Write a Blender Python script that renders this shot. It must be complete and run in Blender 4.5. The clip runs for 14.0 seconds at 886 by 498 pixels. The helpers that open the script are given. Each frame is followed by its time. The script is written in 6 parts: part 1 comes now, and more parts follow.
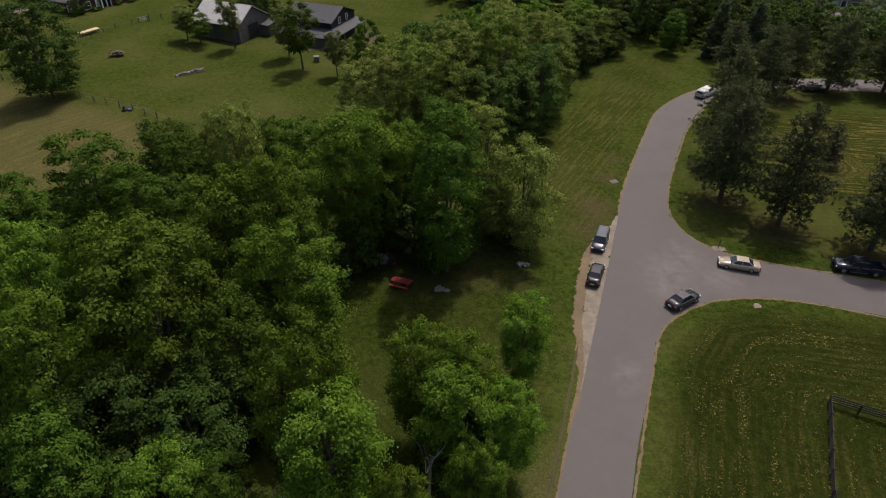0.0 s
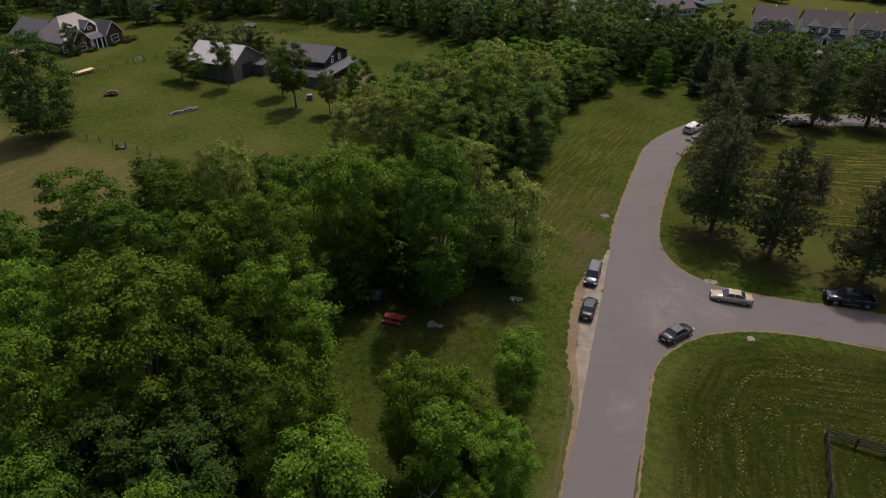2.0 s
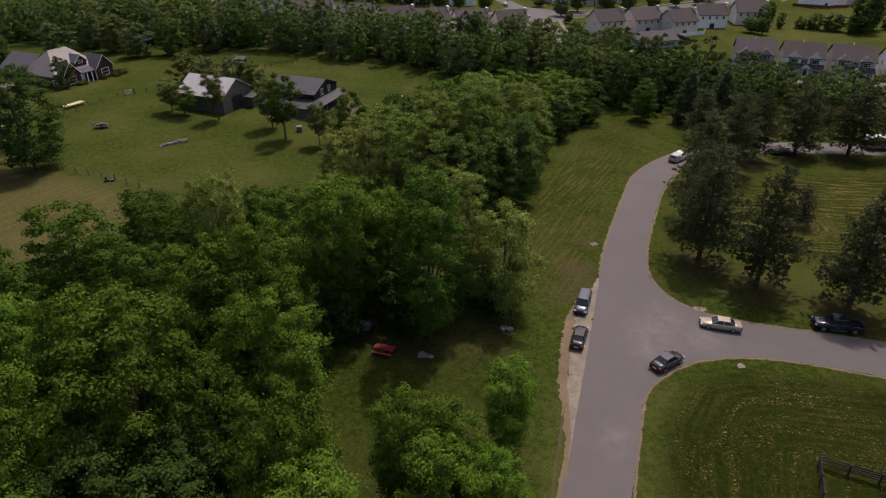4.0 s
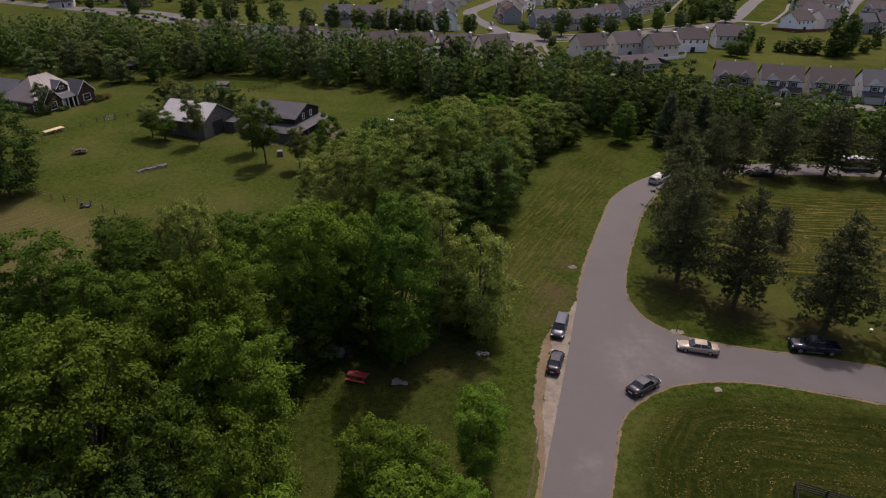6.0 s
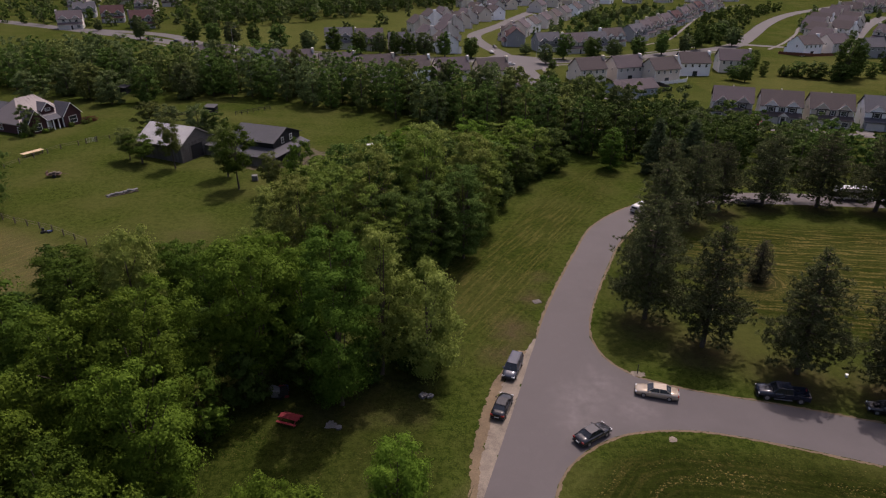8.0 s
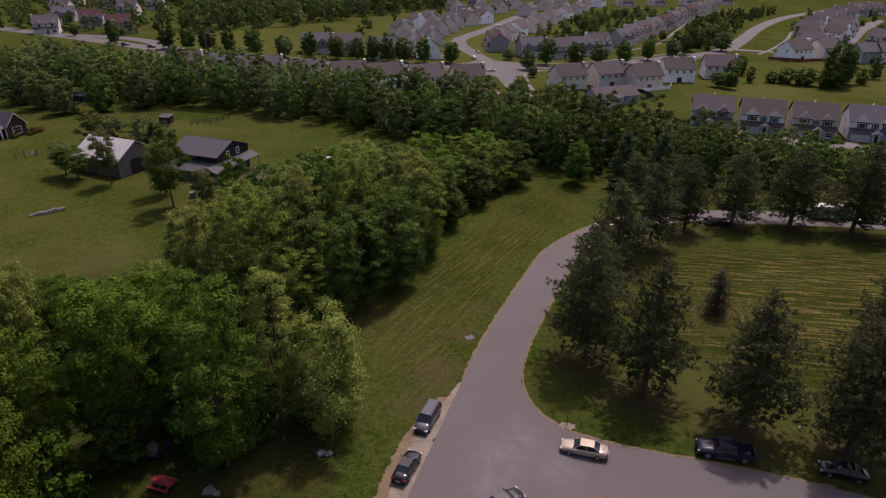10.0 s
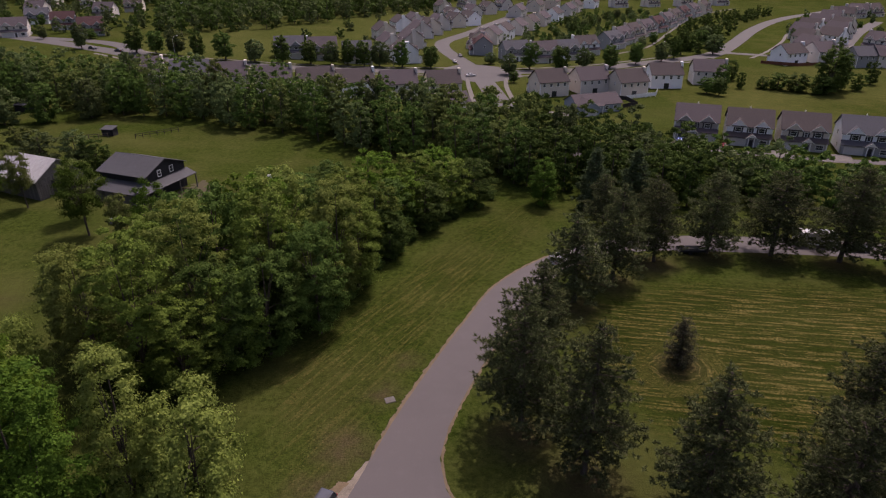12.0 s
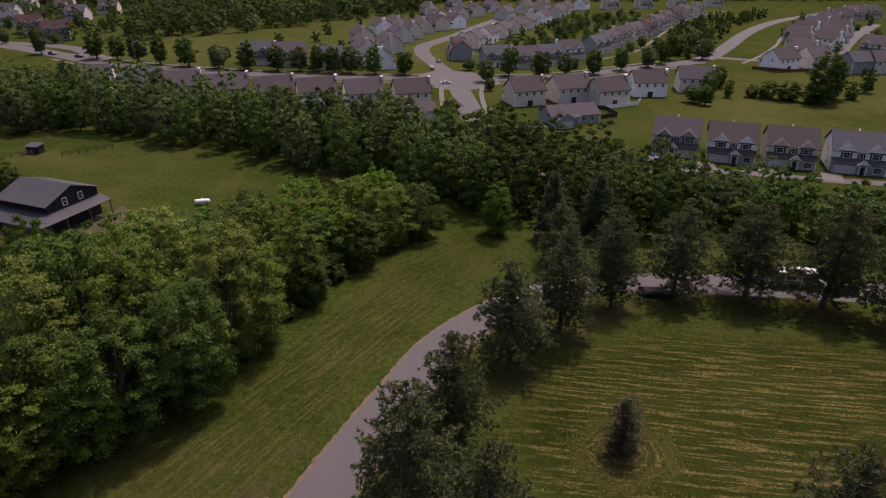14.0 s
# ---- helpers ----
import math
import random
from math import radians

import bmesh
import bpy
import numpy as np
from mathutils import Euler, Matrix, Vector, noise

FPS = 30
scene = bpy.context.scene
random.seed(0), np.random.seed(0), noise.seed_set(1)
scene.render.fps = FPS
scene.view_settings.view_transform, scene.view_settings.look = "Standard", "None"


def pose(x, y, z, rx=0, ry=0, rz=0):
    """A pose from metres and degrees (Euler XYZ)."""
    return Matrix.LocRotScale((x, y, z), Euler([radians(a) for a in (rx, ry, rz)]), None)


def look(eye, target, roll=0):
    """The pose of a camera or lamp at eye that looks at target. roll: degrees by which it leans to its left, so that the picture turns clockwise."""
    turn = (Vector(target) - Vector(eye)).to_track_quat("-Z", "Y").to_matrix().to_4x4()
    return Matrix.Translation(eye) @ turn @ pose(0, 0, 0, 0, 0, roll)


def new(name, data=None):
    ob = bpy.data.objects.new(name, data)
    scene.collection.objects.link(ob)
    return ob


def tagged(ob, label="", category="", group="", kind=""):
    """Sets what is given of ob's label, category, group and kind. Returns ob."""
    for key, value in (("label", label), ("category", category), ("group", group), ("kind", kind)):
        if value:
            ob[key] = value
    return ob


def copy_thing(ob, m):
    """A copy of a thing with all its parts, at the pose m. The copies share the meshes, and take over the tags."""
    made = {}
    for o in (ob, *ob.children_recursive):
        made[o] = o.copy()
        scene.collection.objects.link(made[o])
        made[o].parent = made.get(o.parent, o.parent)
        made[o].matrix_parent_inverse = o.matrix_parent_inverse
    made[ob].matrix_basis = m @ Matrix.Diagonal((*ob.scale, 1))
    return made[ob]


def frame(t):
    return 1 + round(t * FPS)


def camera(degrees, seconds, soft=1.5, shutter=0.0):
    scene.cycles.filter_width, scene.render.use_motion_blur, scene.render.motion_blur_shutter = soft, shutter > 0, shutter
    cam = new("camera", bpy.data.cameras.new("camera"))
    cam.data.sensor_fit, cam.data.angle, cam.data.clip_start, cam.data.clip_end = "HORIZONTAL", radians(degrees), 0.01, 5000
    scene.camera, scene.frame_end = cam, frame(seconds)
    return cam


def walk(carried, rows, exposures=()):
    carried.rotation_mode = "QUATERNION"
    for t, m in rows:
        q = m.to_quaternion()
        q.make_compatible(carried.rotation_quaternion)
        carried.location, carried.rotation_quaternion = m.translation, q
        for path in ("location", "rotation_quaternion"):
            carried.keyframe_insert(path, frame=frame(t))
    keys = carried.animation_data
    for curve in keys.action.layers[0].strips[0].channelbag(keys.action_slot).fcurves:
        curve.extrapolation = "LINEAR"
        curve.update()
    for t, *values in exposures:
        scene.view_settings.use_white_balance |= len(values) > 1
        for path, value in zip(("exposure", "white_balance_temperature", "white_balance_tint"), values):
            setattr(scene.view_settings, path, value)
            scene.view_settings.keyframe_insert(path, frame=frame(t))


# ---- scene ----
EXPO, SKYS, SUNS = 0.24, 0.125, 2.95
cam = camera(69.3, 14.0, 1.2)
METRES, EYE, TILT, LEAN, TURN = 62.0, 47.0, -35.7, 0.0, 0.0
ROWS = [
    (0.0, 0.0, 0.0, 0.0, 0.0, 0.0, -0.0),
    (0.5, 0.0001, 0.0004, -0.0006, -0.17, 0.9, 0.12),
    (1.0, 0.0, 0.0011, -0.0011, -0.31, 1.73, 0.22),
    (1.5, 0.0001, 0.0015, -0.0013, -0.46, 2.52, 0.34),
    (2.0, 0.0009, 0.0005, -0.0005, -0.61, 3.16, 0.45),
    (2.5, 0.0011, -0.0003, 0.0001, -0.8, 3.78, 0.59),
    (3.0, 0.0009, -0.0009, 0.0008, -1.01, 4.44, 0.73),
    (5.5, 0.0159, -0.0005, 0.0035, -2.04, 7.27, 1.47),
    (6.0, 0.0354, 0.0055, 0.008, -2.18, 7.64, 1.57),
    (6.5, 0.0618, 0.0145, 0.0141, -2.2, 7.89, 1.58),
    (7.0, 0.0946, 0.0258, 0.0217, -2.03, 8.05, 1.49),
    (7.5, 0.1328, 0.0393, 0.0317, -1.6, 8.32, 1.2),
    (8.0, 0.1762, 0.0553, 0.0434, -0.87, 9.41, 0.69),
    (10.5, 0.3939, 0.212, 0.1558, -0.7, 9.6, 0.62),
    (11.0, 0.4353, 0.256, 0.1864, -0.7, 9.58, 0.62),
    (11.5, 0.4738, 0.2987, 0.2155, -0.68, 9.57, 0.62),
    (12.0, 0.5171, 0.3463, 0.2487, -0.65, 9.58, 0.62),
    (12.5, 0.5612, 0.3958, 0.2824, -0.63, 9.58, 0.62),
    (13.0, 0.6071, 0.4445, 0.318, -0.62, 9.57, 0.62),
    (13.5, 0.6544, 0.4951, 0.3542, -0.6, 9.57, 0.61),
    (14.0, 0.7036, 0.5449, 0.3912, -0.59, 9.58, 0.61),
]
walk(cam, [(t, pose(0, 0, EYE, TILT, LEAN, TURN) @ pose(METRES * x, METRES * y, METRES * z, 90 + pitch, roll, yaw)) for t, x, y, z, yaw, pitch, roll in ROWS],
     exposures=[(0.0, EXPO, 6750, 12), (3.0, EXPO - 0.03, 6750, 17), (7.5, EXPO - 0.08, 6700, 25), (10.5, EXPO - 0.04, 6700, 30), (14.0, EXPO - 0.08, 6700, 30)])

# ---- light: high hazy sun ahead of the camera, clear sky ----
SUN_ELEVATION, SUN_AZIMUTH = 60.5, 27.5
world = bpy.data.worlds.new("sky")
scene.world = world
world.use_nodes = True
wn = world.node_tree.nodes
sky = wn.new("ShaderNodeTexSky")
sky.sky_type, sky.sun_disc = "NISHITA", False
sky.sun_elevation, sky.sun_rotation = radians(SUN_ELEVATION), radians(SUN_AZIMUTH)
sky.air_density, sky.dust_density = 1.0, 5.0
wn["Background"].inputs["Strength"].default_value = SKYS
world.node_tree.links.new(sky.outputs["Color"], wn["Background"].inputs["Color"])
sun_lamp = bpy.data.lights.new("sun", "SUN")
sun_lamp.energy, sun_lamp.angle, sun_lamp.color = SUNS, radians(0.8), (1.0, 0.955, 0.90)
sun = new("sun", sun_lamp)
sun.matrix_basis = look(
    (200 * math.sin(radians(SUN_AZIMUTH)) * math.cos(radians(SUN_ELEVATION)), 200 * math.cos(radians(SUN_AZIMUTH)) * math.cos(radians(SUN_ELEVATION)), 200 * math.sin(radians(SUN_ELEVATION))), (0, 0, 0))


# ---- materials ----
def shader(name, rough=0.8, metal=0.0, spec=0.3):
    m = bpy.data.materials.new(name)
    m.use_nodes = True
    b = m.node_tree.nodes["Principled BSDF"]
    b.inputs["Roughness"].default_value, b.inputs["Metallic"].default_value = rough, metal
    b.inputs["Specular IOR Level"].default_value = spec
    return m, m.node_tree.nodes, m.node_tree.links, b


def noise_node(n, l, vec, scale, detail=3.0, rough=0.6):
    k = n.new("ShaderNodeTexNoise")
    k.inputs["Scale"].default_value, k.inputs["Detail"].default_value, k.inputs["Roughness"].default_value = scale, detail, rough
    l.new(vec, k.inputs["Vector"])
    return k.outputs["Fac"]


def ramp(n, l, fac, stops):
    k = n.new("ShaderNodeValToRGB")
    e = k.color_ramp.elements
    while len(e) < len(stops):
        e.new(0.5)
    for s, (p, c) in zip(e, stops):
        s.position, s.color = p, (c if len(c) == 4 else (*c, 1))
    l.new(fac, k.inputs["Fac"])
    return k.outputs["Color"]


def mixc(n, l, fac, a, b, mode="MIX"):
    k = n.new("ShaderNodeMix")
    k.data_type, k.blend_type = "RGBA", mode
    for v, s in ((fac, 0), (a, 6), (b, 7)):
        if isinstance(v, (int, float)):
            k.inputs[s].default_value = v
        elif isinstance(v, tuple):
            k.inputs[s].default_value = v if len(v) == 4 else (*v, 1)
        else:
            l.new(v, k.inputs[s])
    return k.outputs[2]


def maths(n, l, op, a, b=0.0):
    k = n.new("ShaderNodeMath")
    k.operation = op
    for v, s in ((a, 0), (b, 1)):
        if isinstance(v, (int, float)):
            k.inputs[s].default_value = v
        else:
            l.new(v, k.inputs[s])
    return k.outputs[0]


def bump_from(n, l, b, height, dist, strength=0.6):
    k = n.new("ShaderNodeBump")
    k.inputs["Strength"].default_value, k.inputs["Distance"].default_value = strength, dist
    l.new(height, k.inputs["Height"])
    l.new(k.outputs["Normal"], b.inputs["Normal"])


def plain(name, col, rough=0.7, metal=0.0, var=0.25, fine=6.0, coarse=0.5, bump=0.0, spec=0.3, each=0.0):
    """A painted or natural surface: grain and stains at two scales; each: how far single objects differ."""
    m, n, l, b = shader(name, rough, metal, spec)
    pos = n.new("ShaderNodeNewGeometry").outputs["Position"]
    f1, f2 = noise_node(n, l, pos, fine), noise_node(n, l, pos, coarse, 4.0)
    dark, light = tuple(c * (1 - var) for c in col), tuple(min(1, c * (1 + var)) for c in col)
    c1 = ramp(n, l, f1, [(0.3, dark), (0.7, light)])
    c2 = ramp(n, l, f2, [(0.3, dark), (0.7, light)])
    c = mixc(n, l, 0.5, c1, c2)
    if each:
        rnd = n.new("ShaderNodeObjectInfo").outputs["Random"]
        h = n.new("ShaderNodeHueSaturation")
        l.new(maths(n, l, "ADD", maths(n, l, "MULTIPLY", rnd, 2 * each), 1 - each), h.inputs["Value"])
        l.new(c, h.inputs["Color"])
        c = h.outputs["Color"]
    l.new(c, b.inputs["Base Color"])
    if bump:
        bump_from(n, l, b, f1, bump)
    return m


def foliage(name, col, tip, hue=0.012, thin=0.30):
    """Leaves: each leaf and each tree its own green, with light shining through."""
    m, n, l, b = shader(name, 0.75, 0.0, 0.06)
    geo, info = n.new("ShaderNodeNewGeometry"), n.new("ShaderNodeObjectInfo")
    c = mixc(n, l, maths(n, l, "MULTIPLY", geo.outputs["Random Per Island"], 0.72), col, tuple(v * 1.2 for v in tip))
    big = noise_node(n, l, geo.outputs["Position"], 0.35, 2.0)
    c = mixc(n, l, big, c, tuple(v * 0.80 for v in col))
    h = n.new("ShaderNodeHueSaturation")
    l.new(maths(n, l, "ADD", maths(n, l, "MULTIPLY", info.outputs["Random"], 1.6 * hue), 0.5 - 0.2 * hue), h.inputs["Hue"])
    l.new(maths(n, l, "ADD", maths(n, l, "MULTIPLY", info.outputs["Random"], 0.5), 0.75), h.inputs["Value"])
    l.new(c, h.inputs["Color"])
    l.new(h.outputs["Color"], b.inputs["Base Color"])
    t, mx = n.new("ShaderNodeBsdfTranslucent"), n.new("ShaderNodeMixShader")
    l.new(h.outputs["Color"], t.inputs["Color"])
    mx.inputs[0].default_value = thin
    l.new(b.outputs[0], mx.inputs[1])
    l.new(t.outputs[0], mx.inputs[2])
    l.new(mx.outputs[0], n["Material Output"].inputs["Surface"])
    return m


def ground_material():
    """Mown grass; the sheet's own attributes say where it is dry, mown in rows, bare, or browned by painted pine shade.
    """
    m, n, l, b = shader("grass_ground", 1.0, 0.0, 0.0)
    pos = n.new("ShaderNodeNewGeometry").outputs["Position"]
    cover, rows = n.new("ShaderNodeAttribute"), n.new("ShaderNodeAttribute")
    cover.attribute_name, rows.attribute_name = "cover", "rows"
    sep = n.new("ShaderNodeSeparateColor")
    l.new(cover.outputs["Color"], sep.inputs["Color"])
    fine, mid, wide = noise_node(n, l, pos, 5.0, 4.0, 0.7), noise_node(n, l, pos, 0.55, 4.0), noise_node(n, l, pos, 0.06, 3.0)
    c = ramp(n, l, fine, [(0.30, (0.0080, 0.0160, 0.0026)), (0.50, (0.0232, 0.0358, 0.0060)), (0.70, (0.0620, 0.0790, 0.0170))])
    c = mixc(n, l, ramp(n, l, mid, [(0.35, (0, 0, 0)), (0.7, (0.8, 0.8, 0.8))]), c, (0.0190, 0.0296, 0.0045))
    tuft = noise_node(n, l, pos, 1.3, 5.0, 0.75)
    c = mixc(n, l, ramp(n, l, tuft, [(0.44, (0, 0, 0)), (0.66, (0.75, 0.75, 0.75))]), c, (0.0505, 0.0640, 0.0140))
    c = mixc(n, l, ramp(n, l, tuft, [(0.32, (0.7, 0.7, 0.7)), (0.47, (0, 0, 0))]), c, (0.0110, 0.0170, 0.0038))
    c = mixc(n, l, ramp(n, l, wide, [(0.42, (0, 0, 0)), (0.68, (0.7, 0.7, 0.7))]), c, mixc(n, l, tuft, (0.0300, 0.0330, 0.0090), (0.0780, 0.0800, 0.0240)))
    c = mixc(n, l, maths(n, l, "SUBTRACT", 1.0, cover.outputs["Alpha"]), c, mixc(n, l, ramp(n, l, tuft, [(0.3, (0, 0, 0)), (0.7, (1, 1, 1))]), mixc(n, l, fine, (0.0020, 0.0044, 0.0007), (0.0070, 0.0115, 0.0018)), mixc(n, l, fine, (0.0068, 0.0116, 0.0017), (0.0230, 0.0295, 0.0052))))
    # dry grass
    dryness = maths(n, l, "MULTIPLY", sep.outputs[0], maths(n, l, "ADD", 0.55, maths(n, l, "MULTIPLY", mid, 0.8)))
    c = mixc(n, l, dryness, c, ramp(n, l, fine, [(0.3, (0.0500, 0.0545, 0.0140)), (0.7, (0.0980, 0.1040, 0.0330))]))
    # cut straw left in rows
    st = n.new("ShaderNodeMapping")
    st.inputs["Scale"].default_value = (0.14, 1.7, 1.0)
    l.new(rows.outputs["Vector"], st.inputs["Vector"])
    straw = noise_node(n, l, st.outputs["Vector"], 1.0, 3.0, 0.55)
    clump = noise_node(n, l, pos, 3.0, 3.0, 0.7)
    f = maths(n, l, "MULTIPLY", ramp(n, l, straw, [(0.50, (0, 0, 0)), (0.58, (1, 1, 1))]), ramp(n, l, clump, [(0.36, (0, 0, 0)), (0.62, (1, 1, 1))]))
    c = mixc(n, l, maths(n, l, "MULTIPLY", maths(n, l, "MULTIPLY", f, ramp(n, l, mid, [(0.25, (0.45, 0.45, 0.45)), (0.6, (1, 1, 1))])), sep.outputs[1]), c, ramp(n, l, fine, [(0.3, (0.0720, 0.0560, 0.0170)), (0.7, (0.1900, 0.1520, 0.0520))]))
    fleck = noise_node(n, l, pos, 4.6, 3.0, 0.6)
    sw = n.new("ShaderNodeMapping")
    sw.inputs["Scale"].default_value = (0.10, 0.75, 1.0)
    l.new(rows.outputs["Vector"], sw.inputs["Vector"])
    swath = noise_node(n, l, sw.outputs["Vector"], 1.0, 3.0, 0.6)
    c = mixc(n, l, maths(n, l, "MULTIPLY", maths(n, l, "MULTIPLY", ramp(n, l, fleck, [(0.585, (0, 0, 0)), (0.65, (1, 1, 1))]), ramp(n, l, swath, [(0.47, (0.05, 0.05, 0.05)), (0.66, (1, 1, 1))])), maths(n, l, "MULTIPLY", maths(n, l, "SUBTRACT", 1.0, cover.outputs["Alpha"]), 0.85)), c, (0.2300, 0.1700, 0.0680))
    # bare earth and litter; near the pines their shade is painted in too
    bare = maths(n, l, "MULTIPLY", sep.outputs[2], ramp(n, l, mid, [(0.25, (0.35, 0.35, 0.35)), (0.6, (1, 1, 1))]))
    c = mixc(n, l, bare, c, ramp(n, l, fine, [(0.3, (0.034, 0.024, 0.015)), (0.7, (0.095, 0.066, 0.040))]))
    l.new(c, b.inputs["Base Color"])
    bump_from(n, l, b, fine, 0.12, 0.8)
    return m


def asphalt_material(name, col, patch):
    m, n, l, b = shader(name, 0.85, 0.0, 0.25)
    pos = n.new("ShaderNodeNewGeometry").outputs["Position"]
    grain, mid, wide = noise_node(n, l, pos, 14.0, 3.0, 0.7), noise_node(n, l, pos, 0.8, 4.0), noise_node(n, l, pos, 0.14, 4.0)
    c = ramp(n, l, grain, [(0.25, tuple(v * 0.93 for v in col)), (0.75, tuple(v * 1.06 for v in col))])
    c = mixc(n, l, ramp(n, l, mid, [(0.55, (0, 0, 0)), (0.8, (0.5, 0.5, 0.5))]), c, patch)
    c = mixc(n, l, ramp(n, l, wide, [(0.45, (0, 0, 0)), (0.75, (0.55, 0.55, 0.55))]), c, tuple(v * 0.82 for v in col))
    wear = n.new("ShaderNodeAttribute")
    wear.attribute_name = "wear"
    c = mixc(n, l, maths(n, l, "MULTIPLY", wear.outputs["Fac"], ramp(n, l, mid, [(0.3, (0.1, 0.1, 0.1)), (0.65, (1, 1, 1))])), c, tuple(v * 1.5 for v in col))
    l.new(c, b.inputs["Base Color"])
    bump_from(n, l, b, grain, 0.004, 0.2)
    return m


def shingle_material(name, col):
    """Asphalt shingles or boards: courses along the height."""
    m, n, l, b = shader(name, 0.9, 0.0, 0.15)
    tex = n.new("ShaderNodeTexCoord").outputs["Object"]
    pos = n.new("ShaderNodeNewGeometry").outputs["Position"]
    w = n.new("ShaderNodeTexWave")
    w.bands_direction = "Z"
    w.inputs["Scale"].default_value, w.inputs["Distortion"].default_value = 3.2, 0.4
    l.new(tex, w.inputs["Vector"])
    f, g = noise_node(n, l, pos, 3.0, 4.0, 0.7), noise_node(n, l, pos, 0.4)
    c = ramp(n, l, f, [(0.3, tuple(v * 0.8 for v in col)), (0.7, tuple(v * 1.18 for v in col))])
    c = mixc(n, l, maths(n, l, "MULTIPLY", w.outputs["Fac"], 0.25), c, tuple(v * 0.6 for v in col))
    c = mixc(n, l, maths(n, l, "MULTIPLY", g, 0.35), c, tuple(v * 0.75 for v in col))
    l.new(c, b.inputs["Base Color"])
    bump_from(n, l, b, w.outputs["Fac"], 0.02, 0.5)
    return m


def glass_material(name, tint):
    m, n, l, b = shader(name, 0.08, 0.0, 0.6)
    pos = n.new("ShaderNodeNewGeometry").outputs["Position"]
    l.new(ramp(n, l, noise_node(n, l, pos, 0.9), [(0.3, tuple(v * 0.6 for v in tint)), (0.7, tint)]), b.inputs["Base Color"])
    return m


GRASS = ground_material()
ASPHALT = asphalt_material("worn_asphalt", (0.088, 0.078, 0.0765), (0.098, 0.088, 0.086))
CONCRETE = asphalt_material("street_concrete", (0.086, 0.079, 0.077), (0.098, 0.090, 0.087))
GRAVEL = plain("pale_gravel", (0.155, 0.130, 0.102), 0.95, 0, 0.45, 9.0, 0.7, 0.03)
DIRT = plain("dry_dirt", (0.118, 0.087, 0.052), 0.95, 0, 0.35, 6.0, 0.7, 0.03)
RUT = plain("rutted_grass", (0.050, 0.042, 0.020), 0.95, 0, 0.4, 5.0, 0.7, 0.03)
STONE = plain("concrete_slab", (0.115, 0.104, 0.094), 0.9, 0, 0.25, 8.0, 1.0, 0.01)
BARK = plain("grey_bark", (0.075, 0.058, 0.045), 0.95, 0, 0.4, 9.0, 1.5, 0.05)
DEADWOOD = plain("bleached_wood", (0.30, 0.27, 0.23), 0.9, 0, 0.3, 9.0, 1.5, 0.02)
LEAF = foliage("bright_leaf", (0.0740, 0.1240, 0.0110), (0.1500, 0.2180, 0.0270))
LEAF_RICH = foliage("rich_leaf", (0.0470, 0.0840, 0.0085), (0.0980, 0.1440, 0.0195))
LEAF_DARK = foliage("dark_leaf", (0.0560, 0.0910, 0.0165), (0.1220, 0.1650, 0.0380))
LEAF_MID = foliage("fresh_leaf", (0.1000, 0.1400, 0.0200), (0.1950, 0.2420, 0.0500))
LEAF_PALE = foliage("pale_leaf", (0.1560, 0.2000, 0.0370), (0.2800, 0.3150, 0.0820))
LEAF_SOFT = foliage("soft_leaf", (0.1450, 0.1780, 0.0340), (0.2600, 0.2860, 0.0760))
# Paler, bluer green for far trees: distance haze painted into the leaf colour.
LEAF_FAR = foliage("woods_leaf", (0.0800, 0.1060, 0.0350), (0.1560, 0.1860, 0.0680))
NEEDLE = foliage("pine_needle", (0.0660, 0.0790, 0.0310), (0.1650, 0.1780, 0.0730), 0.01, 0.3)
NEEDLE_BLUE = foliage("spruce_needle", (0.0780, 0.1080, 0.0480), (0.1500, 0.1850, 0.0880), 0.01, 0.3)
# Darkened leaf green: painted-in wood shade, and the lone tree's own dark colour.
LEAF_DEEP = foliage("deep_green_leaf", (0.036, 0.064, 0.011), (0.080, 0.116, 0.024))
LEAF_BELT = foliage("belt_leaf", (0.0950, 0.1159, 0.0285), (0.1805, 0.1947, 0.0589))
NEEDLE_DRY = foliage("browned_needle", (0.0500, 0.0540, 0.0290), (0.1350, 0.1180, 0.0660), 0.01, 0.2)


# ---- mesh helpers ----
def terrain(x, y):
    """Height of the ground: it falls gently to the right and into the distance."""
    u = 50 * math.tanh(x / 50)
    return -1.6 - 0.0005 * u * min(max(y, 0), 160) - 5 * math.tanh(max(0, y - 100) * 0.006)


def part(name, bm, mat, parent=None, label="", smooth=False):
    me = bpy.data.meshes.new(name)
    bmesh.ops.recalc_face_normals(bm, faces=bm.faces)
    bm.to_mesh(me)
    bm.free()
    me.materials.append(mat)
    if smooth:
        me.polygons.foreach_set("use_smooth", [True] * len(me.polygons))
    ob = new(name, me)
    ob.parent = parent
    return tagged(ob, label)


def share(src, m, parent=None):
    """One more object on the same mesh."""
    ob = new(src.name.split(".")[0], src.data)
    ob.matrix_basis = m
    ob.parent = parent
    return ob


def sheet(name, verts, faces, mat, parent=None, smooth=False):
    me = bpy.data.meshes.new(name)
    me.from_pydata([tuple(v) for v in verts], [], [tuple(f) for f in faces])
    me.materials.append(mat)
    if smooth:
        me.polygons.foreach_set("use_smooth", [True] * len(me.polygons))
    ob = new(name, me)
    ob.parent = parent
    return ob


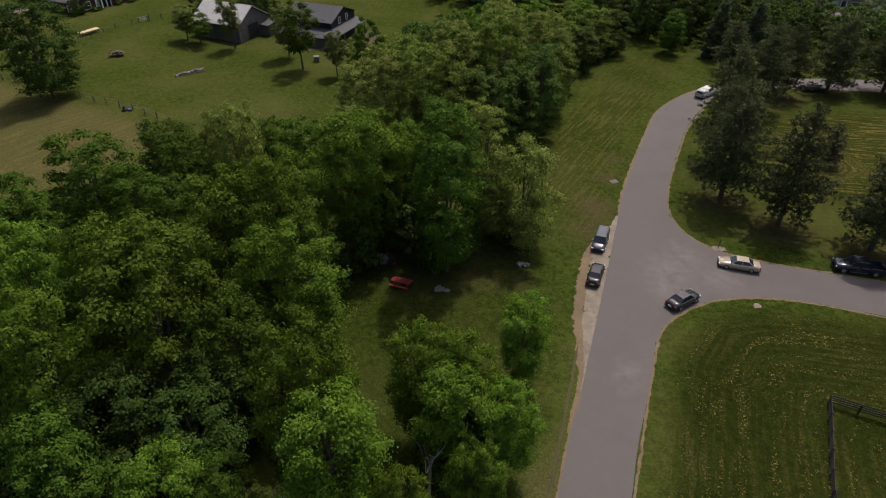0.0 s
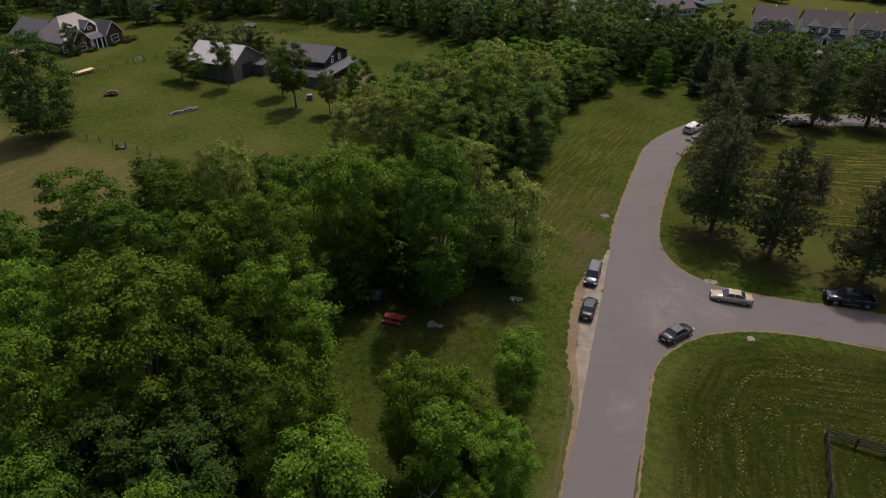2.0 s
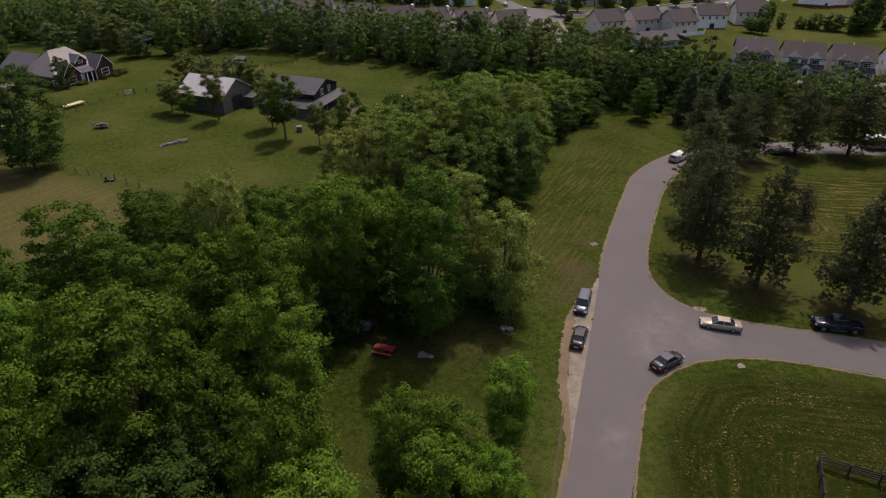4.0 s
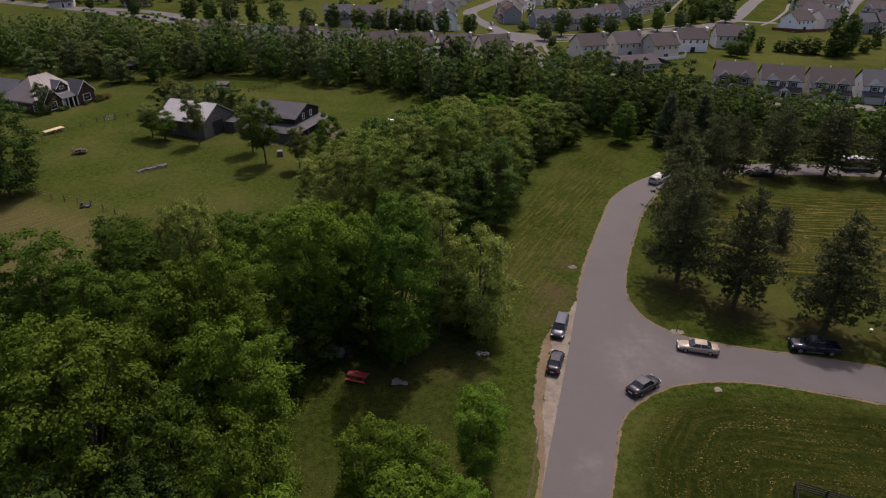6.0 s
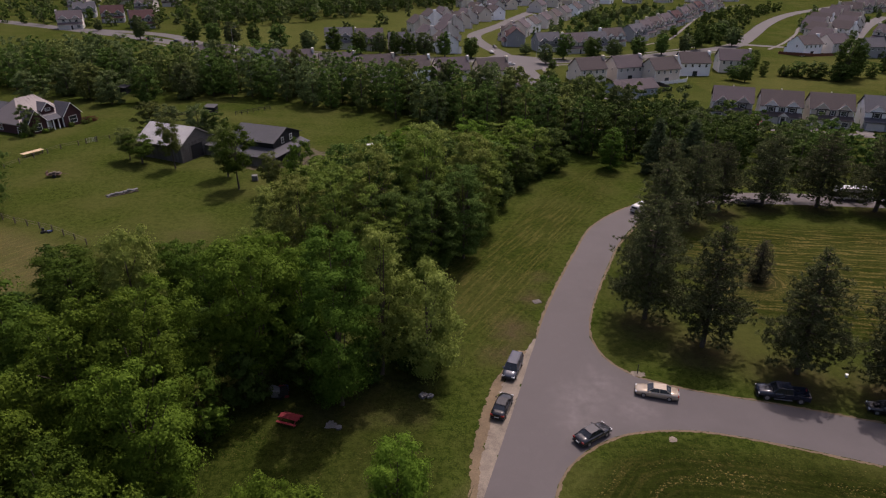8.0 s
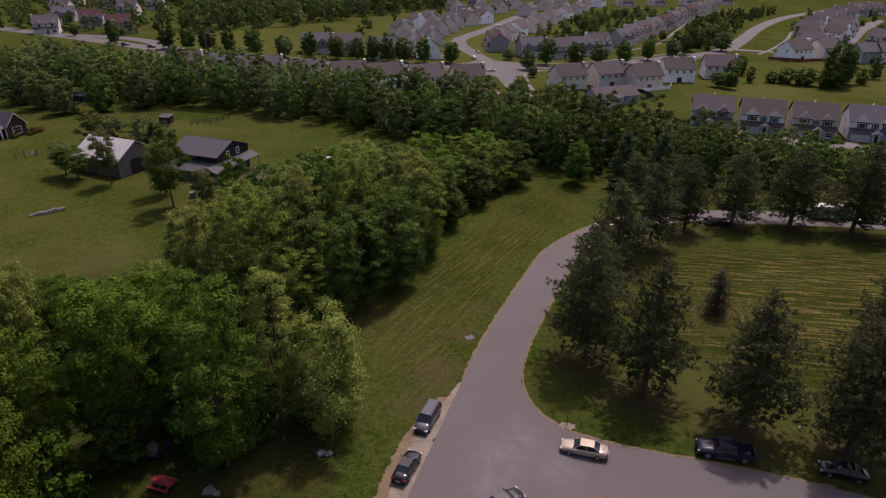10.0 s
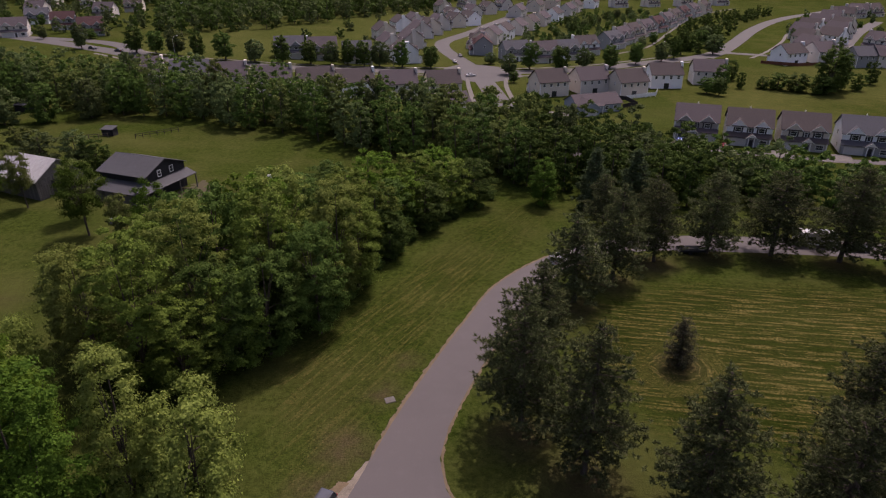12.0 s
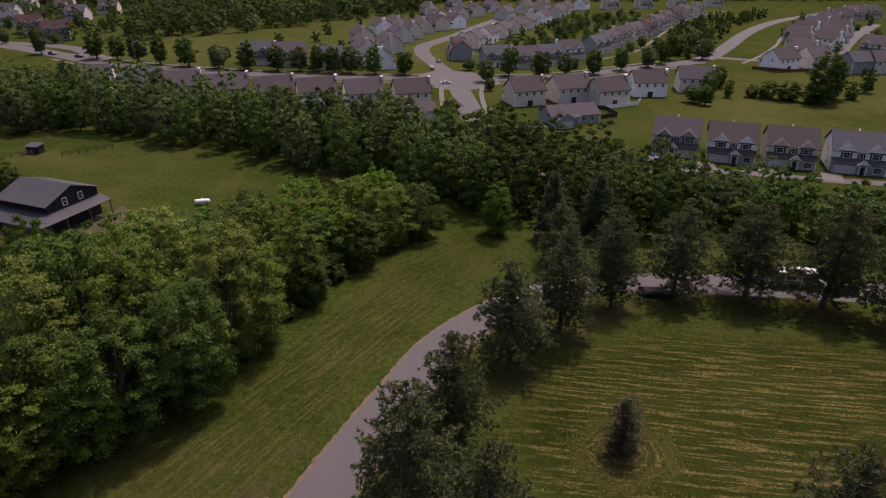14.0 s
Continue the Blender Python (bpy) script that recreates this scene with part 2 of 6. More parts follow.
def add_box(bm, x0, x1, y0, y1, z0, z1, m=None, bevel=0.0):
    vs = [bm.verts.new((x, y, z)) for z in (z0, z1) for x, y in ((x0, y0), (x1, y0), (x1, y1), (x0, y1))]
    for f in ((3, 2, 1, 0), (4, 5, 6, 7), (0, 1, 5, 4), (1, 2, 6, 5), (2, 3, 7, 6), (3, 0, 4, 7)):
        bm.faces.new([vs[i] for i in f])
    if m is not None:
        bmesh.ops.transform(bm, matrix=m, verts=vs)
    if bevel:
        es = list({e for v in vs for e in v.link_edges})
        bmesh.ops.bevel(bm, geom=es, offset=bevel, segments=2, affect="EDGES", profile=0.5)
    return bm


def box(*a, **k):
    return add_box(bmesh.new(), *a, **k)


def add_rod(bm, p, q, r0, r1, sides=6):
    p, q = Vector(p), Vector(q)
    rot = (q - p).to_track_quat("Z", "Y").to_matrix()
    rings = [[bm.verts.new(c + rot @ Vector((r * math.cos(a), r * math.sin(a), 0))) for a in (2 * math.pi * i / sides for i in range(sides))] for c, r in ((p, r0), (q, r1))]
    for i in range(sides):
        j = (i + 1) % sides
        bm.faces.new((rings[0][i], rings[0][j], rings[1][j], rings[1][i]))
    bm.faces.new(rings[1])
    bm.faces.new(rings[0][::-1])
    return bm


def rod(*a, **k):
    return add_rod(bmesh.new(), *a, **k)


def add_prism(bm, x0, x1, y0, y1, z0, ze, zr):
    """A gabled block: the ridge runs along x."""
    ym = (y0 + y1) / 2
    prof = [(y0, z0), (y1, z0), (y1, ze), (ym, zr), (y0, ze)]
    a, b = [bm.verts.new((x0, y, z)) for y, z in prof], [bm.verts.new((x1, y, z)) for y, z in prof]
    bm.faces.new(a[::-1])
    bm.faces.new(b)
    for i in range(5):
        j = (i + 1) % 5
        bm.faces.new((a[i], a[j], b[j], b[i]))
    return bm


def add_slope(bm, x0, x1, ylow, zlow, yhigh, zhigh, thick):
    """One roof slope as a slab."""
    lo = [(x0, ylow, zlow), (x1, ylow, zlow), (x1, yhigh, zhigh), (x0, yhigh, zhigh)]
    a = [bm.verts.new(p) for p in lo]
    b = [bm.verts.new((p[0], p[1], p[2] + thick)) for p in lo]
    bm.faces.new(a[::-1])
    bm.faces.new(b)
    for i in range(4):
        j = (i + 1) % 4
        bm.faces.new((a[i], a[j], b[j], b[i]))
    return bm


def gable_roof(x0, x1, y0, y1, ze, zr, over=0.45, thick=0.18, lift=0.02):
    bm = bmesh.new()
    ym, k = (y0 + y1) / 2, (zr - ze) / ((y1 - y0) / 2)
    for s, y in ((-1, y0), (1, y1)):
        add_slope(bm, x0 - over, x1 + over, y + s * over, ze - k * over + lift, ym, zr + lift, thick)
    return bm


def thing(name, x, y, turn=0.0, z=None, lift=0.0):
    ob = new(name)
    ob.empty_display_size = 0.5
    ob.matrix_basis = pose(x, y, (terrain(x, y) if z is None else z) + lift, 0, 0, turn)
    return ob


def inside(px, py, poly):
    hit, j = False, len(poly) - 1
    for i in range(len(poly)):
        (xi, yi), (xj, yj) = poly[i], poly[j]
        if (yi > py) != (yj > py) and px < (xj - xi) * (py - yi) / (yj - yi) + xi:
            hit = not hit
        j = i
    return hit


def edge_distance(px, py, poly):
    best = 1e9
    for (ax, ay), (bx, by) in zip(poly, poly[1:] + poly[:1]):
        dx, dy = bx - ax, by - ay
        t = max(0, min(1, ((px - ax) * dx + (py - ay) * dy) / (dx * dx + dy * dy)))
        best = min(best, math.hypot(px - ax - t * dx, py - ay - t * dy))
    return best


def ribbon(stations, step=2.0, across=6, lift=0.05, joined=False, ragged=0.0):
    """A strip of road over the terrain, between left and right edges given station by station, rounded between them."""
    pts = [Vector(s) for s in stations]
    fine = []
    for i in range(len(pts) - 1):
        p0, p1, p2, p3 = pts[max(i - 1, 0)], pts[i], pts[i + 1], pts[min(i + 2, len(pts) - 1)]
        k = max(1, int((p2 - p1).length / step / 1.4))
        for j in range(k):
            t = j / k
            fine.append(0.5 * (2 * p1 + (p2 - p0) * t + (2 * p0 - 5 * p1 + 4 * p2 - p3) * t * t + (3 * p1 - p0 - 3 * p2 + p3) * t ** 3))
    fine.append(pts[-1])
    verts, faces = [], []
    for s in fine:
        for c in range(across + 1):
            u = c / across
            if ragged and c in (0, across):
                u += ragged * noise.noise((s[0] * 1.1, s[1] * 1.1, c)) + ragged * 0.6 * noise.noise((s[0] * 3.3, s[1] * 3.3, c + 9)) + ragged * 0.5 * noise.noise((s[0] * 8.1, s[1] * 8.1, c + 4))
            x, y = s[0] + (s[2] - s[0]) * u, s[1] + (s[3] - s[1]) * u
            verts.append((x, y, terrain(x, y) + lift - (0.035 if c in (0, across) and not (joined and c and 49.5 < y < 83.5) else 0)))
    w = across + 1
    for i in range(len(fine) - 1):
        for c in range(across):
            faces.append((i * w + c, i * w + c + 1, (i + 1) * w + c + 1, (i + 1) * w + c))
    return verts, faces


def lane(points, width):
    """Stations for a strip of one width along a centre line."""
    out = []
    for i, (x, y) in enumerate(points):
        (ax, ay), (bx, by) = points[max(i - 1, 0)], points[min(i + 1, len(points) - 1)]
        d = math.hypot(bx - ax, by - ay)
        nx, ny = -(by - ay) / d * width / 2, (bx - ax) / d * width / 2
        out.append((x + nx, y + ny, x - nx, y - ny))
    return out


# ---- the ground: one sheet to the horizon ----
# Pines whose ground is browned: needle litter plus painted-on shade.
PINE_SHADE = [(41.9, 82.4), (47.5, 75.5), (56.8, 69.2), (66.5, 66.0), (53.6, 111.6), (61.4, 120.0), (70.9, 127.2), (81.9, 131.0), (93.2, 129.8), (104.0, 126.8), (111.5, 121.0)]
HAY = [(-140, 150), (-84, 120.5), (-72.7, 115.2), (-62.5, 109.2), (-51.3, 103.6), (-46.2, 98.6), (-44, 92), (-52, 80), (-80, 66), (-160, 60)]
RIGHT_FIELD = [(47, 96), (56, 113), (70, 121), (92, 120), (130, 114), (150, 70), (78, 62), (70, 74), (55, 80)]
VERGE = [(14, 76), (10, 93), (24, 118), (36, 142), (50, 163), (60, 150), (50, 132), (36, 108), (26, 84), (20, 66)]
CORNER = [(17, 30), (24, 49), (30, 56.5), (37, 57.8), (50, 55), (80, 46), (80, 0), (5, 0)]


def axis_points(lo, hi, step, reach):
    a = list(np.arange(lo, hi + 0.01, step))
    d = step
    while a[-1] < reach:
        d *= 1.35
        a.append(a[-1] + d)
        a.insert(0, a[0] - d)
    return a


def build_ground():
    xs, ys = axis_points(-100, 140, 2.0, 5500), axis_points(0, 200, 2.0, 5500)
    verts = [(x, y, terrain(x, y)) for y in ys for x in xs]
    w = len(xs)
    faces = [(j * w + i, j * w + i + 1, (j + 1) * w + i + 1, (j + 1) * w + i) for j in range(len(ys) - 1) for i in range(w - 1)]
    ob = sheet("ground", verts, faces, GRASS, smooth=True)
    cover = ob.data.attributes.new("cover", "FLOAT_COLOR", "POINT")
    rows = ob.data.attributes.new("rows", "FLOAT_VECTOR", "POINT")
    col, vec = [], []
    for x, y, z in verts:
        dry = straw = bare = lush = 0.0
        ang, along = 60.0, None
        if -170 < x < 160 and -10 < y < 210:
            n1 = noise.noise((x * 0.08, y * 0.08, 3.1))
            if inside(x, y, HAY):
                k = min(1, edge_distance(x, y, HAY) / 4)
                dry, straw, bare, ang = 0.72 * k + 0.25 * n1, 0.75 * k, 0.42 * k + 0.15 * n1, 52.0
            elif inside(x, y, RIGHT_FIELD):
                k = min(1, edge_distance(x, y, RIGHT_FIELD) / 7)
                dry, straw, ang = 0.10 * k + 0.2 * n1 * k, (0.9 + 0.4 * n1) * k, -9.5
                lush = 0.75 * k
                d = math.hypot(x - 63.8, y - 94.5)
                if d < 5:
                    along = (math.atan2(y - 94.5, x - 63.8) * 6, d)
                bare = 0.8 * max(0, 1 - d / 4.0)
            elif inside(x, y, VERGE):
                k = min(1, edge_distance(x, y, VERGE) / 4)
                dry, straw, ang, lush = 0.06 + 0.2 * n1, (0.42 if y < 130 else 0.2) * k, 60.0, 0.34 * k
            elif inside(x, y, CORNER):
                d = edge_distance(x, y, CORNER)
                k = min(1, d / 2.5)
                dry, straw, lush = 0.05 * k + 0.12 * n1, 0.22 * k * (0.6 + 2 * max(0, n1)), 0.9 * k
                along = (x * 0.25 + y * 0.97 if y < 46 else x - 6, d)
            elif x < 0 and 95 < y < 200:
                dry = 0.10 + 0.40 * max(0, n1)
            if -15 < x < 12 and 26 < y < 66 and x < 8 + (y - 31.7) * 0.345 - 4:
                lush = 0.3
            # Litter and painted shade round each pine, offset away from the sun.
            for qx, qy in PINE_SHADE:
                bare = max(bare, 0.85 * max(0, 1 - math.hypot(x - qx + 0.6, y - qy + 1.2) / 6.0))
            if -4 < x < 12 and 58 < y < 70:
                bare = max(bare, 0.22)
            if 18 < x < 24 and 76 < y < 86:
                bare = max(bare, 0.55 * max(0, 1 - math.hypot(x - 21, y - 79) / 5))
            side = 9.6 + (y - 31.7) * 0.345 - x
            if -1 < side < 2.4 and 0 < y < 56:
                dry, bare = max(dry, 0.5 + 0.5 * n1), max(bare, 0.3 + 0.8 * n1)
            for qx, qy, qr in ((22.5, 79, 4.5), (26, 88, 3.0), (20, 73, 3.5), (28.5, 95, 2.5)):
                bare = max(bare, (0.75 + 0.5 * n1) * max(0, 1 - math.hypot(x - qx, y - qy) / qr))
            if -14 < x < 6 and 120 < y < 150:
                bare = max(bare, 0.25 + 0.3 * n1)
            if -45 < x < -22 and 96 < y < 110:
                bare = max(bare, 0.5 * max(0, n1 + 0.1))
        if y > 225:
            n2 = noise.noise((x * 0.03, y * 0.03, 8.4))
            dry, lush = 0.16 + 0.5 * n2, 0.0
            if y > 330 and -120 < x < 110:
                dry = 0.42 + 0.3 * n2
            if 120 < x < 250 and y < 340:
                dry, straw, ang = 0.26 + 0.6 * n2, 0.6, -28.0
        col += [max(0, min(1, dry)), max(0, min(1, straw)), max(0, min(1, bare)), 1 - lush]
        a = radians(ang)
        vec += [along[0], along[1], 0] if along else [x * math.cos(a) + y * math.sin(a), -x * math.sin(a) + y * math.cos(a), 0]
    cover.data.foreach_set("color", col)
    rows.data.foreach_set("vector", vec)
    return tagged(ob, "mown grass ground with dry patches and straw rows", "ground", kind="structure")


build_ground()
ROAD_MAIN = [(-40, -120, -33, -121), (-2.5, -5, 4, -6), (9.6, 31.7, 16, 31.8), (13, 41.7, 20.2, 42.8), (15.6, 49, 23.1, 50.6), (19, 59, 25.5, 58), (22.2, 68.5, 28.5, 67.3), (24.6, 76, 31, 75), (27.4, 83.9, 33.5, 82.5), (31.2, 93.3, 36.4, 90.2), (36.2, 104.8, 40.7, 100), (41.8, 116.9, 44.7, 108.6),
             (50.2, 127.0, 51.3, 119.3), (60.3, 134.6, 59, 127), (72, 138.8, 70.5, 131.8), (88, 139.2, 86, 131.4), (105, 137.2, 102, 129.6), (120, 134.5, 117, 127), (165, 126, 162, 119), (300, 95, 297, 88)]
ROAD_SIDE = [(32.6, 82.6, 22.2, 50.9), (33.4, 82.0, 23.2, 50.9), (32.4, 77.5, 24.6, 53.2), (33.0, 73.2, 27.0, 55.6), (35.2, 69.6, 30.5, 57.7), (38.8, 67.2, 34.5, 58.8), (44.5, 65.2, 40.5, 58.8), (51.0, 63.4, 47.0, 57.2), (61.9, 59.8, 57.7, 53.4), (90, 49, 86, 42.5), (240, -8, 236, -14)]


def build_road(name, stations, mat, label, lift=0.05, across=6, step=2.0, joined=False):
    v, f = ribbon(stations, step, across, lift, joined)
    ob = sheet(name, v, f, mat, smooth=True)
    wear = ob.data.attributes.new("wear", "FLOAT", "POINT")
    spots = ((28.5, 64.5, 3.0), (31.5, 67.5, 2.2), (34.5, 62.5, 2.2), (27, 60, 2.0), (19, 46, 1.5))
    wear.data.foreach_set("value", [max([0.0] + [1 - math.hypot(x - a, y - b) / r / 1.5 for a, b, r in spots]) for x, y, z in v])
    return tagged(ob, label, "road", kind="structure")


build_road("road", ROAD_MAIN, ASPHALT, "worn grey asphalt country lane curving past pines", across=8, joined=True)
build_road("side_road", ROAD_SIDE, ASPHALT, "worn grey asphalt side road joining the lane", lift=0.044, across=10)


def ragged_patch(name, poly, mat, label, lift=0.03, step=0.25, amount=0.5):
    """A patch of loose ground with a ragged outline."""
    xs, ys = [p[0] for p in poly], [p[1] for p in poly]
    nx, ny = int((max(xs) - min(xs)) / step) + 2, int((max(ys) - min(ys)) / step) + 2
    verts, faces, index = [], [], {}
    keep = set()
    for j in range(ny):
        for i in range(nx):
            x, y = min(xs) + (i + 0.5) * step, min(ys) + (j + 0.5) * step
            d = edge_distance(x, y, poly) * (1 if inside(x, y, poly) else -1)
            if d + amount * noise.noise((x * 0.9, y * 0.9, 7.7)) > 0:
                keep.add((i, j))
    for i, j in sorted(keep):
        f = []
        for a, b in ((i, j), (i + 1, j), (i + 1, j + 1), (i, j + 1)):
            if (a, b) not in index:
                x, y = min(xs) + a * step + 0.25 * noise.noise((a * 1.7, b * 1.7, 1)), min(ys) + b * step + 0.25 * noise.noise((a * 1.7, b * 1.7, 5))
                index[(a, b)] = len(verts)
                verts.append((x, y, terrain(x, y) + lift))
            f.append(index[(a, b)])
        faces.append(f)
    return tagged(sheet(name, verts, faces, mat, smooth=True), label, "verge", kind="structure")




def verge(stations, mat, label, lift, ragged):
    v, f = ribbon(stations, 0.2, 2, lift, ragged=ragged)
    return tagged(sheet("verge", v, f, mat, smooth=True), label, "verge", kind="structure")


verge([(13.2, 42.5, 13.5, 42.5), (14.3, 46.5, 15.0, 46.5), (15.0, 51, 16.6, 51), (15.6, 55, 18.0, 55), (16.9, 60, 19.8, 60), (18.6, 66, 21.8, 66), (20.4, 70, 23.2, 70), (23.0, 74.2, 24.6, 74), (24.6, 77, 25.2, 77)], GRAVEL, "pale gravel parking strip beside the lane", 0.028, 0.16)
verge([(12.7, 41.0, 13.2, 41.0), (13.9, 46.0, 14.6, 46.0), (14.4, 51, 15.4, 51), (14.9, 55, 16.0, 55), (16.0, 60, 17.4, 60), (17.8, 66, 19.0, 66), (19.7, 70, 20.8, 70), (22.2, 74.2, 23.4, 74)], DIRT, "tan dirt border of the gravel strip", 0.034, 0.3)
verge([(24.4, 76, 25.2, 76), (26.5, 83, 27.4, 83), (30.4, 93, 31.4, 93), (35.7, 105, 36.5, 104.8), (41.4, 117.2, 42, 116.8), (50, 127.6, 50.4, 127), (60.2, 135.2, 60.5, 134.4)], DIRT, "worn dirt edge of the lane", 0.022, 0.45)
verge([(-3, -5, -2.3, -5), (8.8, 30, 9.4, 30), (12.2, 41, 12.9, 41), (14.8, 48.5, 15.5, 48.5)], DIRT, "worn dirt edge of the lane", 0.022, 0.4)
for shift in (0.9,):
    verge([(6.5 + shift, 28, 6.75 + shift, 27.9), (9.5 + shift, 37, 9.75 + shift, 36.8), (12.1 + shift, 45.5, 12.35 + shift, 45.3), (14.0 + shift, 51.5, 14.2 + shift, 51.4)], RUT, "dry wheel rut in the grass beside the lane", 0.03, 0.5)
verge([(15.9, 31.5, 16.3, 31.4), (20.1, 42.8, 20.5, 42.7), (23.0, 50.6, 23.5, 50.3), (24.6, 53.3, 25.0, 53), (27.0, 55.7, 27.3, 55.2), (30.5, 57.8, 30.7, 57.3), (34.5, 58.9, 34.6, 58.4), (40.5, 58.9, 40.4, 58.4), (47, 57.3, 46.8, 56.8), (57.7, 53.5, 57.5, 53)], DIRT, "thin worn edge of the lane", 0.022, 0.5)
verge([(62, 59.7, 62.2, 60.2), (51, 63.3, 51.2, 63.8), (44.5, 65.1, 44.7, 65.6), (38.8, 67.1, 39.1, 67.6), (35.2, 69.5, 35.6, 69.9), (33, 73.1, 33.5, 73.3), (32.4, 77.5, 32.9, 77.5), (33.4, 82.5, 33.9, 82.4), (36.3, 90.2, 36.8, 90), (40.6, 100, 41.2, 99.8), (44.6, 108.6, 45.2, 108.4), (51.2, 119.3, 51.8, 118.9)], DIRT, "thin worn edge of the lane", 0.022, 0.5)


# ---- trees ----
def leaf_quads(rng, pts, outward, length, width, wild=0.75, lift=0.45):
    """Pointed leaf sprays at the given places, facing roughly outward and up."""
    n = len(pts)
    nor = outward + rng.normal(0, wild, (n, 3)) + np.array([0, 0, lift])
    nor /= np.linalg.norm(nor, axis=1)[:, None]
    tan = np.cross(nor, rng.normal(0, 1, (n, 3)))
    tan /= np.linalg.norm(tan, axis=1)[:, None] + 1e-9
    bi = np.cross(nor, tan)
    s = rng.uniform(0.65, 1.35, (n, 1))
    back, tip = pts - tan * length * s * 0.4, pts + tan * length * s * 0.6 - nor * length * 0.15 * s
    side = bi * width * s * 0.62
    verts = np.stack([back + side, back - side, tip], 1).reshape(-1, 3)
    return verts, np.arange(3 * n).reshape(n, 3)


def needle_sprays(rng, centres, blades, length, width):
    """Tufts of needles standing out from their twig, more up than down."""
    n = len(centres) * blades
    c = np.repeat(centres, blades, 0)
    d = rng.normal(0, 1, (n, 3)) + np.array([0, 0, 0.55])
    d /= np.linalg.norm(d, axis=1)[:, None]
    side = np.cross(d, rng.normal(0, 1, (n, 3)))
    side /= np.linalg.norm(side, axis=1)[:, None] + 1e-9
    r = length * rng.uniform(0.6, 1.25, (n, 1))
    verts = np.stack([c + d * r * 0.12 + side * width, c + d * r * 0.12 - side * width, c + d * r], 1).reshape(-1, 3)
    return verts, np.arange(3 * n).reshape(n, 3)


def crown_cloud(rng, height, radius, base, lobes, leaves, length, width, spread=0.36, low=0.42, whole=0.25, fuzz=0.28):
    """A crown of many billows stacked round the stem, each covered with leaf sprays; gaps stay between them."""
    t = (np.arange(lobes) + rng.uniform(0, 1, lobes)) / lobes
    z = base + (height - base) * (0.06 + 0.88 * t)
    rel = (z - base) / (height - base)
    prof = np.where(rel < low, 0.62 + 0.38 * (rel / low), np.sqrt(np.clip(1 - ((rel - low) / (1.04 - low)) ** 2, 0, 1)))
    rad = radius * spread * rng.uniform(0.6, 1.25, lobes) * (1 - 0.35 * rel)
    ang = np.arange(lobes) * 2.39996 + rng.uniform(-0.5, 0.5, lobes)
    sway = 1 + 0.2 * np.sin(2 * ang + rng.uniform(0, 6)) + 0.12 * np.sin(3 * ang + rng.uniform(0, 6))
    reach = np.maximum(0, radius * prof * sway - rad * 0.7) * rng.uniform(0.45, 1.0, lobes) ** 0.6
    cen = np.stack([reach * np.cos(ang), reach * np.sin(ang), z - rad * 0.3], 1)
    share_of = np.maximum(1, (leaves * rad ** 2 / (rad ** 2).sum()).astype(int))
    flat = np.array([1, 1, 0.78])
    pts, out, deep, deep_out = [], [], [], []
    for i in range(lobes):
        n = share_of[i]
        u = rng.normal(0, 1, (n, 3))
        u /= np.linalg.norm(u, axis=1)[:, None]
        u[:, 2] = np.where(u[:, 2] < -0.45, -u[:, 2], u[:, 2])
        twigs = rng.normal(0, 1, (11, 3))
        twigs /= np.linalg.norm(twigs, axis=1)[:, None]
        twigs[:, 2] = np.abs(twigs[:, 2]) * 1.1 - 0.35
        size = rng.uniform(0.26, 0.56, 11)
        k = rng.integers(0, 11, n)
        p = cen[i] + (twigs[k] * rng.uniform(0.6, 0.95, 11)[k][:, None] + u * np.array([1.05, 1.05, 0.68]) * (size[k] * rng.normal(1, fuzz, n))[:, None]) * rad[i] * flat
        u = 0.6 * twigs[k] + 0.4 * u
        u /= np.linalg.norm(u, axis=1)[:, None] + 1e-9
        far = (p - np.array([0, 0, base + 0.4 * (height - base)])) / np.array([radius, radius, 0.55 * (height - base)])
        u = (1 - whole) * u + whole * far / (np.linalg.norm(far, axis=1)[:, None] + 1e-9)
        buried = np.zeros(n, bool)
        for j in range(lobes):
            if j != i:
                q = (p - cen[j]) / flat
                buried |= (q * q).sum(1) < (0.66 * rad[j]) ** 2
        keep = ~buried & (p[:, 2] > 0.15)
        pts.append(p[keep])
        out.append(u[keep])
        m = max(8, n // 6)
        w = rng.normal(0, 1, (m, 3))
        w /= np.linalg.norm(w, axis=1)[:, None]
        w[:, 2] = np.where(w[:, 2] < -0.3, -w[:, 2], w[:, 2])
        deep.append(cen[i] + w * rad[i] * flat * rng.uniform(0.36, 0.66, (m, 1)))
        deep_out.append(w)
    pts, out = np.concatenate(pts), np.concatenate(out)
    v, f = leaf_quads(rng, pts, out, length * 0.56, width * 0.60, 0.30 + 0.3 * whole, 0.22)
    v2, f2 = leaf_quads(rng, np.concatenate(deep), np.concatenate(deep_out), length * 1.15, width * 1.2, 0.3, 0.2)
    return np.concatenate([v, v2]), np.concatenate([f, f2 + len(v)]), cen


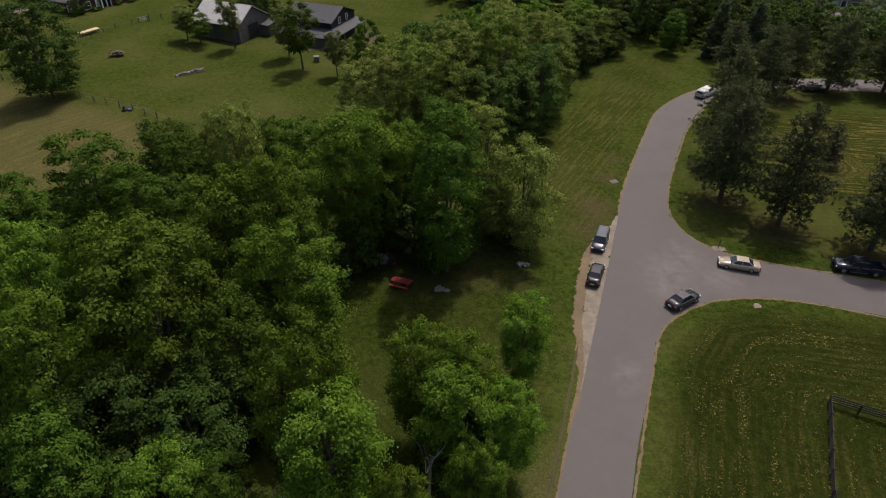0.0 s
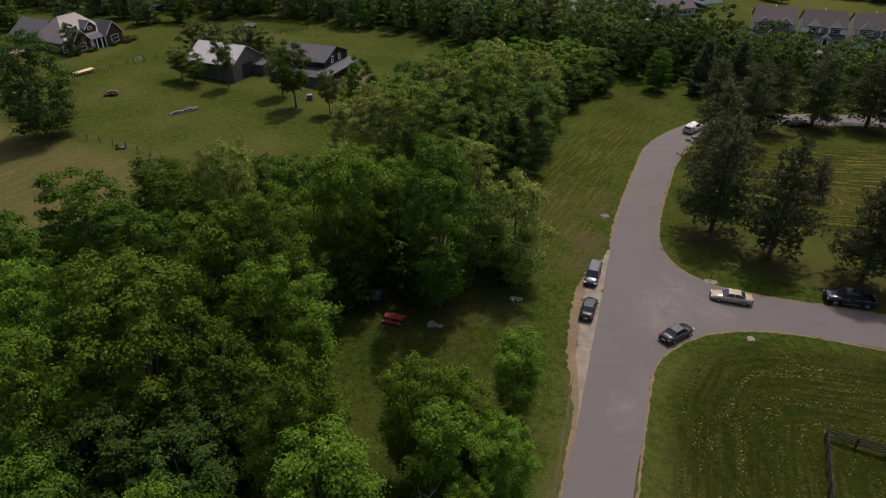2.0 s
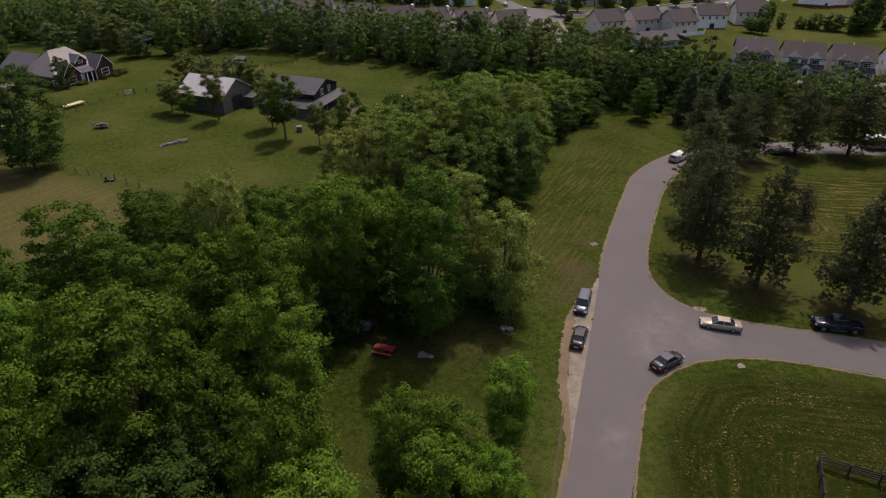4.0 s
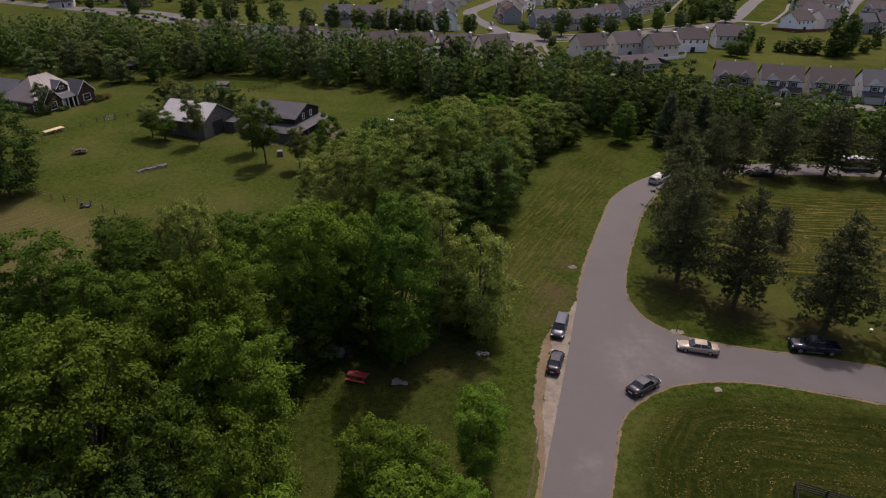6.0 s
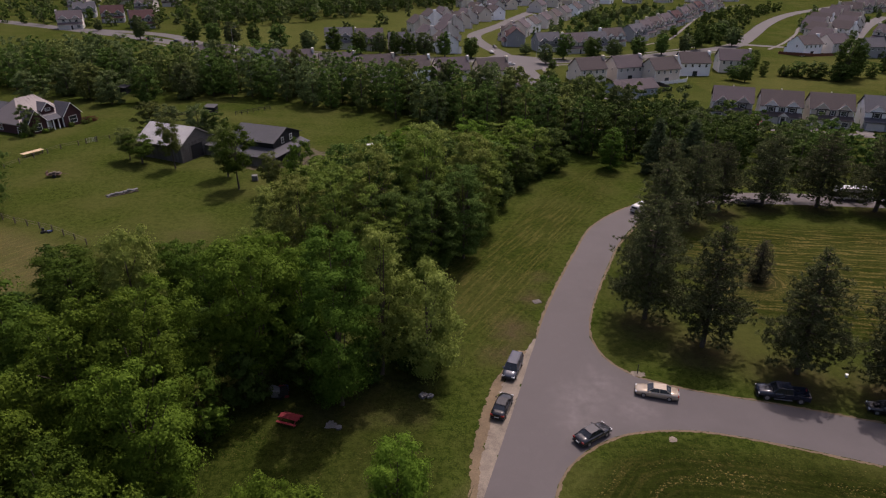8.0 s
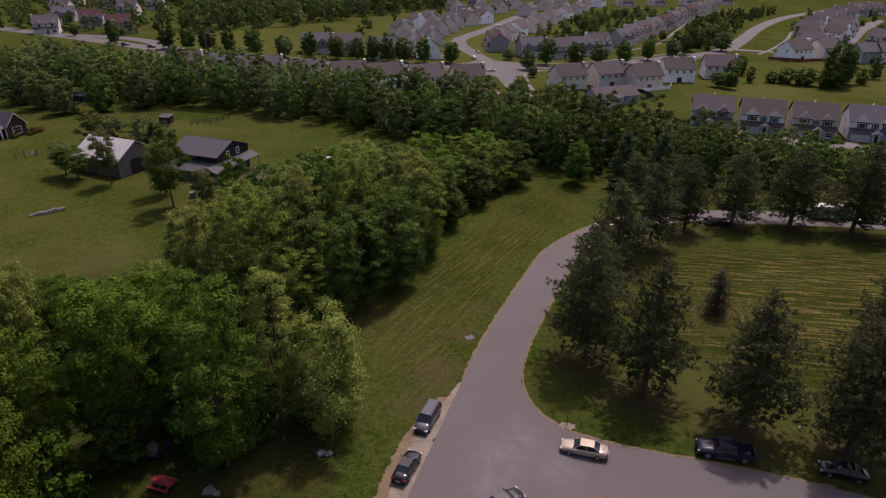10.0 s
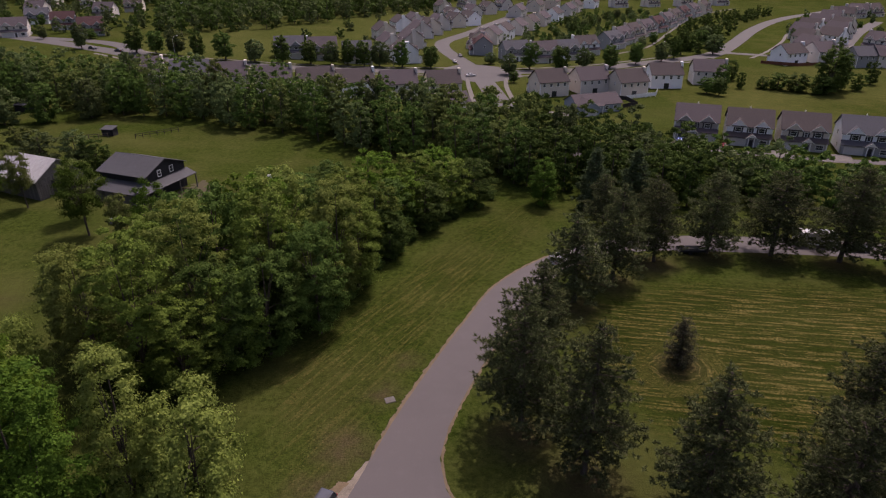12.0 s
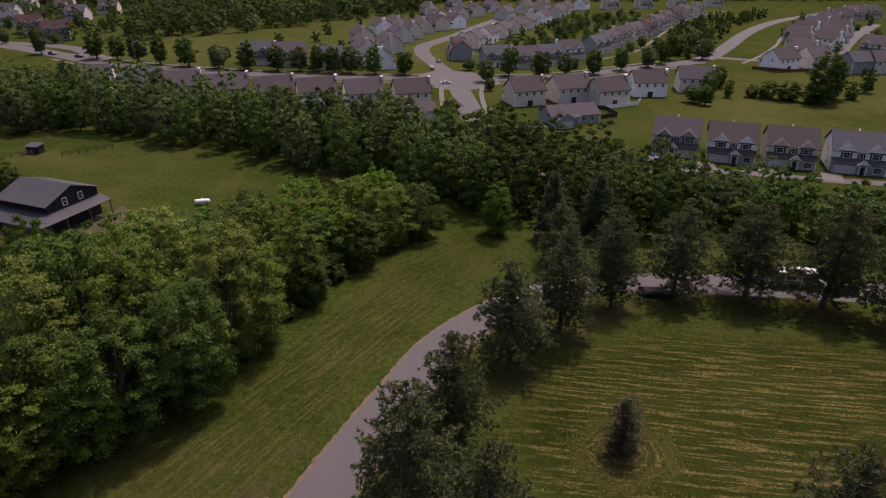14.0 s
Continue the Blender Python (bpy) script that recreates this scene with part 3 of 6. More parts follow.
def limbs(rng, height, base, cen, thick, count):
    bm = bmesh.new()
    lean = rng.normal(0, 0.25, 2)
    knee = Vector((lean[0] * 0.5, lean[1] * 0.5, base * 0.75))
    fork = Vector((lean[0], lean[1], height * 0.55))
    add_rod(bm, (0, 0, -0.3), knee, thick * 1.25, thick * 0.8, 7)
    add_rod(bm, knee, fork, thick * 0.8, thick * 0.45, 7)
    add_rod(bm, fork, (lean[0] * 1.4, lean[1] * 1.4, height * 0.85), thick * 0.45, thick * 0.1, 5)
    for k in rng.permutation(len(cen))[:count]:
        t = rng.uniform(0.1, 0.95)
        s = knee.lerp(fork, t)
        e = Vector(cen[k])
        mid = s.lerp(e, 0.5) + Vector((0, 0, 0.06 * height))
        add_rod(bm, s, mid, thick * 0.34, thick * 0.2, 5)
        add_rod(bm, mid, e, thick * 0.2, thick * 0.05, 4)
    return bm


def broadleaf(seed, height, radius, base, lobes, leaves, length, width, mat, name="tree", thick=0.28, limb_count=9, spread=0.36, whole=0.25, fuzz=0.28):
    rng = np.random.default_rng(seed)
    ob = new(name)
    v, f, cen = crown_cloud(rng, height, radius, base, lobes, leaves, length, width, spread=spread, whole=whole, fuzz=fuzz)
    part("trunk", limbs(rng, height, base, cen, thick, limb_count), BARK, ob)
    crown = sheet("crown", v, f, mat, ob)
    return ob, height, radius


def conifer(seed, height, radius, base, whorls, per, tufts, mat, name="pine_tree", droop=0.1, blade=0.5, taper=0.75, blades=40, width=0.05):
    """Tapered trunk, whorls of branches, and tufts of needles along each branch."""
    rng = np.random.default_rng(seed)
    ob = new(name)
    bm = bmesh.new()
    add_rod(bm, (0, 0, -0.3), (0, 0, height * 0.5), 0.26, 0.16, 7)
    add_rod(bm, (0, 0, height * 0.5), (0, 0, height * 0.97), 0.16, 0.03, 6)
    centres = []
    for wv in range(whorls):
        t = wv / (whorls - 1)
        z0 = base + (height - base) * t ** 0.95
        reach = radius * ((1 - t) ** taper) * (0.74 + 0.26 * min(1, t * 4)) + 0.3
        n = max(3, int(per * (1 - 0.5 * t)))
        a0 = rng.uniform(0, 6.28)
        for k in range(n):
            a = a0 + 6.28 * k / n + rng.normal(0, 0.25)
            r = reach * rng.uniform(0.5, 1.25)
            z = z0 + rng.normal(0, 0.3)
            tip = Vector((r * math.cos(a), r * math.sin(a), z + r * (0.35 * t + 0.10 - droop * 2 * (1 - t))))
            add_rod(bm, (0, 0, z), tip, 0.06, 0.012, 4)
            m = max(2, int(tufts * r / radius) + 1)
            for q in range(m):
                u = 0.34 + 0.66 * (q + rng.uniform(0.2, 0.9)) / m
                spread = 0.26 * r * (1.1 - u) + 0.12
                centres.append(np.array([0, 0, z]) * (1 - u) + np.array(tip) * u + rng.normal(0, 1, 3) * np.array([spread, spread, 0.14]))
    part("trunk", bm, BARK, ob)
    v, f = needle_sprays(rng, np.array(centres), blades, blade, width)
    sheet("crown", v, f, mat, ob)
    return ob, height, radius


def hide_away(proto):
    """Prototypes become the first tree placed of their kind."""
    proto_used[proto[0].name] = False
    return proto


proto_used = {}


def plant(proto, x, y, height, radius, label="", group="", category="tree", turn=None, sink=0.0):
    ob, h, r = proto
    turn = random.uniform(0, 360) if turn is None else turn
    m = pose(x, y, terrain(x, y) - sink, random.uniform(-2, 2), random.uniform(-2, 2), turn) @ Matrix.Diagonal((radius / r, radius / r, height / h, 1))
    if not proto_used[ob.name]:
        proto_used[ob.name] = True
        ob.matrix_basis = m
        made = ob
        proto_scale[ob.name] = ob.scale.copy()
    else:
        s = proto_scale[ob.name]
        made = copy_thing(ob, m @ Matrix.Diagonal((1 / s[0], 1 / s[1], 1 / s[2], 1)))
    return tagged(made, label, category, group)


proto_scale = {}
BROAD = [hide_away(broadleaf(10 + i, 18.0, 5.0, 3.2, 64, 24000, 0.345, 0.25, LEAF, spread=0.37)) for i in range(4)]
DARK = [hide_away(broadleaf(30 + i, 17.0, 5.0, 0.8, 54, 14000, 0.43, 0.30, LEAF_RICH, spread=0.36)) for i in range(3)]
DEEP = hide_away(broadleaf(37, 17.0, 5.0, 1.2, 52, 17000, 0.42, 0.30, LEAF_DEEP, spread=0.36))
PALE = [hide_away(broadleaf(40 + i, 12.0, 5.0, 0.7, 54, 16000, 0.38, 0.24, LEAF_PALE, spread=0.37)) for i in range(2)]
AIRY = [hide_away(broadleaf(140 + i, 20.0, 5.0, 1.2, 90, 18500, 0.36, 0.26, (LEAF_SOFT, LEAF_MID, LEAF_DARK)[i], spread=0.27, limb_count=16, thick=0.24, whole=0.6, fuzz=0.42)) for i in range(3)]
TALL = hide_away(broadleaf(16, 23.6, 4.8, 0.7, 80, 26000, 0.36, 0.25, LEAF_RICH, spread=0.34, whole=0.4))
FEATHER = hide_away(broadleaf(44, 20.8, 3.6, 2.0, 60, 13000, 0.34, 0.22, LEAF_PALE, spread=0.40))
WOOD = [hide_away(broadleaf(50 + i, 16.0, 5.0, 0.3, 70, 11000, 0.50, 0.34, (LEAF_MID, LEAF, LEAF_PALE, LEAF_DARK)[i], spread=0.30, limb_count=7, whole=0.55, fuzz=0.38)) for i in range(4)]
# Understorey mostly in the deep green, so its leaf colour carries the gap shade.
UNDER = [hide_away(broadleaf(55 + i, 14.0, 5.0, 0.3, 30, 2000, 0.88, 0.62, (LEAF_DEEP, LEAF_RICH, LEAF_DEEP)[i], spread=0.38, limb_count=4)) for i in range(3)]
ORCHARD = [hide_away(broadleaf(58 + i, 12.0, 4.5, 3.4, 30, 9000, 0.40, 0.26, (LEAF_BELT, LEAF_RICH)[i], spread=0.38, limb_count=12, thick=0.2, whole=0.4, fuzz=0.4)) for i in range(2)]
BELT = [hide_away(broadleaf(60 + i, 13.0, 5.0, 0.4, 40, 4000, 0.76, 0.56, (LEAF_FAR, LEAF_FAR, LEAF_DARK, LEAF_BELT)[i], spread=0.34, limb_count=4, whole=0.6, fuzz=0.4)) for i in range(4)]
TOWN = [hide_away(broadleaf(70 + i, 8.0, 3.0, 0.9, 34, 2700, 0.62, 0.50, (LEAF_FAR, LEAF_DARK, LEAF_DARK)[i], spread=0.44, limb_count=3, whole=0.5, fuzz=0.36)) for i in range(3)]
SHRUB = [hide_away(broadleaf(80 + i, 4.0, 2.2, 0.1, 18, 2600, 0.38, 0.27, LEAF_DARK if i else LEAF, name="shrub", thick=0.08, limb_count=6, spread=0.42)) for i in range(2)]
PINE = [hide_away(conifer(90 + i, 15.0, 4.0, 2.4, 21, 9, 21, NEEDLE, taper=0.66, droop=0.02, blades=14, blade=0.36, width=0.056)) for i in range(3)]
SPRUCE = [hide_away(conifer(95, 12.0, 3.2, 0.6, 22, 10, 7, NEEDLE_BLUE, "spruce_tree", 0.1, 0.5, 0.85, 26, 0.09))]
BROWN = [hide_away(conifer(97, 6.5, 1.5, 0.3, 22, 9, 7, NEEDLE_DRY, "young_conifer", -0.10, 0.30, 0.75, 14, 0.022))]

NEAR_TREES = [(-7.6, 28.4, 17.5, 4.6), (-10.2, 32.0, 20.8, 4.0), (-14.2, 46.5, 18.2, 4.9), (-28.9, 44.6, 19.5, 4.6), (-23.8, 39.8, 22, 6.0), (-21.4, 51.0, 20.6, 5.2), (-16.6, 54.0, 20.8, 4.8), (-17.4, 38.4, 17, 3.9), (-26.5, 27.0, 16.5, 4.0), (-30.2, 34.9, 20, 4.6),
               (-18.4, 23.6, 15.8, 3.6), (-15.6, 26.0, 13, 2.9), (-23.4, 24.4, 13.5, 3.6), (-36.0, 43.7, 20, 4.8), (-45.8, 58.0, 16, 5.0)]
MID_TREES = [(7.5, 44.9, 11.5, 3.2), (-2.0, 37.5, 14.5, 3.4), (1.9, 37.5, 14, 3.3), (0.7, 33.3, 13.5, 3.7), (5.3, 34.3, 11.5, 3.0), (2.4, 30.1, 10, 2.3), (-2.9, 26.0, 12, 2.3)]
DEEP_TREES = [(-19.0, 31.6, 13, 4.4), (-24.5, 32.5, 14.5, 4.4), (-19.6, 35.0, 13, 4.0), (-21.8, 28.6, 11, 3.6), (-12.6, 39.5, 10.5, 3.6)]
DARK_TREES = [(-9.8, 66.4, 20.0, 5.6), (-17.0, 60.4, 18.4, 4.8), (0.4, 62.9, 23.6, 4.8), (-41.4, 66.2, 16.6, 5.6), (-35.3, 63.3, 14, 4.5), (-28.8, 58.5, 16, 4.4), (-8.7, 74.9, 17, 4.1), (-4.5, 71.0, 17, 4.0)]
EDGE_TREES = [(-37.8, 80.8, 11, 4.7), (-31.7, 83.2, 12, 3.7), (-23.7, 81.2, 12, 4.2), (-27.0, 75.6, 16.4, 4.3), (-18.2, 77.0, 14, 4.2), (-13.5, 83.5, 13, 4.2), (-33, 73, 13, 4.5)]
for i, (x, y, h, r) in enumerate(NEAR_TREES):
    plant(DARK[i % 3] if i in (7, 8, 11, 12, 14) else BROAD[i % 4], x, y, h, r, "tall broadleaf tree with bright green spring crown", "trees of the near wood")
for i, (x, y, h, r) in enumerate(MID_TREES):
    plant(BROAD[(i + 1) % 4], x, y, h, r, "young broadleaf tree with fresh green leaves beside the clearing", "young trees by the lane")
for i, (x, y, h, r) in enumerate(DARK_TREES):
    plant(TALL if i == 2 else DARK[i % 3] if 3 <= i < 6 else BROAD[i % 4], x, y, h, r, "tall dense green tree", "trees of the near wood")
# Deep leaf colour paints in the shade of the wood's dark hollow.
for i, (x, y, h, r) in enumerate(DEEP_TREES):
    plant(DEEP, x, y, h, r, "tall dark green tree in the dense wood, shade in its leaf colour", "trees of the near wood")
for i, (x, y, h, r) in enumerate(EDGE_TREES):
    plant((DARK[i % 3], PALE[i % 2])[i % 2], x, y, h, r, "leafy tree at the edge of the pasture", "trees by the pasture")
plant(PALE[0], 10.2, 69.6, 15.2, 5.2, "pale green feathery tree beside the clearing")
plant(FEATHER, 4.6, 68.6, 20.8, 3.4, "pale green tree behind the tall dark tree")

NEAR_WOOD = [(-42, 14), (-8, 6), (-12, 26), (-17, 40), (-18, 55), (-15, 66), (-10, 80), (-20, 90), (-40, 86), (-50, 74), (-60, 62), (-52, 44), (-44, 30)]
taken = [(x, y) for x, y, h, r in NEAR_TREES + MID_TREES + DEEP_TREES + DARK_TREES + EDGE_TREES]


def scatter(poly, gap, tries, seed, keep_off):
    rng = random.Random(seed)
    x0, x1, y0, y1 = min(p[0] for p in poly), max(p[0] for p in poly), min(p[1] for p in poly), max(p[1] for p in poly)
    got = []
    for _ in range(tries):
        x, y = rng.uniform(x0, x1), rng.uniform(y0, y1)
        if inside(x, y, poly) and all((x - a) ** 2 + (y - b) ** 2 > gap * gap for a, b in keep_off + got):
            got.append((x, y))
    return got


for i, (x, y) in enumerate(scatter(NEAR_WOOD, 4.6, 900, 5, taken)):
    if math.hypot(x + 25, y - 30.5) < 4.5:
        continue
    plant(UNDER[i % 3], x, y, random.uniform(5.5, 9.5), random.uniform(3.2, 4.2), "understorey tree in the dense wood", "trees of the near wood")

for i, (x, y, h, r) in enumerate(((-3.6, 65.6, 9, 3.0), (-6.4, 68.6, 10, 3.4), (3.2, 66.8, 8, 2.4), (-10.4, 62.6, 8, 3.0), (-13.6, 57.6, 9, 3.2), (6.4, 71.2, 7, 2.4), (8.6, 69.2, 6, 2.6), (-1.4, 64.2, 7, 2.6))):
    plant(UNDER[i % 3], x, y, h, r, "dark understorey tree beside the clearing", "trees of the near wood")

# the wood between pasture and lane
CLUMP_A = [(-8.2, 90.4, 18.8, 5.0), (-1.7, 88.4, 20.6, 5.2), (2.0, 97.0, 21.8, 5.2), (9.6, 102.6, 22.4, 5.2), (10.4, 111.4, 21.8, 5.6), (17.4, 111.6, 20.2, 5.2), (20.0, 115.2, 16, 5.0), (16.2, 101.2, 17.5, 4.8), (10.7, 95.9, 16.0, 5.0), (5.3, 93.2, 15.6, 4.9), (3.2, 87.4, 13, 4.2), (-5.6, 99.1, 18, 5.0), (-13.2, 96.3, 14.5, 4.7)]
CLUMP_B = [(7.6, 93.4, 14, 4.3), (13.2, 101.8, 14, 4.2), (26.0, 142.0, 12, 5.6), (30.0, 142.0, 10, 5.0), (35.3, 150.6, 12.5, 5.4), (24.1, 127.2, 9.5, 4.0), (19.3, 146.3, 14.5, 5.9), (40.6, 156.0, 11, 4.8), (22.0, 128.8, 13.5, 5.0), (14, 122, 16, 5.5), (7, 118, 19, 5.6),
           (1.5, 107, 20, 5.4), (16, 134, 14.5, 5.5), (8, 130, 14, 5.5), (2, 117, 18, 5.4), (24, 136, 12, 4.8), (28, 152, 13, 5.5), (12, 142, 13, 5.5), (32, 160, 12.5, 5.2), (-4.3, 110.5, 17.5, 4.8), (-4.8, 121, 13, 4.4)]
# Front-edge trees get dark leaves: their shaded side is put into the colour.
for i, (x, y, h, r) in enumerate(CLUMP_A + CLUMP_B):
    plant(AIRY[(0, 1, 0, 1, 0, 0, 1, 2, 2, 2, 1, 1, 0)[i]] if i < 13 else WOOD[(3, 0, 3, 1)[i % 4]], x, y, h, r, "broadleaf tree in the wood beside the mown strip", "trees along the mown strip")
EDGE = [(9.5, 93.5), (12.6, 97), (15.8, 101.2), (18.6, 105.5), (21, 110), (22.8, 115), (24.4, 120.5), (27.2, 127), (30, 133), (33.5, 139), (37.5, 145.5), (42, 152.5), (46.5, 159), (4, 90), (1, 87), (6.5, 88)]
# All edge shrubs use the dark leaf, painting in shade below the crowns.
for i, (x, y) in enumerate(EDGE):
    plant(SHRUB[1], x - 2.4, y + 1.6, random.uniform(2.2, 4.0), random.uniform(1.6, 2.4), "leafy undergrowth shrub at the wood's edge", "undergrowth shrubs", "shrub")

# belts of trees along the creek
BELT_LEFT = [(-190, 236), (-130, 226), (-78, 221), (-52, 216), (-25, 206), (-2, 199), (21, 188), (38, 176), (52, 169), (56, 190), (42, 206), (20, 216), (-5, 226), (-40, 238), (-90, 246), (-190, 262)]


def woods(name, poly, gap, seed, label, sizes, quads, leaf, mats, lobes=22, tries=2600):
    """Woods past counting: whole crowns, one mesh for all."""
    rng = np.random.default_rng(seed)
    vs, fs, ids, off = [], [], [], 0
    for k, (x, y) in enumerate(scatter(poly, gap, tries, seed, [])):
        h = rng.uniform(*sizes[0])
        v, f, _ = crown_cloud(rng, h, rng.uniform(*sizes[1]), 0.2 if lobes < 12 else 0.5, lobes, quads, leaf, leaf * 0.72, spread=0.33 if lobes > 12 else 0.46, whole=0.6, fuzz=0.42)
        vs.append(v + np.array([x, y, terrain(x, y)]))
        fs.append(f + off)
        ids += [int(rng.integers(len(mats)))] * len(f)
        off += len(v)
        ring = np.array([(math.cos(a), math.sin(a), 0) for a in (0.3, 2.4, 4.5)])
        vs.append(np.concatenate([ring * 0.24 - (0, 0, 0.3), ring * 0.1 + (rng.normal(0, 0.4), rng.normal(0, 0.4), h * 0.7)]) + np.array([x, y, terrain(x, y)]))
        fs.append(np.array([(0, 1, 3), (1, 4, 3), (1, 2, 4), (2, 5, 4), (2, 0, 5), (0, 3, 5)]) + off)
        ids += [len(mats)] * 6
        off += 6
    ob = sheet(name, np.concatenate(vs), np.concatenate(fs), mats[0])
    for m in mats[1:] + [BARK]:
        ob.data.materials.append(m)
    ob.data.polygons.foreach_set("material_index", ids)
    return tagged(ob, label, "woods", kind="stuff")


woods("creek_woods", BELT_LEFT, 5.4, 11, "dense belt of broadleaf trees along the creek", ((12.5, 18.5), (3.6, 5.2)), 1600, 0.82, [LEAF_FAR, LEAF_DARK, LEAF_FAR, LEAF_DARK, LEAF_BELT], 34)
# The next three belts mix in deep leaves, painting their shaded near side.
woods("creek_woods", [(84, 157.5), (104, 152), (104, 186), (92, 196), (84, 200)], 5.6, 14, "dense belt of broadleaf trees below the first houses", ((8.5, 12.5), (3.6, 4.8)), 1700, 0.80, [LEAF_DARK, LEAF_DEEP, LEAF_FAR, LEAF_DARK])
woods("creek_woods", [(50, 166), (68, 162), (84, 157.5), (84, 200), (74, 206), (50, 198)], 5.8, 12, "dense belt of tall broadleaf trees by the creek", ((12, 16.5), (3.8, 5.2)), 1700, 0.82, [LEAF_FAR, LEAF_DARK, LEAF_DEEP, LEAF_DARK])
woods("creek_woods", [(104, 152), (124, 146), (170, 134), (250, 110), (256, 126), (180, 146), (142, 164), (112, 180), (104, 184)], 5.6, 13, "dense belt of broadleaf trees below the houses", ((8.0, 11.8), (3.4, 4.6)), 1500, 0.82, [LEAF_DARK, LEAF_DEEP, LEAF_DARK, LEAF_FAR])

for i, (x, y, h, r) in enumerate(((4, 212, 17.5, 5.2), (15, 207, 18.5, 5.6), (26, 203, 18, 5.4), (36, 199, 19, 5.8), (46, 196, 17.5, 5.4), (56, 194, 18, 5.4), (66, 190, 16.5, 5.2), (30, 212, 18, 5), (48, 206, 17.5, 5.2), (60, 204, 17, 5), (-34, 224, 17, 4.2), (-62, 231, 17.5, 4.4), (-104, 236, 18, 4.6))):
    plant(BELT[(3, 0, 1, 3, 2)[i % 5]], x, y, h, r, "tall broadleaf tree standing above the creek belt", "tall trees of the creek belt")

# trees in the pasture and round the farmhouse
LONE = hide_away(broadleaf(77, 19.0, 6.4, 1.2, 80, 24000, 0.40, 0.28, LEAF_DEEP, spread=0.34))
for x, y, h, r, p in ((-71.4, 112, 19.8, 7.3, LONE), (-46.4, 142.4, 12.2, 3.0, ORCHARD[0]), (-55.0, 145.5, 7.5, 3.8, ORCHARD[1]), (-29.2, 130.6, 14.4, 4.2, ORCHARD[1]), (-21.6, 127.4, 9.6, 2.6, ORCHARD[0]), (-15, 125.5, 13.2, 3.2, ORCHARD[1]), (-10, 127, 10, 3.6, WOOD[0]), (-12.5, 121.5, 9.5, 3.8, WOOD[2]), (-6, 121, 11.5, 4.2, WOOD[2]), (-17.6, 130.5, 8.0, 3.0, WOOD[0]), (-58.6, 147.6, 8.0, 3.2, ORCHARD[0]), (-33.5, 138, 12, 3.6, ORCHARD[0])):
    plant(p, x, y, h, r, "lone broadleaf tree in the pasture", "pasture trees")
for i, (x, y, h, r) in enumerate(((-56, 166, 9, 4.5), (-49, 168, 9, 4), (-44, 166, 8, 3.5), (-62, 170, 9, 4), (-92.5, 167.6, 8.5, 2.6), (-88, 205, 11, 5), (-78, 208, 12, 5), (-98, 212, 12, 5.5), (-112, 205, 11, 5), (-68, 214, 12, 5), (-125, 196, 10, 4.5), (-134, 186, 11, 5), (-108, 218, 12, 5))):
    plant(BELT[i % 4], x, y, h, r, "broadleaf tree near the farm buildings", "farm trees")

# pines
PINES = ((41.6, 82.6, 17.8, 5.0), (47.2, 75.4, 17.4, 4.8), (57.0, 69.4, 16.5, 4.8), (66.2, 65.0, 17, 5.4), (45.6, 95.0, 14.5, 4.2), (53.6, 111.8, 14.6, 5.0), (61.4, 119.2, 16.5, 4.8), (70.9, 127.2, 14.4, 4.3), (81.9, 131.0, 15.2, 5.2), (93.2, 129.8, 15.8, 5.8), (104.0, 126.8, 17.4, 6.0), (111.5, 121, 16, 5.4), (75, 142.5, 11, 4.2), (66, 144, 11, 4.0), (119, 112, 15, 5.2), (76.5, 77.0, 15, 4.8))
for i, (x, y, h, r) in enumerate(PINES):
    plant(PINE[i % 3], x, y, h, r * 1.15, "tall dark pine tree with bare lower trunk", "pines round the field", "pine tree")
for x, y, h, r in ((66.5, 155.5, 13, 4.2), (75.2, 157.0, 12.4, 4.2)):
    plant(SPRUCE[0], x, y, h, r, "blue-green spruce tree at the wood's edge", "spruces", "spruce tree")
plant(DARK[1], 55.9, 157.6, 11.0, 3.8, "small lone broadleaf tree on the mown strip")
plant(BROWN[0], 63.8, 94.5, 6.8, 2.0, "young browned conifer alone in the striped field", "", "conifer")


# far woods
woods("far_woods", [(-110, 392), (-60, 430), (-19, 497), (30, 590), (52, 665), (60, 760), (-380, 760), (-330, 600), (-150, 560), (-135, 470), (-125, 420)], 8.2, 21, "dense distant woods behind the meadow", ((13, 18), (5, 7)), 165, 2.1, [LEAF_DARK, LEAF_FAR, LEAF_DARK], 10, 5000)
woods("far_woods", [(60, 690), (500, 690), (520, 790), (60, 790)], 11.0, 22, "wooded rise beyond the housing estate", ((8, 13), (5, 7)), 300, 2.0, [LEAF_FAR, LEAF_DARK], 10)


# ---- buildings ----
GLASS = glass_material("window_glass", (0.035, 0.042, 0.05))
WHITE_TRIM = plain("white_trim", (0.78, 0.77, 0.75), 0.6, 0, 0.12, 4.0, 0.6)
DARK_TRIM = plain("dark_shutter", (0.03, 0.03, 0.035), 0.6, 0, 0.2, 4.0, 0.6)
ROOFS = [shingle_material("shingles_" + n, c) for n, c in (("mauve", (0.088, 0.073, 0.078)), ("brown", (0.074, 0.061, 0.060)), ("slate", (0.082, 0.082, 0.092)), ("red", (0.068, 0.036, 0.036)))]
SIDINGS = [plain("siding_" + n, c, 0.75, 0, 0.1, 5.0, 0.4, each=0.06) for n, c in (("beige", (0.58, 0.53, 0.49)), ("white", (0.82, 0.82, 0.83)), ("grey", (0.27, 0.27, 0.28)), ("tan", (0.60, 0.53, 0.45)), ("blue", (0.25, 0.28, 0.34)), ("taupe", (0.36, 0.33, 0.31)))]
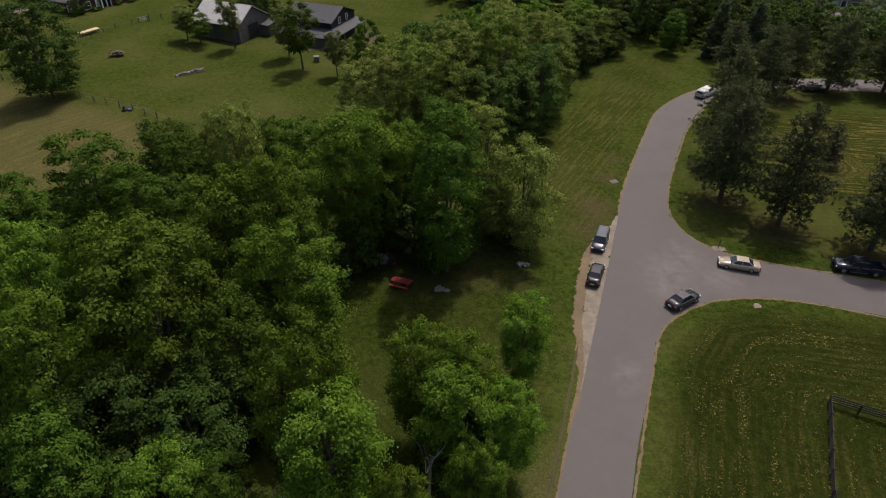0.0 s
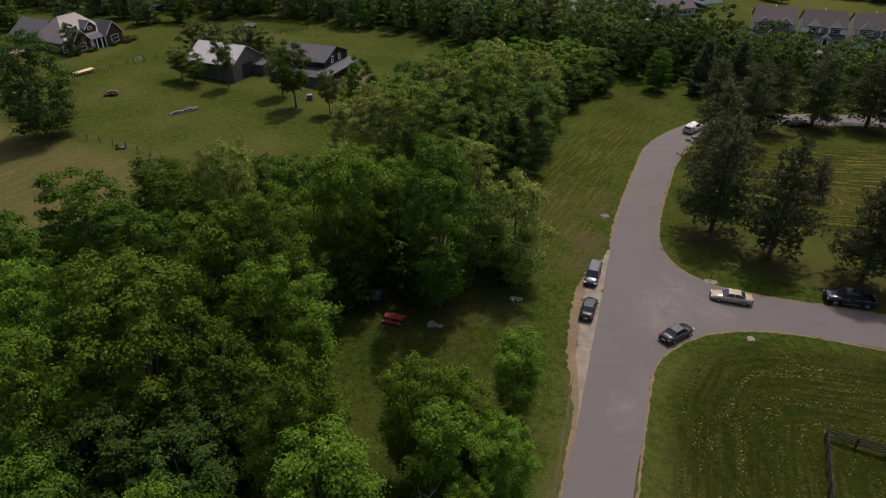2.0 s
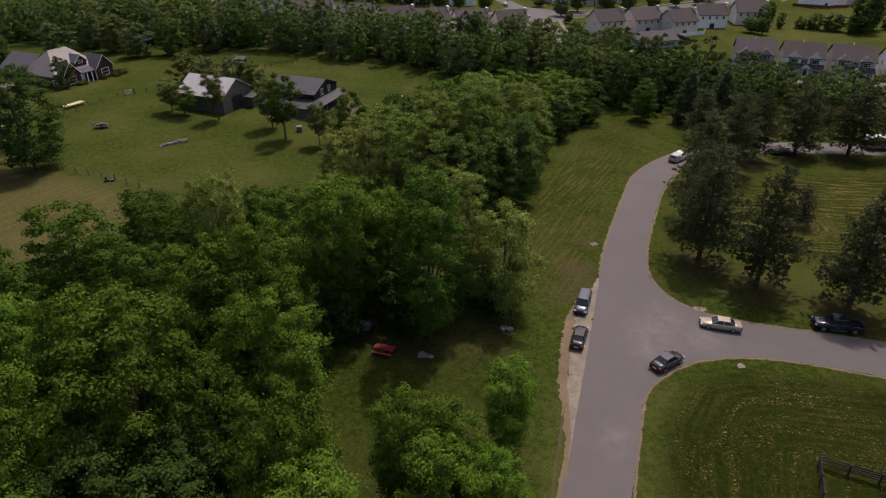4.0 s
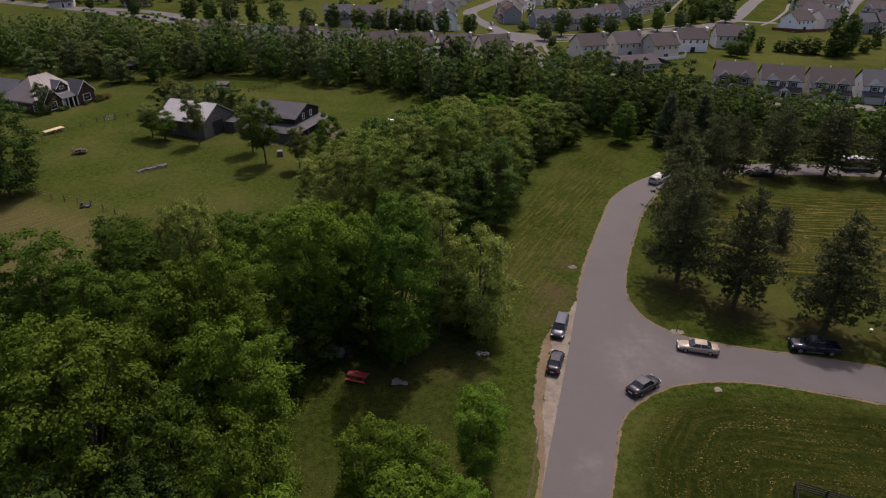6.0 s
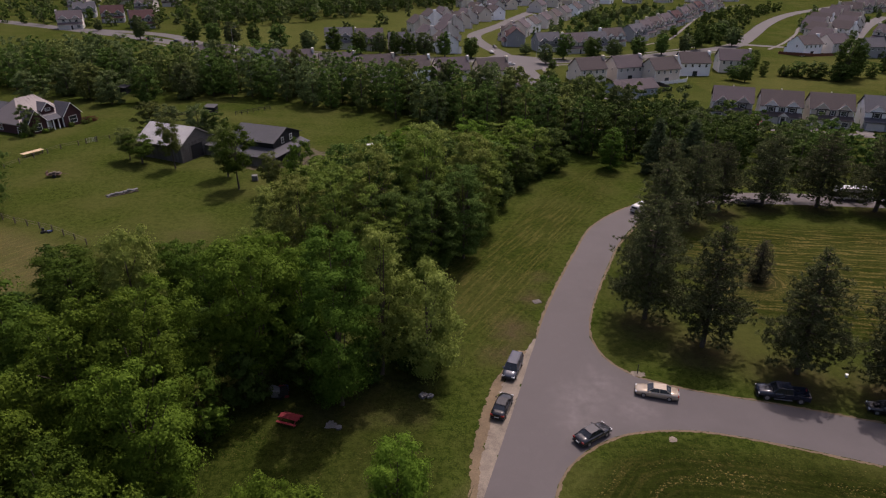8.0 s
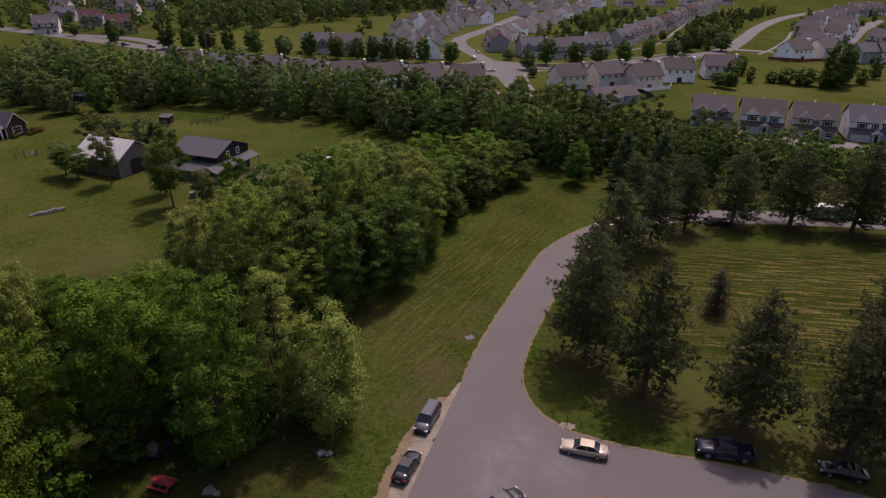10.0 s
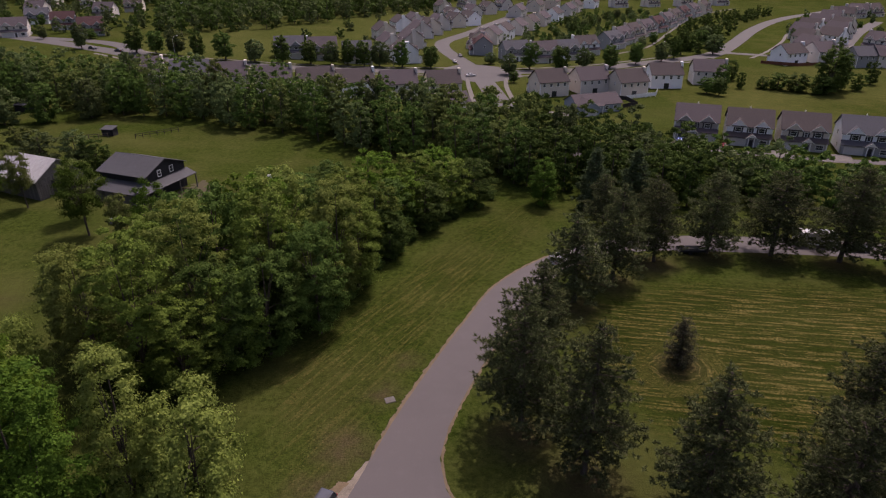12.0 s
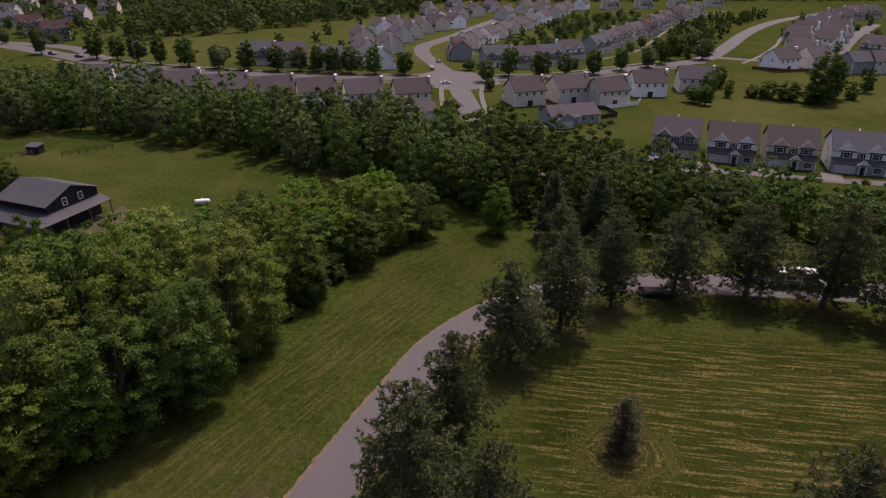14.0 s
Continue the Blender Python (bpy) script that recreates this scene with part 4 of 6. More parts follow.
GARAGE = plain("garage_panel", (0.52, 0.49, 0.46), 0.6, 0, 0.1, 3.0, 0.6)


def add_window(parent, x, y, z, w, h, face, shutters=False, trim=None):
    """A framed window standing proud of a wall. face: degrees, 0 looks along -y."""
    m = pose(x, y, z, 0, 0, face)
    fr = bmesh.new()
    t = 0.09
    add_box(fr, -w / 2, w / 2, -0.06, 0.03, h / 2 - t, h / 2)
    add_box(fr, -w / 2, w / 2, -0.09, 0.03, -h / 2, -h / 2 + t)
    add_box(fr, -w / 2, -w / 2 + t, -0.06, 0.03, -h / 2 + t, h / 2 - t)
    add_box(fr, w / 2 - t, w / 2, -0.06, 0.03, -h / 2 + t, h / 2 - t)
    add_box(fr, -w / 2 + t, w / 2 - t, -0.045, 0.03, -0.025, 0.025)
    win = part("window", fr, trim or WHITE_TRIM, parent)
    win.matrix_basis = m
    part("pane", box(-w / 2 + t, w / 2 - t, -0.02, 0.02, -h / 2 + t, h / 2 - t), GLASS, win)
    if shutters:
        for s in (-1, 1):
            part("shutter", box(s * (w / 2 + 0.24) - 0.2, s * (w / 2 + 0.24) + 0.2, -0.07, 0.02, -h / 2, h / 2), DARK_TRIM, win, "dark shutter")
    return win


def front_gable(parent, x, w, y, ze, zr, back, siding, roof):
    """A cross gable over the front wall, its ridge running back into the main roof."""
    bm = bmesh.new()
    prof = [(x - w / 2, ze), (x + w / 2, ze), (x, zr)]
    a, b = [bm.verts.new((px, y, pz)) for px, pz in prof], [bm.verts.new((px, y + back, pz)) for px, pz in prof]
    bm.faces.new(a)
    bm.faces.new(b[::-1])
    for i in range(3):
        bm.faces.new((a[i], a[(i + 1) % 3], b[(i + 1) % 3], b[i]))
    g = part("gable", bm, siding, parent)
    k = (zr - ze) / (w / 2)
    rf = bmesh.new()
    for s in (-1, 1):
        lo = [(x + s * (w / 2 + 0.3), y - 0.3, ze - 0.3 * k + 0.02), (x, y - 0.3, zr + 0.02), (x, y + back, zr + 0.02), (x + s * (w / 2 + 0.3), y + back, ze - 0.3 * k + 0.02)]
        p, q = [rf.verts.new(v) for v in lo], [rf.verts.new((v[0], v[1], v[2] + 0.15)) for v in lo]
        rf.faces.new(p)
        rf.faces.new(q[::-1])
        for i in range(4):
            rf.faces.new((p[i], p[(i + 1) % 4], q[(i + 1) % 4], q[i]))
    part("roof", rf, roof, g)
    tr = bmesh.new()
    for s in (-1, 1):
        p = [(x + s * (w / 2 + 0.3), y - 0.34, ze - 0.3 * k - 0.03), (x, y - 0.34, zr - 0.03), (x, y - 0.34, zr + 0.16), (x + s * (w / 2 + 0.3), y - 0.34, ze - 0.3 * k + 0.16)]
        f, b2 = [tr.verts.new(v) for v in p], [tr.verts.new((v[0], v[1] + 0.05, v[2])) for v in p]
        tr.faces.new(f)
        tr.faces.new(b2[::-1])
        for i in range(4):
            tr.faces.new((f[i], f[(i + 1) % 4], b2[(i + 1) % 4], b2[i]))
    bmesh.ops.remove_doubles(tr, verts=tr.verts, dist=0.001)
    part("trim", tr, WHITE_TRIM, g, "white barge boards")
    return g


def suburban_house(name, w, d, eave, ridge, siding, roof, low=None, flip=1, full=True, chimney=True):
    """Two storeys, ridge along its width, front to -y with garage, porch and cross gables; plain back with windows and a chimney."""
    ob = new(name)
    x0, x1, y0, y1 = -w / 2, w / 2, -d / 2, d / 2
    part("wall", add_prism(bmesh.new(), x0, x1, y0, y1, -1.0, eave, ridge), siding, ob)
    part("roof", gable_roof(x0, x1, y0, y1, eave, ridge), roof, ob)
    corner = None
    for x in (x0, x1):
        for y in (y0, y1):
            if corner is None:
                corner = part("corner_board", box(-0.1, 0.1, -0.1, 0.1, -0.4, eave - 0.1), WHITE_TRIM, ob)
                corner.matrix_basis = pose(x, y, 0)
            else:
                share(corner, pose(x, y, 0), ob)
    f = flip
    # front: porch and garage storey, cross gables above
    lo = low or siding
    part("garage_block", box(x0 + 0.15, x1 - 0.15, y0 - 1.6, y0 - 0.003, -1.0, 2.75), lo, ob)
    part("porch_roof", add_slope(bmesh.new(), x0 - 0.2, x1 + 0.2, y0 - 2.1, 2.72, y0 - 0.01, 3.7, 0.14), roof, ob)
    gx = -f * w * 0.25
    part("garage_door", box(gx - 2.45, gx + 2.45, y0 - 1.66, y0 - 1.58, -0.1, 2.3), GARAGE, ob, "pale panelled garage door")
    part("door", box(f * 0.75 - 0.5, f * 0.75 + 0.5, y0 - 1.67, y0 - 1.58, 0, 2.15), DARK_TRIM, ob, "dark front door")
    for px in (f * 0.05, f * 1.6, f * (w / 2 - 0.35)):
        part("post", box(px - 0.12, px + 0.12, y0 - 2.06, y0 - 1.86, -0.3, 2.8), WHITE_TRIM, ob)
    if full:
        front_gable(ob, f * 0.8, 2.6, y0 - 2.2, 2.85, 3.9, 1.8, WHITE_TRIM, roof)
    add_window(ob, f * w * 0.33, y0 - 1.6, 1.5, 2.0, 1.4, 0)
    front_gable(ob, gx, w * 0.38, y0 - 0.25, eave - 0.25, eave + 1.75, d * 0.3, siding, roof)
    front_gable(ob, f * w * 0.27, w * 0.36, y0 - 0.25, eave - 0.25, eave + 1.6, d * 0.27, siding, roof)
    for px, ww in ((gx, 1.7), (f * w * 0.27, 1.7), (f * 0.2, 0.9)):
        add_window(ob, px, y0, 4.55, ww, 1.4, 0, shutters=full)
    # back and ends
    for px in (-w * 0.36, -w * 0.12, w * 0.12, w * 0.36):
        add_window(ob, px, y1, 4.5, 1.1, 1.4, 180)
        if abs(px) > w * 0.2 and full:
            add_window(ob, px, y1, 1.5, 1.4, 1.4, 180)
    part("door", box(-1.0, 1.0, y1 - 0.02, y1 + 0.06, 0.1, 2.2), GLASS, ob, "sliding glass patio door")
    for sx, ang in ((x0, -90), (x1, 90)):
        add_window(ob, sx, 0.8, 4.5, 0.9, 1.3, ang)
        if full:
            add_window(ob, sx, -1.5, 1.5, 0.9, 1.3, ang)
    if chimney:
        ch = box(x0 - 0.85, x0 - 0.02, -0.4, 1.6, -0.8, ridge + 0.55)
        part("chimney", ch, siding, ob, "sided chimney chase")
    return ob


HOUSES = [suburban_house("house", 12.6, 10.5, 5.7, 9.6, SIDINGS[0], ROOFS[0], full=False), suburban_house("house", 12.6, 10.5, 5.7, 9.4, SIDINGS[1], ROOFS[1], flip=-1, full=False),
          suburban_house("house", 12.0, 10.5, 5.7, 9.6, SIDINGS[3], ROOFS[1], full=False), suburban_house("house", 12.8, 10.0, 5.7, 9.2, SIDINGS[2], ROOFS[2], low=SIDINGS[1], flip=-1, full=False, chimney=False),
          suburban_house("house", 12.4, 10.0, 5.7, 9.6, SIDINGS[2], ROOFS[3], full=False)]
house_used = set()
HOUSE_LABELS = ("beige two-storey house with mauve shingle roof", "white two-storey house with brown shingle roof", "tan two-storey house with brown shingle roof", "grey two-storey house with slate roof", "dark grey house with dull red roof")


def settle(kind, x, y, turn, group="houses of the estate"):
    ob = HOUSES[kind]
    m = pose(x, y, terrain(x, y), 0, 0, turn)
    if kind not in house_used:
        house_used.add(kind)
        ob.matrix_basis = m
        made = ob
    else:
        made = copy_thing(ob, m)
    return tagged(made, HOUSE_LABELS[kind], "house", group)


# the four houses facing the lane
FRONT_ROW = ((suburban_house("house", 12.0, 11, 5.7, 9.5, SIDINGS[5], ROOFS[0], low=SIDINGS[2], flip=-1, chimney=False), 112.2, 218.0, -20, "taupe and grey two-storey house with mauve roof and white gables"),
             (suburban_house("house", 12.0, 11, 5.7, 9.5, SIDINGS[1], ROOFS[1], low=SIDINGS[2], flip=1, chimney=False), 125.2, 211.6, -20, "white and grey two-storey house with shutters and brown roof"),
             (suburban_house("house", 12.0, 11, 5.7, 9.5, SIDINGS[3], ROOFS[1], low=SIDINGS[5], flip=1, chimney=False), 138.8, 206.6, -20, "tan and taupe two-storey house with brown roof"),
             (suburban_house("house", 12.6, 11, 5.7, 9.5, SIDINGS[1], ROOFS[2], low=SIDINGS[2], flip=1, chimney=False), 153.6, 201.6, -20, "white and grey two-storey house with slate roof"))
for ob, x, y, turn, label in FRONT_ROW:
    ob.matrix_basis = pose(x, y, terrain(x, y), 0, 0, turn)
    tagged(ob, label, "house", "houses facing the creek")
    for vx in (-0.2,):
        vent = part("vent", add_rod(box(vx - 0.16, vx + 0.16, 0.7, 1.1, 8.4, 9.75), (vx, 0.9, 9.75), (vx, 0.9, 10.05), 0.1, 0.1, 8), WHITE_TRIM, ob, "white roof vent")
# back row by the street, seen from behind
for k, x, y, turn in ((0, -73, 266, 190), (3, -55, 263, 190), (0, -41, 259, 194), (0, -25, 257.5, 196), (2, -10, 259, 197), (1, 3.5, 263, 197), (0, 19, 265.5, 195), (2, 35.4, 270.5, 193)):
    settle(k, x, y, turn)
for k, x, y, turn in ((2, 77, 278.5, 197), (0, 94, 284, 197), (2, 108, 279, 197), (1, 127, 294, 180), (0, 148, 301, 170)):
    settle(k, x, y, turn)
# across the street
for k, x, y, turn in ((3, -34, 334, 8), (0, -19, 335, 10), (3, -3, 333, 10), (1, 18, 343, 112), (0, 10, 366, 112), (4, 58, 376, -90), (3, 73, 360, 15), (0, 87, 356, 15), (3, 99, 364, 15), (1, 112, 378, 20)):
    settle(k, x, y, turn)
for k, x, y, turn in ((2, 58, 396, -95), (0, 66, 415, -110), (1, 75, 434, -115), (0, 86, 456, -115), (2, 97, 478, -118), (0, 108, 500, -118), (1, 122, 528, -120), (0, 138, 560, -120), (2, 150, 590, -120)):
    settle(k, x, y, turn, "houses along the side street")
for k, x, y, turn in ((3, 131, 398, 40), (0, 141, 414, 45), (2, 152, 431, 45), (0, 165, 449, 45), (4, 178, 467, 48), (0, 192, 490, 50), (2, 205, 512, 50), (4, 218, 532, 50), (0, 233, 553, 50), (2, 250, 575, 50)):
    settle(k, x, y, turn, "houses along the footpath")
for k, x, y, turn in ((1, 206, 347, 200), (0, 231, 374, 110), (0, 224, 352, 200), (2, 243, 400, 110), (0, 256, 428, 125), (1, 273, 452, 130), (0, 292, 475, 130), (0, 312, 498, 135), (2, 335, 520, 140), (0, 360, 545, 140), (0, 248, 338, 180), (1, 270, 345, 180), (2, 290, 380, -60), (0, 305, 408, -60), (1, 325, 432, -60), (2, 345, 456, -60), (0, 380, 500, -50)):
    settle(k, x, y, turn, "houses beyond the curving road")
for k, x, y, turn in ((0, 20, 388, 112), (2, 4, 410, 112), (1, 46, 520, -60), (0, 62, 545, -60), (2, 76, 572, -60), (0, 20, 470, 112), (0, 92, 605, -60), (2, 30, 445, 112), (1, 170, 620, -120), (0, 195, 625, 20), (2, 225, 630, 20), (0, 255, 632, 20), (0, 290, 640, 20)):
    settle(k, x, y, turn, "far houses of the estate")
for k, x, y, turn in ((4, -185, 428, 20), (4, -156, 400, 25), (0, -196, 398, 20), (0, -188, 488, 0), (2, -184, 525, 10), (3, -215, 455, 20), (0, -240, 500, 0), (2, -225, 545, 10), (0, -262, 560, 0), (1, -150, 545, 0), (0, -120, 560, 0), (3, -95, 580, 10), (0, -290, 610, 0), (2, -250, 620, 0), (0, -200, 610, 10)):
    settle(k, x, y, turn, "houses beyond the meadow")


for k, x, y, turn in ((0, 35.7, 470, 112), (2, 47, 487, -60), (1, 58, 500, -60), (0, 98, 552, -118), (2, 118, 592, -118), (0, 24, 428, 112), (1, 12, 452, 112), (0, 120, 610, -118), (2, 136, 618, -118), (0, 62, 620, -60), (2, 40, 575, 112)):
    settle(k, x, y, turn, "far houses of the estate")
for k, x, y, turn in ((3, 237.4, 338.5, 185), (0, 276, 386, -60), (2, 332, 525, 20), (0, 352, 540, 20), (2, 372, 548, 20), (1, 262, 408, 120), (0, 279, 432, 120), (2, 296, 456, 120)):
    settle(k, x, y, turn, "houses beyond the curving road")


def low_house():
    ob = thing("house", 37.5, 250.0, 200)
    tagged(ob, "beige single-storey house with broad gabled brown roof", "house", "houses of the estate")
    part("wall", add_prism(bmesh.new(), -6, 6, -5, 5, -1, 2.8, 5.6), SIDINGS[0], ob)
    part("roof", gable_roof(-6, 6, -5, 5, 2.8, 5.6, 0.5), ROOFS[0], ob)
    wing = part("wing", add_prism(bmesh.new(), 4.6, 9, -3.6, 3.6, -1, 2.8, 5.0), SIDINGS[0], ob)
    wing.matrix_basis = pose(-1.5, 0, 0, 0, 0, 90)
    wr = part("wing_roof", gable_roof(4.6, 9, -3.6, 3.6, 2.8, 5.0, 0.4), ROOFS[0], ob)
    wr.matrix_basis = pose(-1.5, 0, 0, 0, 0, 90)
    for x in (-4.4, 3.4):
        add_window(ob, x, 5, 1.5, 1.4, 1.2, 180)
    add_window(ob, -1.5, 9, 1.6, 1.6, 1.3, 180)


low_house()


def blue_bungalow():
    ob = thing("house", 88.5, 252.5, 16)
    tagged(ob, "blue-grey single-storey house with mauve roof and garage", "house", "houses of the estate")
    part("wall", add_prism(bmesh.new(), -8.5, 8.5, -5, 5, -1, 3.0, 5.6), SIDINGS[4], ob)
    part("roof", gable_roof(-8.5, 8.5, -5, 5, 3.0, 5.6, 0.5), ROOFS[0], ob)
    bm = bmesh.new()
    prof = [(-8.6, -1), (-2.2, -1), (-2.2, 3.0), (-5.4, 5.0), (-8.6, 3.0)]
    a, b = [bm.verts.new((x, -9.0, z)) for x, z in prof], [bm.verts.new((x, -4.5, z)) for x, z in prof]
    bm.faces.new(a)
    bm.faces.new(b[::-1])
    for i in range(5):
        bm.faces.new((a[i], a[(i + 1) % 5], b[(i + 1) % 5], b[i]))
    part("wing", bm, SIDINGS[4], ob)
    front_gable(ob, -5.4, 6.4, -9.05, 3.0, 5.05, 8.0, SIDINGS[4], ROOFS[0])
    part("garage_door", box(-7.7, -3.1, -9.1, -9.03, -0.1, 2.3), GARAGE, ob, "pale panelled garage door")
    part("door", box(-1.0, 0, -5.08, -4.99, 0, 2.1), DARK_TRIM, ob)
    for x in (-1.6, 0.6):
        part("post", box(x - 0.1, x + 0.1, -6.6, -6.4, -0.5, 2.7), WHITE_TRIM, ob)
    part("porch_roof", add_slope(bmesh.new(), -2.2, 1.2, -6.8, 2.7, -5.0, 3.3, 0.12), ROOFS[0], ob)
    for x in (3, 6.2):
        add_window(ob, x, -5, 1.6, 1.5, 1.3, 0)
    add_window(ob, 8.5, 0, 1.6, 1.0, 1.3, 90)


blue_bungalow()
METAL_PALE = plain("weathered_pale_metal", (0.35, 0.34, 0.335), 0.7, 0.0, 0.18, 2.0, 0.3)
METAL_DARK = plain("grey_sheet_metal", (0.050, 0.050, 0.055), 0.75, 0.0, 0.15, 2.0, 0.3)
BLACK_BOARD = plain("black_boards", (0.016, 0.016, 0.018), 0.8, 0, 0.3, 5.0, 0.7, each=0.15)
GREY_BOARD = plain("weathered_grey_boards", (0.10, 0.092, 0.085), 0.9, 0, 0.35, 5.0, 0.7, each=0.2)
ROOF_WHITE = plain("cream_metal_roof", (0.185, 0.158, 0.148), 0.6, 0.0, 0.12, 2.0, 0.3)
MAROON = plain("maroon_siding", (0.052, 0.020, 0.021), 0.8, 0, 0.2, 4.0, 0.5)
WOOD_PALE = plain("new_lumber", (0.48, 0.36, 0.22), 0.8, 0, 0.2, 5.0, 1.0)
RUST = plain("rusty_machine", (0.10, 0.06, 0.045), 0.8, 0.2, 0.4, 5.0, 1.0)


def seams(parent, x0, x1, ylow, zlow, yhigh, zhigh, mat, step=0.9):
    """Standing seams of a metal roof, each a rib of its own."""
    first = None
    k = int((x1 - x0) / step)
    for i in range(k + 1):
        x = x0 + (x1 - x0) * i / k
        if first is None:
            first = part("seam", add_slope(bmesh.new(), -0.03, 0.03, ylow, zlow, yhigh, zhigh, 0.06), mat, parent)
            first.matrix_basis = pose(x, 0, 0)
        else:
            share(first, pose(x, 0, 0), parent)


def boards(parent, x0, x1, y, z0, z1, mat, turn=0, step=0.5):
    """Upright boards on a wall; turn 0 faces -y."""
    k = max(1, int((x1 - x0) / step))
    w = (x1 - x0) / k
    first = None
    for i in range(k):
        m = pose(0, 0, 0, 0, 0, turn) @ pose(x0 + (i + 0.5) * w, y, 0)
        if first is None:
            first = part("board", box(-w / 2 + 0.02, w / 2 - 0.02, -0.05, 0, z0, z1), mat, parent)
            first.matrix_basis = m
        else:
            share(first, m, parent)


def pale_barn():
    ob = thing("barn", -50.0, 153.6, -24)
    tagged(ob, "weathered grey wooden barn with pale metal roof", "barn")
    part("wall", add_prism(bmesh.new(), -6.2, 6.6, -5.2, 5.2, -1, 4.0, 7.0), GREY_BOARD, ob)
    part("roof", gable_roof(-6.2, 6.6, -5.2, 5.2, 4.0, 7.0, 0.5, 0.12), METAL_PALE, ob)
    for s in (-1, 1):
        seams(ob, -6.6, 7.0, s * 5.65, 3.87, 0, 7.13, METAL_PALE)
    boards(ob, -5.2, 5.2, -6.6, -0.6, 4.0, GREY_BOARD, 90)
    boards(ob, -6.2, 6.6, -5.2, -0.6, 3.9, GREY_BOARD, 0)
    # Solid black panel: the shaded inside of the entrance is put in as colour.
    part("door", box(6.62, 6.72, -2.0, 1.6, 0, 3.2), BLACK_BOARD, ob, "black panel painted as the dark inside of the barn entrance")
    part("lean_to_wall", box(6.7, 9.0, 2.4, 5.0, -0.6, 2.2), GREY_BOARD, ob)
    part("lean_to_roof", add_slope(bmesh.new(), 6.7, 9.4, 2.0, 2.2, 5.6, 2.7, 0.1), METAL_DARK, ob)


def black_barn():
    ob = thing("barn", -29.0, 155.4, -22)
    tagged(ob, "black wooden barn with grey metal roof and lean-tos", "barn")
    part("wall", add_prism(bmesh.new(), -6, 6, -5.5, 5.5, -1, 5.0, 7.1), BLACK_BOARD, ob)
    part("roof", gable_roof(-6, 6, -5.5, 5.5, 5.0, 7.1, 0.5, 0.12), METAL_DARK, ob)
    for s in (-1, 1):
        seams(ob, -6.4, 6.4, s * 5.95, 4.87, 0, 7.23, METAL_DARK)
    boards(ob, -5.5, 5.5, -6, 0, 5.0, BLACK_BOARD, 90)
    part("lean_to_roof", add_slope(bmesh.new(), -6.2, 6.6, -9.4, 2.4, -5.56, 3.5, 0.12), METAL_DARK, ob, "grey metal lean-to roof")
    part("lean_to_wall", box(-6, 6.4, -9.0, -5.56, -1, 2.3), GREY_BOARD, ob)
    for px in (-6, -2, 2, 6.2):
        part("post", box(px - 0.1, px + 0.1, -9.3, -9.1, -1, 2.45), GREY_BOARD, ob)
    sl = bmesh.new()
    lo = [(6.06, -9.2, 3.4), (8.6, -9.2, 2.5), (8.6, 6.0, 2.5), (6.06, 6.0, 3.4)]
    a, b = [sl.verts.new(p) for p in lo], [sl.verts.new((p[0], p[1], p[2] + 0.12)) for p in lo]
    sl.faces.new(a)
    sl.faces.new(b[::-1])
    for i in range(4):
        sl.faces.new((a[i], a[(i + 1) % 4], b[(i + 1) % 4], b[i]))
    part("lean_to_roof", sl, METAL_DARK, ob, "grey metal lean-to roof over the gable end")
    for py in (-9, -4, 1, 5.8):
        part("post", box(8.3, 8.5, py - 0.1, py + 0.1, -1, 2.35), GREY_BOARD, ob)
    for py in (-1.7, 1.7):
        add_window(ob, 6.05, py, 4.6, 1.0, 1.4, 90)
    ragged_patch("pad", [(-39, 150), (-30, 143), (-17, 148), (-15, 158), (-19, 162), (-23, 152), (-30, 149)], RUT, "bare dirt yard round the barn", 0.03, 0.5, 1.2)


def hip_roof(x0, x1, y0, y1, ze, zr, r0, r1, over):
    """Four slopes up to a short ridge along x, with a fascia."""
    bm = bmesh.new()
    ym = (y0 + y1) / 2
    lo = [bm.verts.new((x, y, ze - 0.25)) for x, y in ((x0 - over, y0 - over), (x1 + over, y0 - over), (x1 + over, y1 + over), (x0 - over, y1 + over))]
    up = [bm.verts.new((v.co.x, v.co.y, ze)) for v in lo]
    a, b = bm.verts.new((r0, ym, zr)), bm.verts.new((r1, ym, zr))
    for i in range(4):
        bm.faces.new((lo[i], lo[(i + 1) % 4], up[(i + 1) % 4], up[i]))
    bm.faces.new(lo[::-1])
    for f in ((up[0], up[1], b, a), (up[1], up[2], b), (up[2], up[3], a, b), (up[3], up[0], a)):
        bm.faces.new(f)
    return bm


